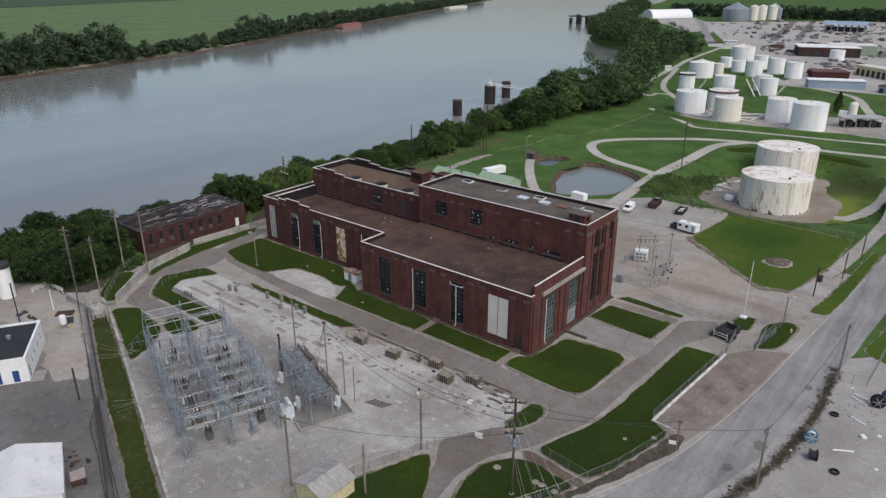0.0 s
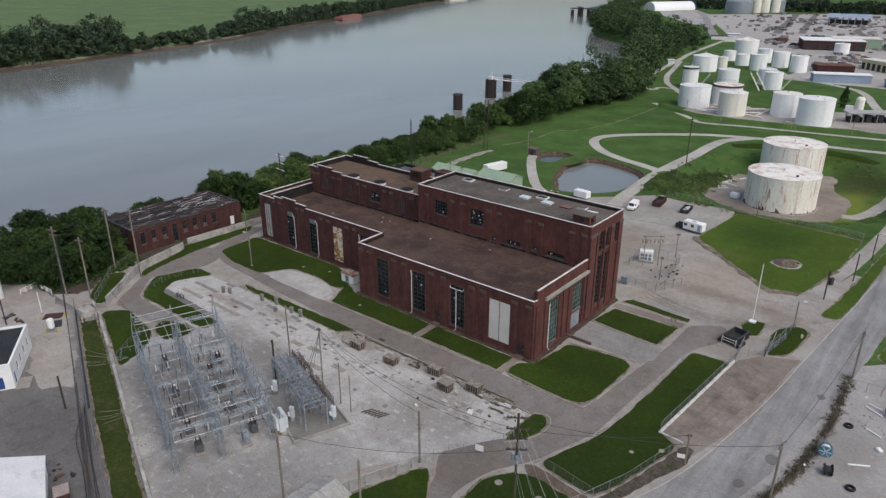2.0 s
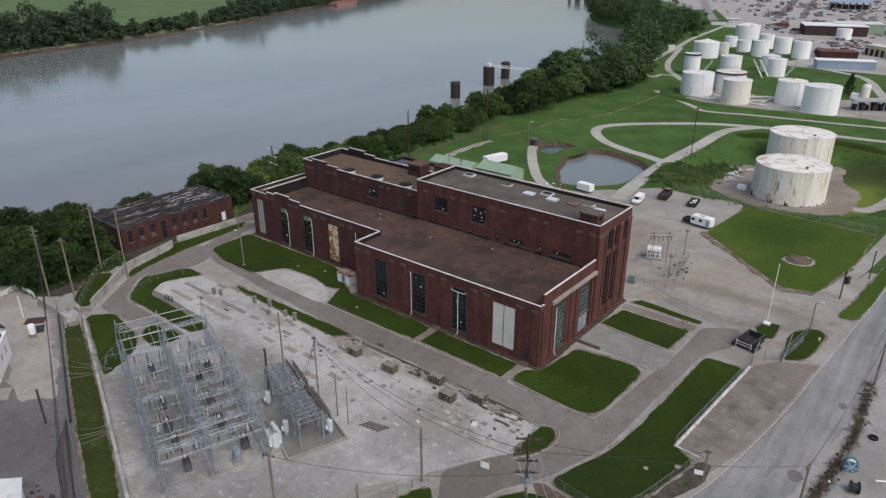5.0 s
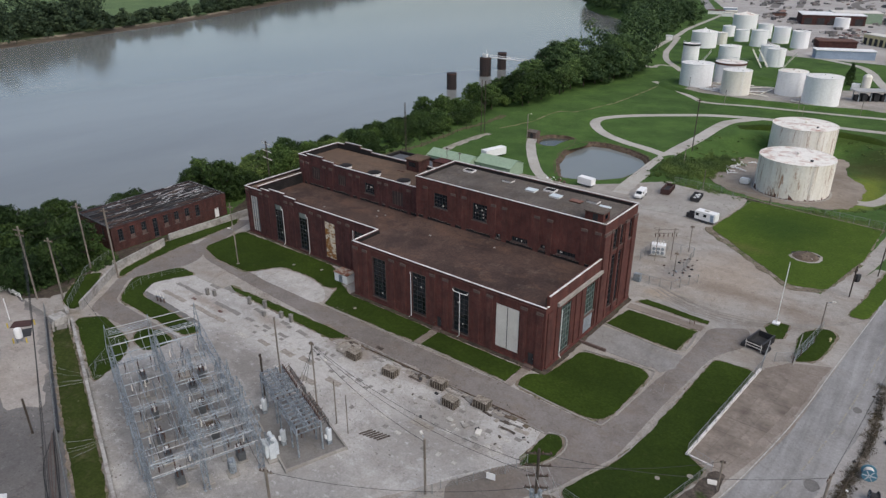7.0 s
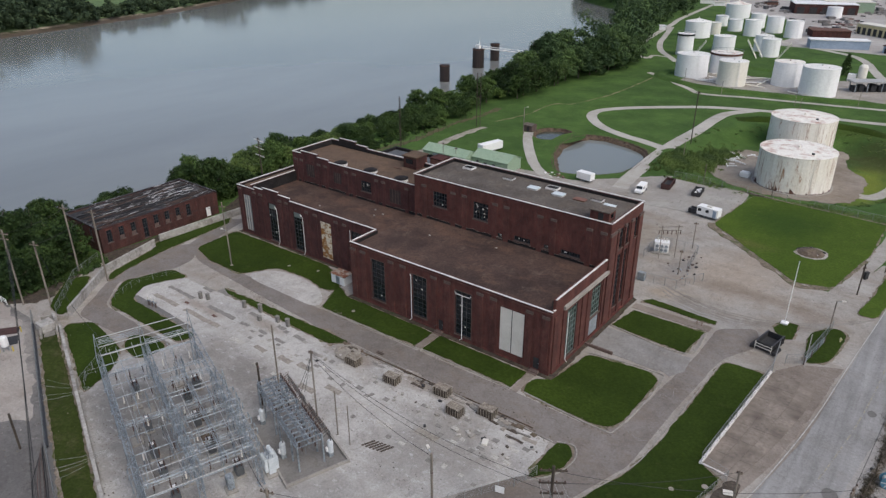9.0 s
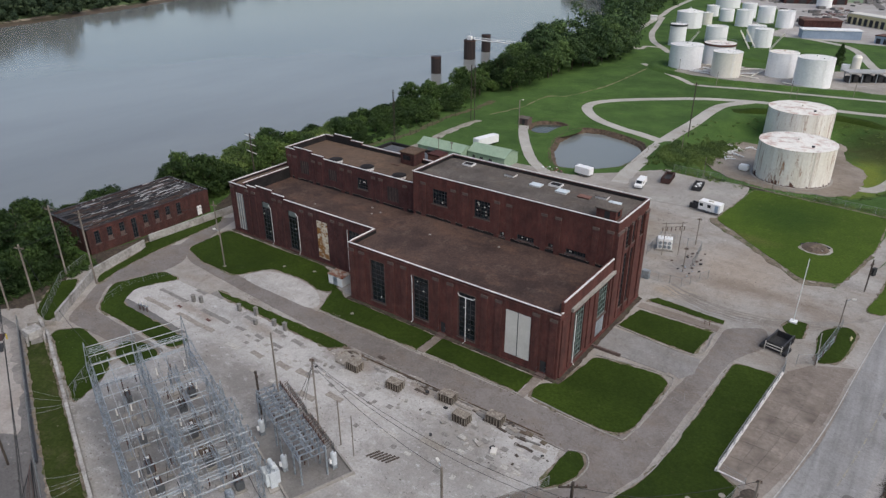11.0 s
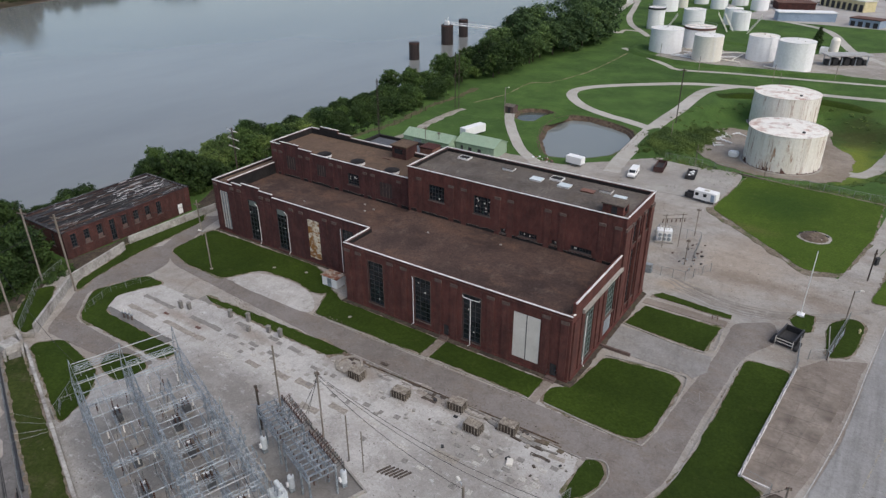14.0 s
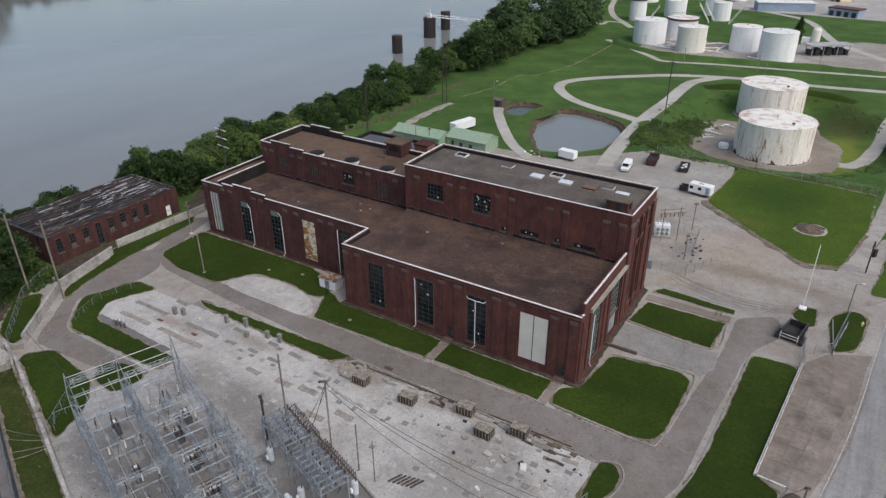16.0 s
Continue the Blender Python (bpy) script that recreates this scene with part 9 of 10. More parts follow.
def body_from(profile, width, taper=0.08):
    """A car body from its side outline, drawn in towards the roof."""
    bm = bmesh.new()
    top = max(z for _, z in profile)
    low = min(z for _, z in profile)
    sides = []
    for s in (-1, 1):
        sides.append([bm.verts.new((x, s * width / 2 * (1 - taper * max(0, (z - 0.9)) / max(0.1, top - 0.9)), z)) for x, z in profile])
    n = len(profile)
    for i in range(n):
        bm.faces.new((sides[0][i], sides[0][(i + 1) % n], sides[1][(i + 1) % n], sides[1][i]))
    bm.faces.new(sides[0][::-1])
    bm.faces.new(sides[1])
    bmesh.ops.recalc_face_normals(bm, faces=bm.faces[:])
    bmesh.ops.bevel(bm, geom=bm.edges[:], offset=0.06, segments=2, affect="EDGES")
    return bm


def van(x, y, rz, label):
    t = thing("van", label, "van", (x, y, 0.08), rz)
    part("body", body_from([(-2.6, 0.4), (2.6, 0.4), (2.65, 1.0), (1.9, 1.25), (1.2, 2.05), (-2.55, 2.1)], 1.95), M_WHITE, t)
    part("windscreen", moved(box(-0.03, 0.03, -0.75, 0.75, -0.4, 0.4), pose(1.62, 0, 1.66, 0, -41, 0)), M_BLACKGLASS, t)
    part("side_window", box(0.3, 1.25, -0.97, 0.97, 1.25, 1.75), M_BLACKGLASS, t)
    for u in (-1.7, 1.7):
        for v in (-0.9, 0.9):
            wheel(t, u, v)
    return t


M_DARKRUST = surf("dark_rusty_paint", (0.055, 0.03, 0.028), (0.085, 0.045, 0.04), 0.6, 0.8, stain=(0.03, 0.024, 0.022), stain_scale=0.6)


def roll_off(x, y, rz, L, W, H, mat, label, z=0.08, rail=None, load=0.35):
    """An open steel skip with ribbed sides."""
    t = thing("roll_off_container", label, "skip", (x, y, z), rz)
    part("floor", box(-L / 2, L / 2, -W / 2, W / 2, 0.15, 0.25), mat, t)
    for s in (-1, 1):
        part("side", box(-L / 2, L / 2, s * W / 2 - 0.05, s * W / 2 + 0.05, 0.15, H), mat, t)
        part("end", box(s * L / 2 - 0.05, s * L / 2 + 0.05, -W / 2, W / 2, 0.15, H), mat, t)
        part("rail", box(-L / 2 - 0.08, L / 2 + 0.08, s * W / 2 - 0.1, s * W / 2 + 0.1, H, H + 0.14), rail or mat, t)
        n = int(L / 0.7)
        for i in range(n + 1):
            u = -L / 2 + L * i / n
            part("rib", box(u - 0.06, u + 0.06, s * (W / 2 + 0.1) - 0.06, s * (W / 2 + 0.1) + 0.06, 0.15, H), mat, t)
    part("load", box(-L / 2 + 0.06, L / 2 - 0.06, -W / 2 + 0.06, W / 2 - 0.06, 0.25, 0.25 + H * load), M_BOARD, t)
    for s in (-1, 1):
        part("skid", box(-L / 2, L / 2, s * 0.5 - 0.08, s * 0.5 + 0.08, 0, 0.16), M_RUST, t)
    return t


def trailer(x, y, rz, L, W, H, label, windows=True):
    t = thing("trailer", label, "trailer", (x, y, 0.08), rz)
    part("body", bevelled(-L / 2, L / 2, -W / 2, W / 2, 0.6, H, 0.08), M_WHITE, t)
    part("chassis", box(-L / 2 + 0.2, L / 2 - 0.2, -W / 2 + 0.3, W / 2 - 0.3, 0.4, 0.62), M_DARKSTEEL, t)
    for u in (-0.45, 0.45):
        for v in (-W / 2 + 0.2, W / 2 - 0.2):
            wheel(t, u, v, 0.36, 0.22)
    part("drawbar", rods([((-L / 2, -0.4, 0.55), (-L / 2 - 1.2, 0, 0.5)), ((-L / 2, 0.4, 0.55), (-L / 2 - 1.2, 0, 0.5))], 0.06, 5), M_DARKSTEEL, t)
    if windows:
        for u in (-1.9, 0.0):
            part("window", box(u - 0.4, u + 0.4, -W / 2 - 0.02, -W / 2 + 0.02, 1.5, 2.2), M_BLACKGLASS, t)
        part("door", box(1.4, 2.2, -W / 2 - 0.025, -W / 2 + 0.02, 0.75, 2.4), M_BLUEGREY, t)
        part("roof_unit", bevelled(-0.6, 0.6, -0.4, 0.4, H, H + 0.3, 0.05), M_PANEL, t)
    return t


flat = roll_off(-8.9, 94.0, 97, 5.0, 2.0, 1.15, M_BOARD, "black open steel skip with white scrap by the fence")
for u, v in ((-1.4, 0.3), (-0.2, -0.4), (0.9, 0.2), (1.7, -0.3)):
    part("white_scrap", bevelled(u - 0.4, u + 0.4, v - 0.3, v + 0.3, 0.6, 1.0, 0.08), M_WHITE, flat)
van(-21.4, 86.6, -84, "white van parked on the gravel")
roll_off(-17.2, 95.0, 97, 6.0, 2.1, 1.5, M_DARKRUST, "dark rusty open skip parked on the gravel")
trailer(-1.4, 79.6, -8, 5.2, 2.3, 2.7, "white office trailer with two windows")
roll_off(-5.4, 80.6, 172, 1.6, 1.6, 1.2, M_DARKSTEEL, "small dark steel bin beside the trailer")
trailer(-37.0, 85.6, -8, 4.6, 2.2, 2.5, "small white trailer beside the pond", False)
trailer(-73.2, 92.6, 76, 8.5, 2.5, 2.9, "long white box trailer on the grass", False)
gate_skip = roll_off(25.0, 29.6, 80, 4.4, 2.6, 1.5, M_BOARD, "black open steel skip with low side skids by the gate", rail=M_DARKSTEEL, load=0.12)
for v in (-1.8, 1.8):
    part("fender", bevelled(-2.6, -0.2, v - 0.3, v + 0.3, 0.05, 0.65, 0.08), M_BOARD, gate_skip)
for z in (0.7, 1.2):
    part("crossbar", rods([((-2.45, -1.4, z), (-2.45, 1.4, z))], 0.06, 5), M_PANEL, gate_skip, "pale steel bar")
for v in (-1.3, 1.3):
    part("stanchion", rods([((-2.45, v, 0.1), (-2.45, v, 1.6))], 0.06, 5), M_PANEL, gate_skip, "pale steel bar")
hy = thing("hydrant", "small yellow hydrant in the gate lawn", "hydrant", (34.2, 38.2, 0.13))
part("barrel", lathe((0, 0), [(0.16, 0), (0.14, 0.1), (0.14, 0.55), (0.17, 0.6), (0.12, 0.72), (0.03, 0.8)], 10), M_YELLOWWALL, hy)
part("outlet", rods([((-0.26, 0, 0.45), (0.26, 0, 0.45))], 0.07, 6), M_YELLOWWALL, hy)
q = random.Random(63)
for i in range(16):
    w = q.uniform(0.3, 0.9)
    solid("scrap_part", moved(bevelled(-w / 2, w / 2, -w / 3, w / 3, 0, w * 0.4, 0.05), pose(-46.5 + q.gauss(0, 2.0), 84.7 + q.gauss(0, 0.7), 0.06, 0, q.uniform(-10, 10), q.uniform(0, 180))), q.choice((M_WHITE, M_PANEL, M_RUSTLID, M_STONE)), "pale scrap piece lying on the gravel path", "scrap", "scrap parts")
solid("white_tank_box", bevelled(-6.9, -4.2, 125.6, 127.6, -3.5, -1.8, 0.3), M_WHITE, "white rounded box beside the old tank", "box")
rng = random.Random(29)
for i in range(16):
    x, y = rng.uniform(-15.5, -7.5), rng.uniform(134, 149)
    a = rng.uniform(0, 3.14)
    L = rng.uniform(1.5, 4.5)
    d = Vector((math.cos(a) * L / 2, math.sin(a) * L / 2, 0))
    solid("scrap_pipe", rods([(Vector((x, y, -3.2)) - d, Vector((x, y, -3.2 + rng.uniform(-0.1, 0.3))) + d)], 0.16, 6), M_WHITE, "white scrap pipe lying beside the old tanks", "pipe", "scrap pipes")

# ---- transformer yard behind the end wall ----
xf = thing("transformer", "white power transformer with six round cooling fans", "transformer", (-3.1, 54.0, 0.06), 20)
part("tank", bevelled(-1.5, 1.5, -0.9, 0.9, 0.3, 2.6, 0.08), M_WHITE, xf)
part("base", box(-1.8, 1.8, -1.3, 1.3, 0, 0.3), M_CONC, xf)
for i in range(6):
    part("fan", moved(lathe((0, 0), [(0.36, 0), (0.36, 0.12), (0.28, 0.14)], 14), pose(-0.9 + 0.9 * (i % 3), -0.92, 0.9 + 0.85 * (i // 3), 90)), M_STEEL, xf)
    part("radiator", bevelled(-1.4 + 0.5 * i, -1.1 + 0.5 * i, 0.9, 1.3, 0.5, 2.4, 0.04), M_WHITE, xf)
for u in (-0.9, -0.3, 0.3, 0.9):
    bm = bmesh.new()
    add_insulator(bm, Matrix.Identity(4), u, 0, 2.6, 3.4)
    part("bushing", bm, M_PANEL, xf)
fr = thing("bus_frame", "grey pole frame over the transformer", "bus frame", (0.2, 53.0, 0), 40)
for u in (-3.4, 0.0):
    part("post", rods([((u, 0, 0), (u, 0, 7.5))], 0.075, 6), M_POLE, fr)
for z in (7.2, 6.4):
    part("crossarm", box(-4.2, 0.8, -0.05, 0.05, z - 0.05, z + 0.05), M_POLE, fr)
for i in range(6):
    bm = bmesh.new()
    add_insulator(bm, Matrix.Identity(4), -4 + 0.9 * i, 0, 6.3, 5.6)
    part("insulator", bm, M_INSUL, fr)
pole(1.6, 60.0, 6.2, M_POLE, "thin grey pole in the transformer yard", ((5.8, 1.0),), r=0.1)
pole(3.6, 46.0, 5.6, M_POLE, "thin grey pole beside the scrap heap", ((5.0, 0.8),), r=0.09)
for i in range(26):
    x, y = rng.gauss(3.6, 1.6), rng.gauss(49.5, 4.0)
    s = rng.uniform(0.2, 0.6)
    solid("scrap_part", moved(bevelled(-s / 2, s / 2, -s / 3, s / 3, 0, s * 0.5, 0.05), pose(x, y, 0.03, 0, rng.uniform(-20, 20), rng.uniform(0, 180))), rng.choice((M_BOARD, M_STEEL, M_STONE, M_BOARD)), "dark scrap machine part lying on gravel", "scrap", "scrap parts")
cb = thing("utility_cabinet", "grey metal cabinet at the station corner", "cabinet", (-1.4, 39.4, 0.03))
part("body", bevelled(-0.7, 0.7, -0.5, 0.5, 0, 1.7, 0.04), M_FADED, cb)
part("door", box(-0.6, 0.6, -0.54, -0.5, 0.1, 1.6), M_FADED, cb)
bench = thing("bike_rack", "small rusty pipe rack beside the walk", "rack", (13.6, 29.0, 0.12))
for u in (-0.4, 0.4):
    part("leg", rods([((u, 0, 0), (u, 0, 0.9))], 0.05, 5), M_RUST, bench)
part("bar", rods([((-0.6, 0, 0.6), (0.6, 0, 0.6))], 0.05, 5), M_RUST, bench)

# ---- west lot ----
wh = thing("white_office", "white block office with a dark flat roof and blue doors", "building", (-59.9, -60.0, 0.04), 149)
WM = pose(-59.9, -60.0, 0.04, 0, 0, 149)


def wh_wall(m, L, top, holes, nm="wall"):
    return part(nm, moved(wall_bm(L, top, 0.3, holes), m), M_WHITE, wh)


wh_wall(pose(0, 0, 0), 14.0, 4.4, [(1.0, 2.0, 0.1, 2.3), (3.2, 4.4, 1.4, 3.0), (5.6, 6.8, 1.4, 3.0), (8.4, 9.6, 1.4, 3.0), (11.2, 12.4, 1.4, 3.0)], "wall")
wh_wall(pose(0, 8.7, 0, 0, 0, -90), 8.4, 4.4, [(0.9, 4.7, 0.1, 3.2), (6.3, 7.3, 0.1, 2.3)], "wall")
wh_wall(pose(14.0, 0.3, 0, 0, 0, 90), 8.4, 4.4, [], "wall")
wh_wall(pose(14.0, 9.0, 0, 0, 0, 180), 14.0, 4.4, [], "wall")
for a, b, c, d in ((3.2, 4.4, 1.4, 3.0), (5.6, 6.8, 1.4, 3.0), (8.4, 9.6, 1.4, 3.0), (11.2, 12.4, 1.4, 3.0)):
    w = part("window", box(a, b, 0.15, 0.2, c, d), M_BLACKGLASS, wh)
    part("window_frame", box((a + b) / 2 - 0.03, (a + b) / 2 + 0.03, 0.1, 0.15, c, d), M_WHITE, w)
part("door", box(1.0, 2.0, 0.12, 0.18, 0.1, 2.3), M_BLUE, wh, "blue door")
part("door", box(0.12, 0.18, 4.0, 7.8, 0.1, 3.2), M_BLUE, wh, "blue roller door")
part("door", box(0.12, 0.18, 1.4, 2.4, 0.1, 2.3), M_BLUE, wh, "blue door")
part("roof", box(0.3, 13.7, 0.3, 8.7, 4.0, 4.15), surf("black_roof_membrane", (0.022, 0.024, 0.028), (0.035, 0.036, 0.04), 0.3, 0.9), wh, "black flat roof")
for a in ((-0.05, 14.05, -0.05, 0.32), (-0.05, 14.05, 8.68, 9.05), (-0.05, 0.32, 0.32, 8.68), (13.68, 14.05, 0.32, 8.68)):
    part("parapet_cap", box(*a, 4.4, 4.5), M_WHITE, wh)
part("roof_vent", lathe((8.5, 4.0), [(0.3, 4.1), (0.3, 4.7), (0.45, 4.8), (0.1, 5.0)], 10), M_STEEL, wh)
solid("pavement_office_slab", moved(box(-0.5, 3.0, -2.0, -0.02, 0, 0.1), WM), M_CONC, "pale concrete apron of the office", "apron", kind="structure")
gable_shed("white_tent", -41.2, -30.2, -79.0, -69.0, 2.8, 4.4, True, M_WHITE, surf("white_tent_fabric", (0.60, 0.60, 0.60), (0.70, 0.70, 0.70), 0.25, 0.7, 3.0, 0.05, stain=(0.5, 0.5, 0.49), stain_scale=0.4), "large white fabric storage tent").matrix_world = pose(-31.5, -72.2, 0.04, 0, 0, -22)
st = thing("process_stack", "white cylindrical stack with a black top", "stack", (-98.0, -49.5, -0.3))
part("shaft", lathe((0, 0), [(1.5, 0), (1.45, 7.0)], 24), M_WHITE, st)
part("cap", lathe((0, 0), [(1.55, 7.0), (1.55, 7.9), (1.2, 8.1)], 24), M_BOARD, st)
part("skid", bevelled(-2.6, 2.6, -2.0, 2.0, -0.2, 0.25, 0.05), M_CONC, st)
pt = thing("propane_tank", "small white upright propane tank on legs", "tank", (-74.5, -48.2, 0.04))
part("vessel", lathe((0, 0), [(0.15, 0.7), (0.55, 0.95), (0.6, 1.3), (0.6, 2.4), (0.5, 2.7), (0.15, 2.85)], 16), M_WHITE, pt)
for a in (0.5, 2.6, 4.7):
    part("leg", rods([((0.45 * math.cos(a), 0.45 * math.sin(a), 0), (0.45 * math.cos(a), 0.45 * math.sin(a), 1.0))], 0.05, 5), M_STEEL, pt)
rail = thing("pipe_railing", "white pipe railing at the lot's river edge", "railing", (-95.2, -43.0, 0.04))
for a, b in (((-0.4, -2.6), (-1.7, 1.1)), ((-1.7, 1.1), (4.6, 1.5))):
    for z in (0.5, 0.85, 1.2):
        part("rail", rods([((*a, z), (*b, z))], 0.06, 6), M_WHITE, rail)
    for i in range(4):
        p = Vector((*a, 0)).lerp(Vector((*b, 0)), i / 3)
        part("post", rods([(p, p + Vector((0, 0, 1.22)))], 0.06, 6), M_WHITE, rail)
solid("floor_plate", moved(bevelled(-1.5, 1.5, -1.2, 1.2, 0.0, 0.06, 0.02), pose(-77.2, -46.6, 0.04, 0, 0, -25)), M_BOARD, "dark square steel plate on the lot", "plate")
for k in range(9):
    q = random.Random(k)
    solid("scrap_part", moved(bevelled(-0.5, 0.5, -0.2, 0.2, 0, 0.3, 0.05), pose(-85.5 + q.uniform(-3, 3), -51.0 + q.uniform(-0.8, 0.8), 0.04, 0, 0, q.uniform(0, 180))), q.choice((M_BOARD, M_BLUE, M_RUST, M_STONE)), "dark scrap part lying on the asphalt", "scrap", "scrap parts")
sk = thing("scrap_skip", "small machine skid with a dusty pinkish lid on the asphalt", "skid", (-28.6, -66.2, 0.05), -20)
part("frame", bevelled(-1.05, 1.05, -0.85, 0.85, 0.45, 1.2, 0.04), M_DARKRUST, sk)
part("lid", bevelled(-1.12, 1.12, -0.92, 0.92, 1.2, 1.32, 0.03), surf("dusty_pink_lid", (0.30, 0.24, 0.22), (0.37, 0.30, 0.275), 0.8, 0.8), sk, "dusty pinkish lid")
for u in (-0.95, 0.95):
    for v in (-0.75, 0.75):
        part("leg", box(u - 0.06, u + 0.06, v - 0.06, v + 0.06, 0, 0.5), M_DARKSTEEL, sk)
for i in range(12):
    x, y = rng.gauss(-33, 3), rng.gauss(-64.5, 1.2)
    s = rng.uniform(0.3, 0.9)
    solid("scrap_part", moved(bevelled(-s / 2, s / 2, -s / 3, s / 3, 0, s * 0.4, 0.05), pose(x, y, 0.04, 0, 0, rng.uniform(0, 180))), rng.choice((M_BOARD, M_STONE, M_RUST)), "dark scrap part lying on the asphalt", "scrap", "scrap parts")
solid("ditch_pipe", pipe([(-79, -42.0, 0.5), (-62, -48.6, 0.5), (-45, -55.2, 0.5)], 0.2, 8), M_DARKSTEEL, "long black pipe along the wire fence", "pipe")
for k in range(7):
    q = random.Random(k + 20)
    pts = [(-46 + 0.4 * k, -55.4 - 0.25 * k, 0.25 + 0.3 * q.random())] + [(-46 + 7.5 * i + q.uniform(-0.5, 0.5), -55.6 - 2.75 * i - 0.22 * k + q.uniform(-0.35, 0.35), 0.2 + 0.5 * q.random()) for i in range(1, 6)]
    solid("loose_cable", pipe([tuple(v) for v in spline(pts, 4)], 0.05, 5), q.choice((M_WIRE, M_POLE, M_STONE)), "long cable lying along the ditch fence", "cable", "loose cables")

hw = thing("culvert_headwall", "grey concrete inlet box at the head of the green ditch", "headwall")
for a, b in (((-79.7, -40.3), (-78.5, -38.4)), ((-79.5, -40.5), (-73.4, -43.1)), ((-78.3, -38.3), (-72.2, -40.9))):
    part("side", bevelled(0, (Vector(b) - Vector(a)).length, -0.16, 0.16, 0, 0.9, 0.03), M_CONC, hw).matrix_local = pose(*a, 0.02, 0, 0, math.degrees(math.atan2(b[1] - a[1], b[0] - a[0])))
part("floor_slab", moved(box(0.2, 6.4, 0.2, 1.9, 0, 0.05), pose(-79.5, -40.3, 0.12, 0, 0, -23)), M_PADD, hw, "dark wet concrete floor")
part("wing_wall", bevelled(0, 2.2, -0.15, 0.15, 0, 0.9, 0.03), M_CONC, hw).matrix_local = pose(-78.3, -38.4, 0.02, 0, 0, 36)
solid("loading_pad", moved(bevelled(-1.7, 1.7, -1.2, 1.2, 0, 0.07, 0.02), pose(-80.8, -45.4, 0.04, 0, 0, 52)), M_DARKRUST, "brown steel loading pad on the lot", "pad")
M_BOLLARD = plain("yellow_bollard_paint", (0.55, 0.42, 0.07), 0.5)
for x, y in ((-74.9, -49.1), (-73.4, -47.6), (-81.2, -47.6), (-78.7, -44.1)):
    bo = thing("bollard", "short yellow steel bollard on the lot", "bollard", (x, y, 0.04), group="yellow bollards")
    part("post", lathe((0, 0), [(0.11, 0), (0.11, 0.95), (0.06, 1.05)], 10), M_BOLLARD, bo)
    part("base", lathe((0, 0), [(0.2, 0), (0.18, 0.06)], 10), M_CONC, bo)
wp = thing("lamp_post", "thin white post at the river edge of the lot", "post", (-83.7, -46.3, 0.04))
part("shaft", rods([((0, 0, 0), (0, 0, 4.6))], 0.09, 8), M_WHITE, wp)
part("base", bevelled(-0.25, 0.25, -0.25, 0.25, 0, 0.15, 0.03), M_CONC, wp)
fence([(-54.7, -45.2), (-56.9, -43.8), (-56.0, -41.3)], 1.1, "low pipe railing round the ditch steps", 1.6, M_FENCE, 2, 0.03, mesh=False)

# ---- storage lot across the road ----
def spool(x, y, rz, r, w, mat, label, tilt=90):
    t = thing("cable_spool", label, "cable spool", (x, y, r + 0.07), rz)
    for s in (-1, 1):
        part("flange", moved(lathe((0, 0), [(r, s * w / 2 - 0.05), (r, s * w / 2 + 0.05)], 22), pose(0, 0, 0, tilt)), mat, t)
    part("drum", moved(lathe((0, 0), [(r * 0.68, -w / 2 + 0.05), (r * 0.68, w / 2 - 0.05)], 18), pose(0, 0, 0, tilt)), M_PANEL if mat is M_TEAL else M_BOARD, t)
    for i in range(6):
        a = i * 1.0472
        for z in (-w / 2 - 0.07, w / 2 + 0.07):
            part("spoke", moved(box(0.1, r * 0.9, -0.06, 0.06, z - 0.02, z + 0.02), pose(0, 0, 0, tilt) @ pose(0, 0, 0, 0, 0, math.degrees(a))), M_PALEGREY if mat is M_TEAL else M_STEEL, t)
    return t


M_TEAL = plain("teal_paint", (0.08, 0.20, 0.27), 0.5)
spool(45.0, 5.2, 12, 0.88, 1.1, M_TEAL, "teal steel cable spool with pale cable")
spool(46.2, 1.0, 108, 0.8, 0.9, M_CABLEBLACK, "black wooden cable spool")
spool(51.0, 21.0, 20, 1.05, 0.8, M_CABLEBLACK, "black cable spool on its edge")
spool(52.2, 23.6, 20, 1.05, 0.8, M_BLUE, "dark blue cable spool on its edge")
for x, y in ((46.3, 14.4), (49.2, -0.2)):
    t = thing("tyre", "old black tyre lying on the gravel", "tyre", (x, y, 0.1), 0, group="old tyres")
    part("tread", lathe((0, 0), [(0.35, 0), (0.62, 0.02), (0.66, 0.14), (0.62, 0.28), (0.35, 0.3)], 18, False), M_CABLEBLACK, t)
for a, b in (((48.0, 4.9), (50.4, 6.3)), ((47.4, 21.5), (49.8, 20.2)), ((48.4, 15.4), (50.6, 14.2)), ((47.6, 22.6), (49.6, 22.0))):
    solid("loose_pipe", rods([((*a, 0.2), (*b, 0.2))], 0.12, 7), M_WHITE, "white plastic pipe lying on gravel", "pipe", "loose pipes")
for x, y, s in ((50.8, 10.9, 0.9), (43.4, 1.0, 0.4), (52.6, 12.5, 0.6), (47.0, 24.4, 0.4), (53.5, 4.0, 0.5)):
    solid("loose_sack", moved(bevelled(-s / 2, s / 2, -s / 2.5, s / 2.5, 0, s * 0.45, s * 0.12), pose(x, y, 0.07, 0, 0, x * 31)), M_WHITE, "white sack lying on the gravel lot", "sack", "loose sacks")
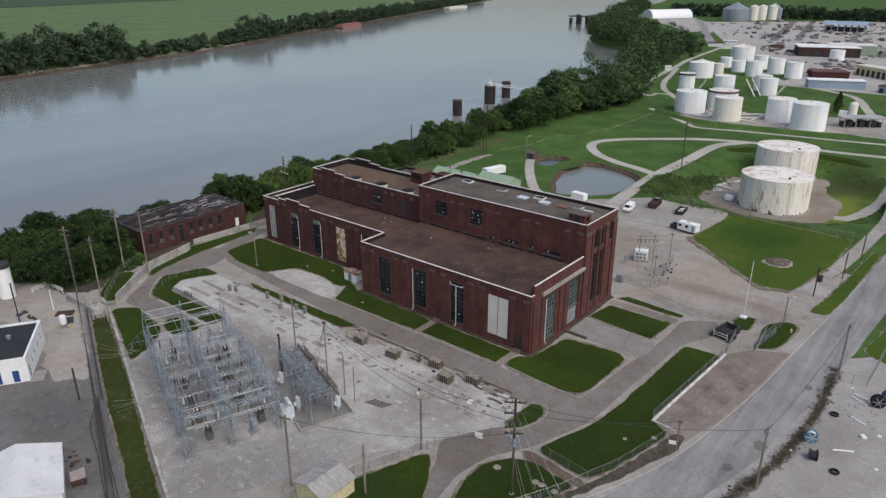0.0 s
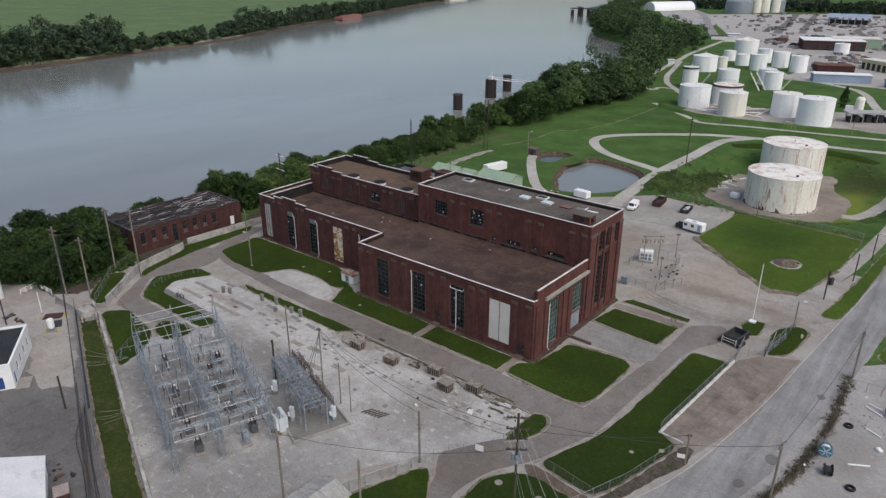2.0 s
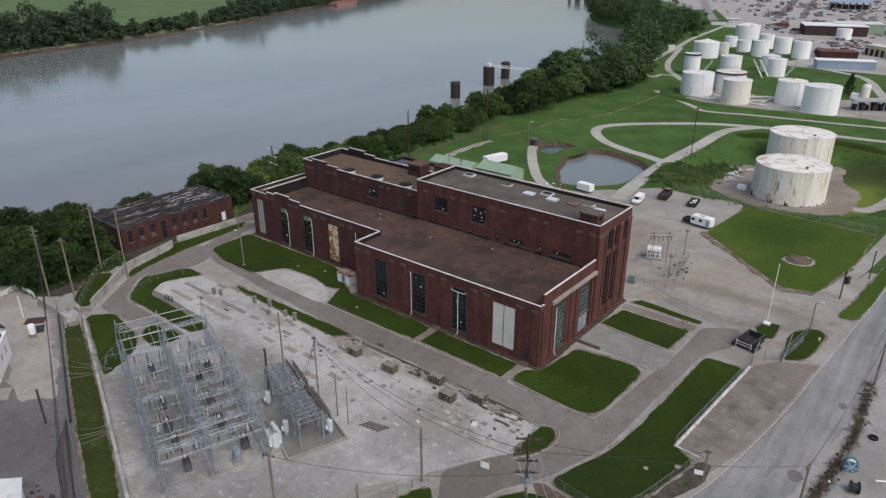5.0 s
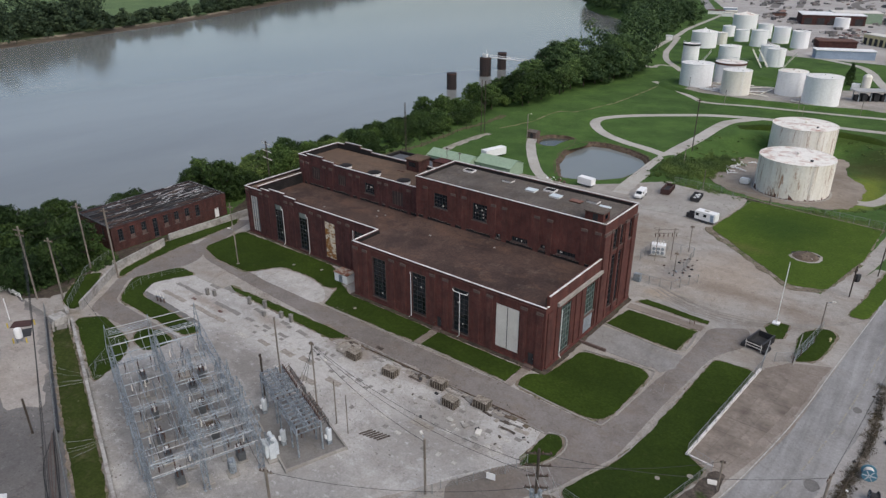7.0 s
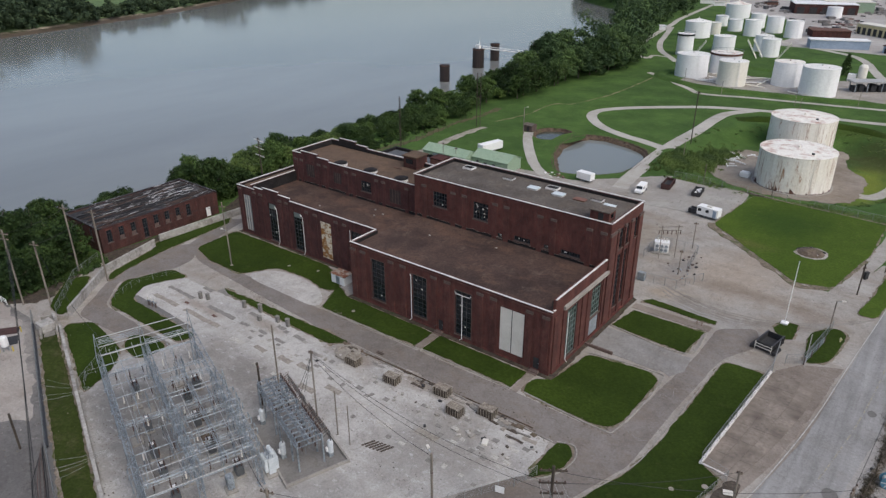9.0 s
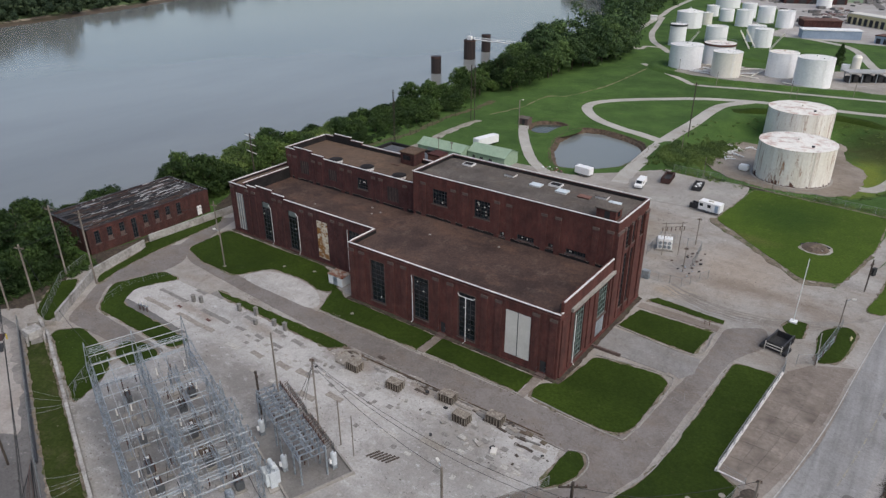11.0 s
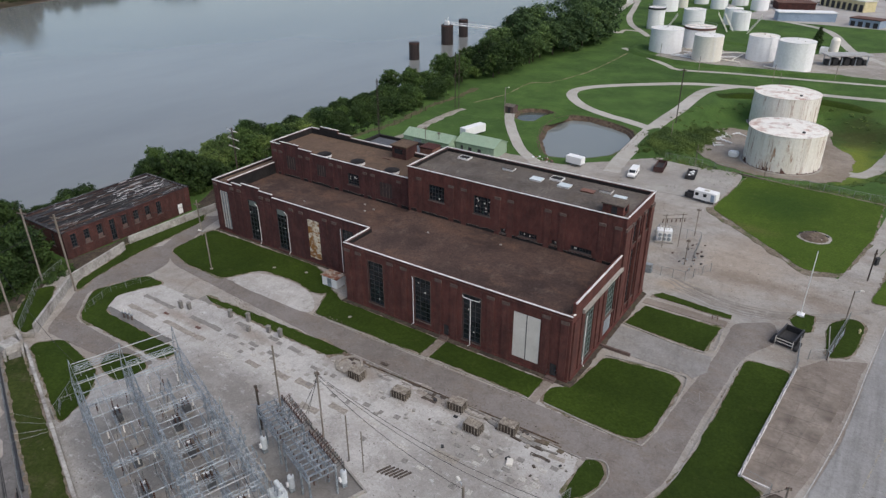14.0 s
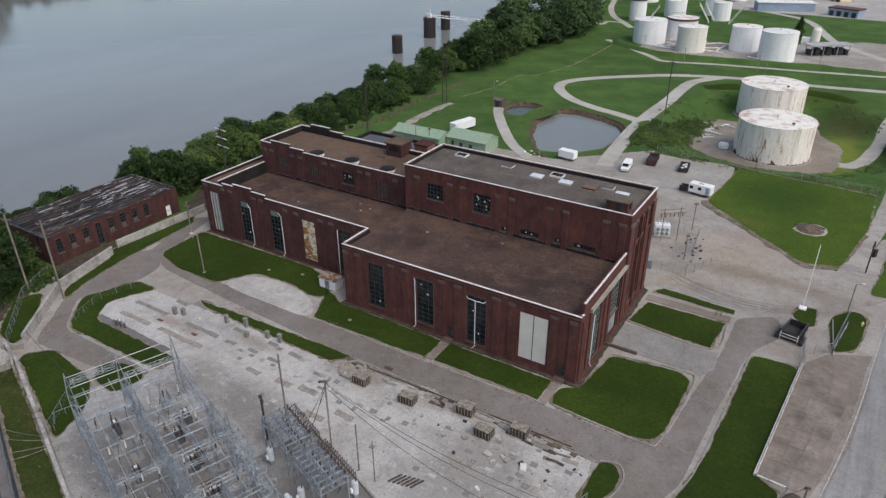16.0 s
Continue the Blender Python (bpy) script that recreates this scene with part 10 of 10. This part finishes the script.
for i in range(40):
    u = rng.random()
    line = spline([(37.2, -22, 0), (39.6, -14, 0), (42.3, -2, 0), (43.8, 12, 0), (43.6, 27, 0)], 10)
    v = line[int(u * (len(line) - 1))]
    s = rng.uniform(0.15, 0.5)
    solid("roadside_clod", moved(bevelled(-s / 2, s / 2, -s / 2.6, s / 2.6, 0, s * 0.45, s * 0.14), pose(v.x + rng.gauss(0, 0.55), v.y + rng.gauss(0, 0.6), 0.06, rng.uniform(-15, 15), 0, rng.uniform(0, 180))), rng.choice((M_LITTER, M_LITTER, M_BOARD, M_STONE)), "dark earth clod along the road edge", "earth clod", "roadside clods")
patch("ground_road_verge", [(36.9, -24), (39.9, -14.5), (42.6, -1.1), (43.8, 12.4), (43.4, 28), (44.0, 28.6), (44.6, 12), (43.3, -2), (40.6, -16), (37.7, -25)], 0.10, M_VERGE, "strip of dark earth and rubble along the road", "verge", 1, 0.6, 0.9)
patch("ground_fence_corner", [(26.9, -15), (28.5, -8.6), (29.0, -5.6), (30.9, -5.2), (30.7, -9.4), (27.0, -20.0), (21.0, -33.0), (19.0, -37), (20.2, -32.2), (22.7, -27.0), (24.5, -22.8)], 0.105, surf("brown_verge_soil", (0.055, 0.045, 0.036), (0.10, 0.082, 0.068), 0.7, 1.0, 3.0, 0.35, stain=(0.045, 0.06, 0.02), stain_scale=0.4, stain_at=(0.55, 0.66)), "worn brown earth at the fence corner", "verge", 1, 0.3, 0.5)
patch("ground_worn_patch", [(19.2, 70.6), (19.8, 74.8), (23.0, 76.4), (25.8, 75.0), (26.0, 71.0), (23.0, 69.4)], 0.15, M_GRAVEL, "bare gravel patch in the lawn", "patch", 1, 0.25, 0.4)
fence([(36.9, -24), (39.9, -15), (42.8, -1.6), (44.1, 12.2), (43.9, 27)], 1.1, "low dark wire fence in the roadside weeds", 3.0, M_DARKPOLE, 3, 0.03, mesh=False)
patch("ground_fence_earth", [(13.6, -23.2), (15, -22.4), (24.0, -23.4), (23.8, -24.9), (15, -24.3)], 0.088, M_DIRT, "narrow bare earth strip under the fence", "earth strip", 0, 0.25, 0.5)
solid("manhole_cover", moved(bevelled(-0.6, 0.6, -0.45, 0.45, 0, 0.09, 0.03), pose(29.7, -7.9, 0.1, 0, 0, 20)), M_PANEL, "pale square manhole cover at the fence corner", "manhole cover")
solid("trim_corner_kerb", moved(box(0, 3.3, -0.1, 0.1, 0, 0.2), pose(25.5, -4.75, 0.03, 0, 0, -4)), M_COPING, "pale concrete kerb at the fence corner", "kerb", kind="structure")
for x, y, r in ((27.1, -8.6, 0.45), (13.0, -28.4, 0.6), (18.7, -27.6, 0.55)):
    solid("bare_patch", moved(lathe((0, 0), [(r, 0.09), (r * 0.9, 0.14), (r * 0.4, 0.15)], 14), pose(x, y, 0)), M_PADB, "small bare sandy patch in the lawn", "bare patch", "bare patches")
mound = thing("rubble_mound", "low brown rubble heap with timber edges in the lawn", "mound", (22.6, 72.8, 0.15))
bm = lathe((0, 0), [(2.7, 0.0), (2.3, 0.25), (1.7, 0.45), (1.0, 0.55), (0.4, 0.6), (0.05, 0.6)], 22)
for v in bm.verts:
    v.co += Vector((0.25, 0.25, 0.3)) * noise.noise(v.co * 1.3) * (1 if v.co.z > 0.05 else 0.4)
part("mound_body", bm, M_DIRT, mound)
for a, b in (((-2.9, 0.4), (-0.4, 2.9)), ((-0.2, 2.9), (2.6, 1.4))):
    part("timber_edge", rods([((*a, 0.12), (*b, 0.12))], 0.16, 4), M_BOARD, mound, "dark timber edge beam")
for i in range(14):
    s = rng.uniform(0.2, 0.5)
    part("rubble", moved(bevelled(-s / 2, s / 2, -s / 3, s / 3, 0, s * 0.5, 0.04), pose(rng.uniform(-1.6, 1.6), rng.uniform(-1.6, 1.6), 0.3, rng.uniform(-20, 20), 0, rng.uniform(0, 180))), rng.choice((M_STONE, M_BOARD, M_PADW)), mound)

# road paint: pale edge line and faded centre line
def paint(name, pts, w, z, mat, label, dash=0.0):
    line = spline([(x, y, 0) for x, y in pts], 12)
    bm = bmesh.new()
    run = 0.0
    for a, b in zip(line, line[1:]):
        d = (b - a)
        run += d.length
        if dash and int(run / dash) % 2:
            continue
        s = Vector((-d.y, d.x, 0)).normalized() * w / 2
        bm.faces.new([bm.verts.new((v.x, v.y, z)) for v in (a - s, b - s, b + s, a + s)])
    return solid(name, bm, mat, label, "road marking", kind="structure")


M_LINE = surf("worn_white_line", (0.36, 0.35, 0.33), (0.5, 0.49, 0.47), 1.5, 0.8, stain=(0.24, 0.23, 0.21), stain_scale=1.2)
M_YLINE = surf("faded_yellow_line", (0.27, 0.25, 0.20), (0.29, 0.265, 0.21), 1.0, 0.85, stain=(0.25, 0.245, 0.24), stain_scale=0.6, stain_at=(0.45, 0.55))
paint("trim_edge_line", [(16.5, -45), (27.3, -21.5), (31.0, -11), (33.6, 3), (35.3, 16), (36.6, 31), (38.4, 50), (40.6, 75)], 0.14, 0.098, M_LINE, "worn white edge line of the road")
paint("trim_centre_line", [(22, -45), (32, -18), (36.8, -4), (39.2, 9), (40.8, 24), (42.0, 45), (45, 90)], 0.2, 0.098, M_YLINE, "faded yellow centre line of the road")
for x, y, r in ((39.7, -0.6, 0.9), (37.6, -8.4, 0.7), (41.4, 20, 0.6)):
    solid("trim_road_patch", fill(smooth_outline([(x + r * math.cos(i) * 1.2, y + r * math.sin(i) * 1.5) for i in range(6)], 0.4, 1, 0.1), 0.1, 0.02), M_DARKGROUND, "dark tar patch in the road", "road patch", kind="structure")
rng = random.Random(77)
for i in range(34):
    x0, y0 = (37.5 + rng.gauss(0, 2.0), rng.uniform(-20, 60)) if i < 14 else (rng.uniform(-40, 8), rng.uniform(-11, -8)) if i < 26 else (rng.uniform(15.4, 18), rng.uniform(-8, 24))
    if i < 14:
        x0 += max(0, y0) * 0.07
    pts = [(x0 + rng.gauss(0, 0.5) + k * rng.uniform(0.2, 0.9), y0 + rng.gauss(0, 0.5) + k * rng.uniform(-0.3, 0.6)) for k in range(4)]
    paint("trim_crack", pts, rng.uniform(0.04, 0.09), 0.1 if i < 14 else 0.084, M_PADD, "dark tar-filled crack in the paving")

# ---- terminal and far industrial yard ----
def block(name, x, y, w, d, h, rz, wall_mat, roof_mat, label, bays=0, category="building"):
    t = thing(name, label, category, (x, y, 0), rz)
    part("wall", box(-w / 2, w / 2, -d / 2, d / 2, 0, h), wall_mat, t)
    part("roof", bevelled(-w / 2 - 0.4, w / 2 + 0.4, -d / 2 - 0.4, d / 2 + 0.4, h, h + 0.5, 0.1), roof_mat, t)
    for i in range(bays):
        u = -w / 2 + w * (i + 0.5) / bays
        part("door", box(u - w / bays * 0.3, u + w / bays * 0.3, -d / 2 - 0.06, -d / 2, 0.1, h * 0.7), M_BOARD, t)
    return t


block("warehouse", -26.5, 382, 31, 9, 4.6, 23, M_BLUEGREY, M_WHITE, "long blue-grey warehouse with a white roof")
block("warehouse", -40, 430, 22, 14, 4.0, 24, M_BRICK2, M_RUST, "dark red brick warehouse")
block("office_building", -72, 578, 46, 30, 7.5, 20, M_BRICK2, M_WHITE, "low red-brown office with a broad white roof", 5)
block("green_warehouse", -58, 600, 36, 24, 8.0, 20, M_GREENMETAL, M_PANEL, "grey-green warehouse behind the office")
block("loading_shed", -12, 449, 36, 9, 6.2, -40, M_YELLOWWALL, M_PANEL, "pale yellow shed with dark bays", 8)
block("blue_shed", 6, 378, 16, 9, 4.0, -20, M_BLUEGREY, M_RUST, "pale blue shed with a rusty roof", 4)
tank(-57.4, 544.9, 5.4, 7.8, 0, M_TANK, M_TANKROOF, "white tank beside the far office")
for x, y, r, h in ((-290, 1030, 19, 22), (-255, 1100, 12, 20)):
    t = thing("grain_silo", "large grey corrugated grain silo", "silo", (x, y, 0), group="grain silos")
    part("shell", lathe((0, 0), [(r, 0), (r, h * 0.75)], 40), M_STEEL, t)
    part("roof", lathe((0, 0), [(r + 0.4, h * 0.75), (1.0, h + 4)], 40), M_STEEL, t)
for x, y in ((-271, 1052), (-262, 1064), (-252, 1082)):
    t = thing("grain_silo", "tall pale concrete grain silo", "silo", (x, y, 0), group="grain silos")
    part("shell", lathe((0, 0), [(6.5, 0), (6.5, 20)], 30), M_TANKCREAM, t)
    part("roof", lathe((0, 0), [(6.8, 20), (1.0, 22.5)], 30), M_PANEL, t)
dome = thing("storage_dome", "long white arched storage dome with blue end", "dome", (-399, 1036, 0), 60)
bm = bmesh.new()
rows = []
for k in range(15):
    a = math.pi * k / 14
    rows.append([bm.verts.new((u, 15 * math.cos(a), 13 * math.sin(a))) for u in (-39, 39)])
for a, b in zip(rows, rows[1:]):
    bm.faces.new((a[0], b[0], b[1], a[1]))
bm.faces.new([r[0] for r in rows])
bm.faces.new([r[1] for r in rows][::-1])
part("cover", bm, M_WHITE, dome)
part("end_arch", moved(rods([((39.4, 15.3 * math.cos(math.pi * k / 14), 13.3 * math.sin(math.pi * k / 14)), (39.4, 15.3 * math.cos(math.pi * (k + 1) / 14), 13.3 * math.sin(math.pi * (k + 1) / 14))) for k in range(14)], 1.0, 5), pose(0, 0, 0)), M_BLUE, dome)
op = thing("open_shed", "open-sided grey-blue shed over machinery", "shed", (-116, 890, 0), 5)
for u in range(-3, 4):
    for v in (-8, 8):
        part("post", box(u * 7 - 0.5, u * 7 + 0.5, v - 0.5, v + 0.5, 0, 8), M_STEEL, op)
bm = bmesh.new()
vs = [[bm.verts.new((u, v, z)) for v, z in ((-10, 8), (0, 12), (10, 8), (0, 11.2))] for u in (-24, 24)]
for i in range(4):
    bm.faces.new((vs[0][i], vs[0][(i + 1) % 4], vs[1][(i + 1) % 4], vs[1][i]))
bm.faces.new(vs[0][::-1])
bm.faces.new(vs[1])
part("roof", bm, M_BLUEGREY, op)
part("machinery", bevelled(-20, 20, -5, 5, 0, 5, 0.5), M_BOARD, op)
can = thing("loading_canopy", "flat grey canopy over tanker bays", "canopy", (7.5, 262, 0), 35)
for u in (-8, -3, 3, 8):
    for v in (-2.5, 2.5):
        part("post", box(u - 0.15, u + 0.15, v - 0.15, v + 0.15, 0, 4.2), M_STEEL, can)
part("roof", bevelled(-9.5, 9.5, -3.6, 3.6, 4.2, 4.7, 0.1), surf("grey_sheet_roof", (0.34, 0.34, 0.33), (0.42, 0.42, 0.41), 0.3, 0.6), can)
for u, w, h in ((-8.2, 1.6, 2.4), (-6.0, 2.2, 3.0), (-3.2, 1.4, 2.0), (-1.2, 2.4, 3.2), (2.0, 1.5, 2.6), (4.2, 2.2, 3.0), (7.0, 1.4, 2.2)):
    part("bay_equipment", bevelled(u, u + w, -1.6, 1.8, 0, h, 0.1), M_BOARD, can)
bt = thing("process_vessel", "beige upright vessel with a small house", "vessel", (0.5, 283, 0))
part("shell", lathe((0, 0), [(1.9, 0), (1.9, 6.5), (1.2, 7.4)], 20), M_TANKCREAM, bt)
part("house", bevelled(-5.5, -2.2, -1.5, 1.5, 0, 3, 0.1), M_WHITE, bt)
con = thing("conifer", "dark pointed evergreen tree", "tree", (-7.4, 291, 0))
part("trunk", rods([((0, 0, 0), (0, 0, 9.5))], 0.18, 6), M_BARK, con)
rg = np.random.default_rng(9)
cs = []
for i in range(100):
    u = rg.random()
    a, r = rg.random() * 6.283, 3.9 * (1 - u) * rg.random() ** 0.5
    cs.append((r * math.cos(a), r * math.sin(a), 1.0 + 9.2 * u))
cr = new("crown", leaf_mesh("crown", [leaves(cs, 30, (0.55, 0.55, 0.4), 0.3, rg)], M_LEAF))
cr.parent = con
rng = random.Random(31)
for i in range(9):
    a = (-50 + rng.uniform(-14, 30), 246 + rng.uniform(-6, 10))
    L, th = rng.uniform(4, 12), rng.uniform(-0.6, 0.6)
    solid("terminal_pipe", rods([((a[0], a[1], 0.5), (a[0] + L * math.cos(th), a[1] + L * math.sin(th), 0.5))], 0.22, 6), M_WHITE, "white pipe run between the storage tanks", "pipe", "terminal pipes")
for x, y, s in ((-82, 300, 1), (-54, 318, -1), (-44, 318, 1), (-52, 322, -1)):
    t = thing("tank_stair", "cream diagonal stair of a storage tank", "stair", (x, y, 0), group="tank stairs")
    part("stringer", rods([((0, 0, 0), (s * 6, 0, 9.0))], 0.3, 4), M_TANKCREAM, t)
    part("handrail", rods([((0, -0.4, 1.0), (s * 6, -0.4, 10.0))], 0.08, 4), M_TANKCREAM, t)


def far_clutter():
    """Parked machines and heaps of the far yard, as small joined blocks."""
    r = random.Random(41)
    bm = bmesh.new()
    for _ in range(420):
        y = r.uniform(500, 1080)
        x = r.uniform(-0.30 * y + 40, 0.05 * y + 80)
        if x < -72 - (y - 500) * 0.42:
            continue
        if r.random() < 0.5:
            y = 500 + 90 * round((y - 500) / 90) + r.gauss(0, 7)
        s = r.uniform(1.2, 4.0)
        add_box(bm, -s, s, -s * 0.5, s * 0.5, 0, s * r.uniform(0.3, 0.8), pose(x, y, 0.05, 0, 0, r.uniform(0, 180)))
    # heaps and parked machines: (x, y, how many, how far spread)
    for cx, cy, many, wide in ((-123, 610, 30, 16), (-165, 753, 12, 14), (-200, 776, 14, 22), (-155, 932, 34, 26), (-106, 835, 14, 16), (-43, 502, 36, 13), (-48, 456, 14, 9), (-98, 979, 26, 34), (-41, 594, 14, 18), (-97, 568, 14, 8), (-66, 574, 8, 8), (-25, 463, 14, 8), (-220, 925, 6, 20), (-272, 931, 10, 30)):
        for _ in range(many):
            s = r.uniform(0.8, 2.6)
            add_box(bm, -s, s, -s * 0.5, s * 0.5, 0, s * r.uniform(0.4, 1.0), pose(cx + r.gauss(0, wide * 0.5), cy + r.gauss(0, wide), 0.05, 0, 0, r.uniform(0, 180)))
    return bm


tagged(new("yard_clutter", to_mesh("yard_clutter", far_clutter(), surf("machine_mix", (0.06, 0.06, 0.065), (0.32, 0.30, 0.28), 0.06, 0.8, 0.2, 0.4, stain=(0.20, 0.07, 0.05), stain_scale=0.05))), "rows of parked machines and heaps in the far yard", "machines", kind="stuff")
M_LANE = ground_mat("dark_rail_lane", (0.17, 0.16, 0.15), (0.13, 0.12, 0.112), (0.08, 0.075, 0.07), (0.14, 0.12, 0.10), 0.4, 0.4)
for pts, w in (([(-147, 700), (-170, 820), (-196, 961), (-215, 1060)], 9), ([(-127, 717), (-152, 850), (-179, 1000), (-192, 1080)], 7), ([(-35, 591), (-62, 700), (-90, 800), (-75, 900), (-20, 1000)], 8), ([(-20, 560), (-30, 640), (10, 760), (90, 900)], 6)):
    track("road_yard_track", pts, w, 0.09, M_LANE, "dark rail lane through the far yard", "track", 0.6, 6)
for x, y, w, d, h, rz, m, r in ((-172, 600, 14, 7, 3.2, 20, M_WHITE, M_RUST), (-160, 606, 10, 6, 3.0, 24, M_PANEL, M_PANEL), (-168, 628, 12, 6, 3.4, 15, M_BLUEGREY, M_WHITE), (-157, 585, 9, 5, 2.8, 20, M_WHITE, M_PANEL), (-120, 612, 10, 5, 3.0, 40, M_RUST, M_BOARD), (-137, 398, 4, 3, 2.6, 20, M_WHITE, M_WHITE)):
    block("site_cabin", x, y, w, d, h, rz, m, r, "small pale site cabin at the edge of the yard", 0, "cabin")

# ---- weeds and bushes on the banks ----
def weeds(name, spots, label, mat, height, size, seed):
    rng = np.random.default_rng(seed)
    cs = [(x + rng.normal() * min(0.5, s), y + rng.normal() * min(0.5, s), z + height * s * 0.45) for x, y, z, s in spots for _ in range(3)]
    rr = [0.35 + 0.65 * min(1.0, s) for *_, s in spots for _ in range(3)]
    ob = new(name, leaf_mesh(name, [leaves(cs, 26, (0.75, 0.75, height * 0.45), size, rng, rr)], mat))
    return tagged(ob, label, "bushes", kind="stuff")


rw = random.Random(6)
spots = []
for i in range(640):
    u = rw.random()
    x, y = -25.0 + 5.5 * u + rw.gauss(0, 2.6), 110 + 36 * u + rw.gauss(0, 4)
    spots.append((x + 2, y, land_z(x + 2, y), rw.uniform(0.45, 1.25) * (1.3 if u > 0.45 else 0.9)))
weeds("bank_bushes", spots, "dense green bushes on the bank by the old tanks", leaf_mat("leaves_bush", (0.045, 0.082, 0.022), (0.105, 0.16, 0.048)), 1.1, 0.17, 51)
spots = []
for i in range(230):
    x = rw.uniform(-18, 34)
    y = 103.4 - 0.04 * x + rw.gauss(0, 1.1)
    spots.append((x, y, land_z(x, y) + 0.05, rw.uniform(0.15, 0.5)))
weeds("fence_weeds", spots, "green weeds grown along the chain-link fence", M_LEAF2, 0.6, 0.10, 52)
spots = []
for i in range(150):
    a = rw.random() * 6.2832
    rr = rw.uniform(0.80, 1.02)
    x, y = 5 + 34 * rr * math.cos(a), 142 + 42 * rr * math.sin(a)
    spots.append((x, y, land_z(x, y), rw.uniform(0.2, 0.6)))
weeds("berm_weeds", spots, "rough green growth on the tank basin slopes", M_LEAF2, 0.4, 0.14, 53)
spots = []
for i in range(320):
    y = rw.uniform(-41, 112)
    x = -106.5 - (6 if -20 < y < 12 else 0) * 1.8 + rw.gauss(0, 1.8)
    spots.append((x, y, land_z(x, y), rw.uniform(0.3, 1.1)))
weeds("bank_undergrowth", spots, "leafy undergrowth below the bank trees", M_LEAF, 1.3, 0.26, 54)
spots = []
verge_line = spline([(37.2, -24, 0), (39.8, -14, 0), (42.6, -2, 0), (44.0, 12, 0), (43.8, 28, 0)], 12)
for i in range(620):
    v = rw.choice(verge_line)
    spots.append((v.x + rw.gauss(0, 0.32), v.y + rw.uniform(-1.2, 1.2), 0.05, rw.uniform(0.08, 0.4)))
weeds("roadside_weeds", spots, "dry brown and green weeds along the road edge", leaf_mat("dry_weeds", (0.05, 0.042, 0.032), (0.085, 0.075, 0.05)), 0.6, 0.06, 55)
spots = []
for i in range(260):
    y = rw.uniform(-41, -21)
    spots.append((-97.5 + rw.uniform(-3, 5.5), y, 0.0, rw.uniform(0.3, 1.0)))
weeds("bank_scrub", spots, "dark scrub above the concrete wall", M_LEAF, 1.2, 0.22, 56)


# ---- grit and litter ----
def litter(name, area, n, size, mat, label, seed, patchy=0.12, scale=0.09, z=0.09):
    """Small loose stones lying in patches over an area (x0, x1, y0, y1)."""
    r = random.Random(seed)
    verts, faces = [], []
    made = 0
    while made < n:
        x, y = r.uniform(area[0], area[1]), r.uniform(area[2], area[3])
        if noise.noise(Vector((x * scale, y * scale, seed))) < patchy:
            n -= 0.25
            continue
        if any(a < x < b and c < y < d for a, b, c, d in ((-84, 1, -1.5, 34), (-113, -97, -20, 11))):
            n -= 0.25
            continue
        s = size * r.uniform(0.4, 1.6) * (1.6 if r.random() < 0.08 else 1.0)
        a = r.uniform(0, 6.28)
        k = len(verts)
        for i in range(4):
            q = a + 1.5708 * i + r.uniform(-0.3, 0.3)
            verts.append((x + s * math.cos(q), y + 0.75 * s * math.sin(q), z - 0.03))
        verts.append((x + s * r.uniform(-0.3, 0.3), y + s * r.uniform(-0.3, 0.3), z + s * r.uniform(0.35, 0.7)))
        faces += [(k, k + 1, k + 4), (k + 1, k + 2, k + 4), (k + 2, k + 3, k + 4), (k + 3, k, k + 4)]
        made += 1
    me = bpy.data.meshes.new(name)
    me.from_pydata(verts, [], faces)
    me.materials.append(mat)
    return tagged(new(name, me), label, "grit", kind="stuff")


def stone_mat(name, c1, c2):
    m, n, l, bs = nodes_of(name)
    g = n.new("ShaderNodeNewGeometry")
    l.new(mix(n, l, g.outputs["Random Per Island"], c1, c2), bs.inputs["Base Color"])
    bs.inputs["Roughness"].default_value = 0.95
    return m


M_GRIT = stone_mat("loose_grit", (0.07, 0.058, 0.048), (0.34, 0.32, 0.29))
M_CRUMB = stone_mat("brown_crumbs", (0.075, 0.06, 0.048), (0.21, 0.175, 0.14))
litter("yard_grit", (-78, 8, -58, -13), 1500, 0.085, M_GRIT, "loose grit and concrete crumbs on the yard slab", 3)
litter("drive_crumbs", (-60, 10, -13.6, -10.6), 900, 0.09, M_CRUMB, "brown crumbs and soil along the drive edge", 4, -0.2, 0.3)
litter("drive_crumbs_edge", (-46, 14, -7.4, -6.0), 380, 0.10, M_CRUMB, "brown crumbs along the lawn edge", 5, -0.1, 0.3, 0.12)
litter("back_yard_grit", (-4, 36, 29, 76), 420, 0.06, M_CRUMB, "clods and grit on the dirt yard", 6, 0.1)
litter("west_lot_grit", (-95, -30, -75, -44), 900, 0.09, M_CRUMB, "grit and litter on the asphalt lot", 7, 0.1)
litter("east_lot_grit", (42, 70, -40, 38), 700, 0.12, M_GRIT, "loose grit on the storage lot", 8, 0.1, 0.09, 0.1)
litter("parking_grit", (-24, 2, 66, 102), 350, 0.075, M_CRUMB, "grit on the parking ground", 9, 0.1)
rail = solid("trim_yard_rail", rods([((-31.5, -12.9, 0.12), (-8, -12.35, 0.12)), ((-7.5, -12.3, 0.12), (4.5, -12.1, 0.12))], 0.11, 5), M_BANK, "long rusty rail edging the old yard", "rail", kind="structure")
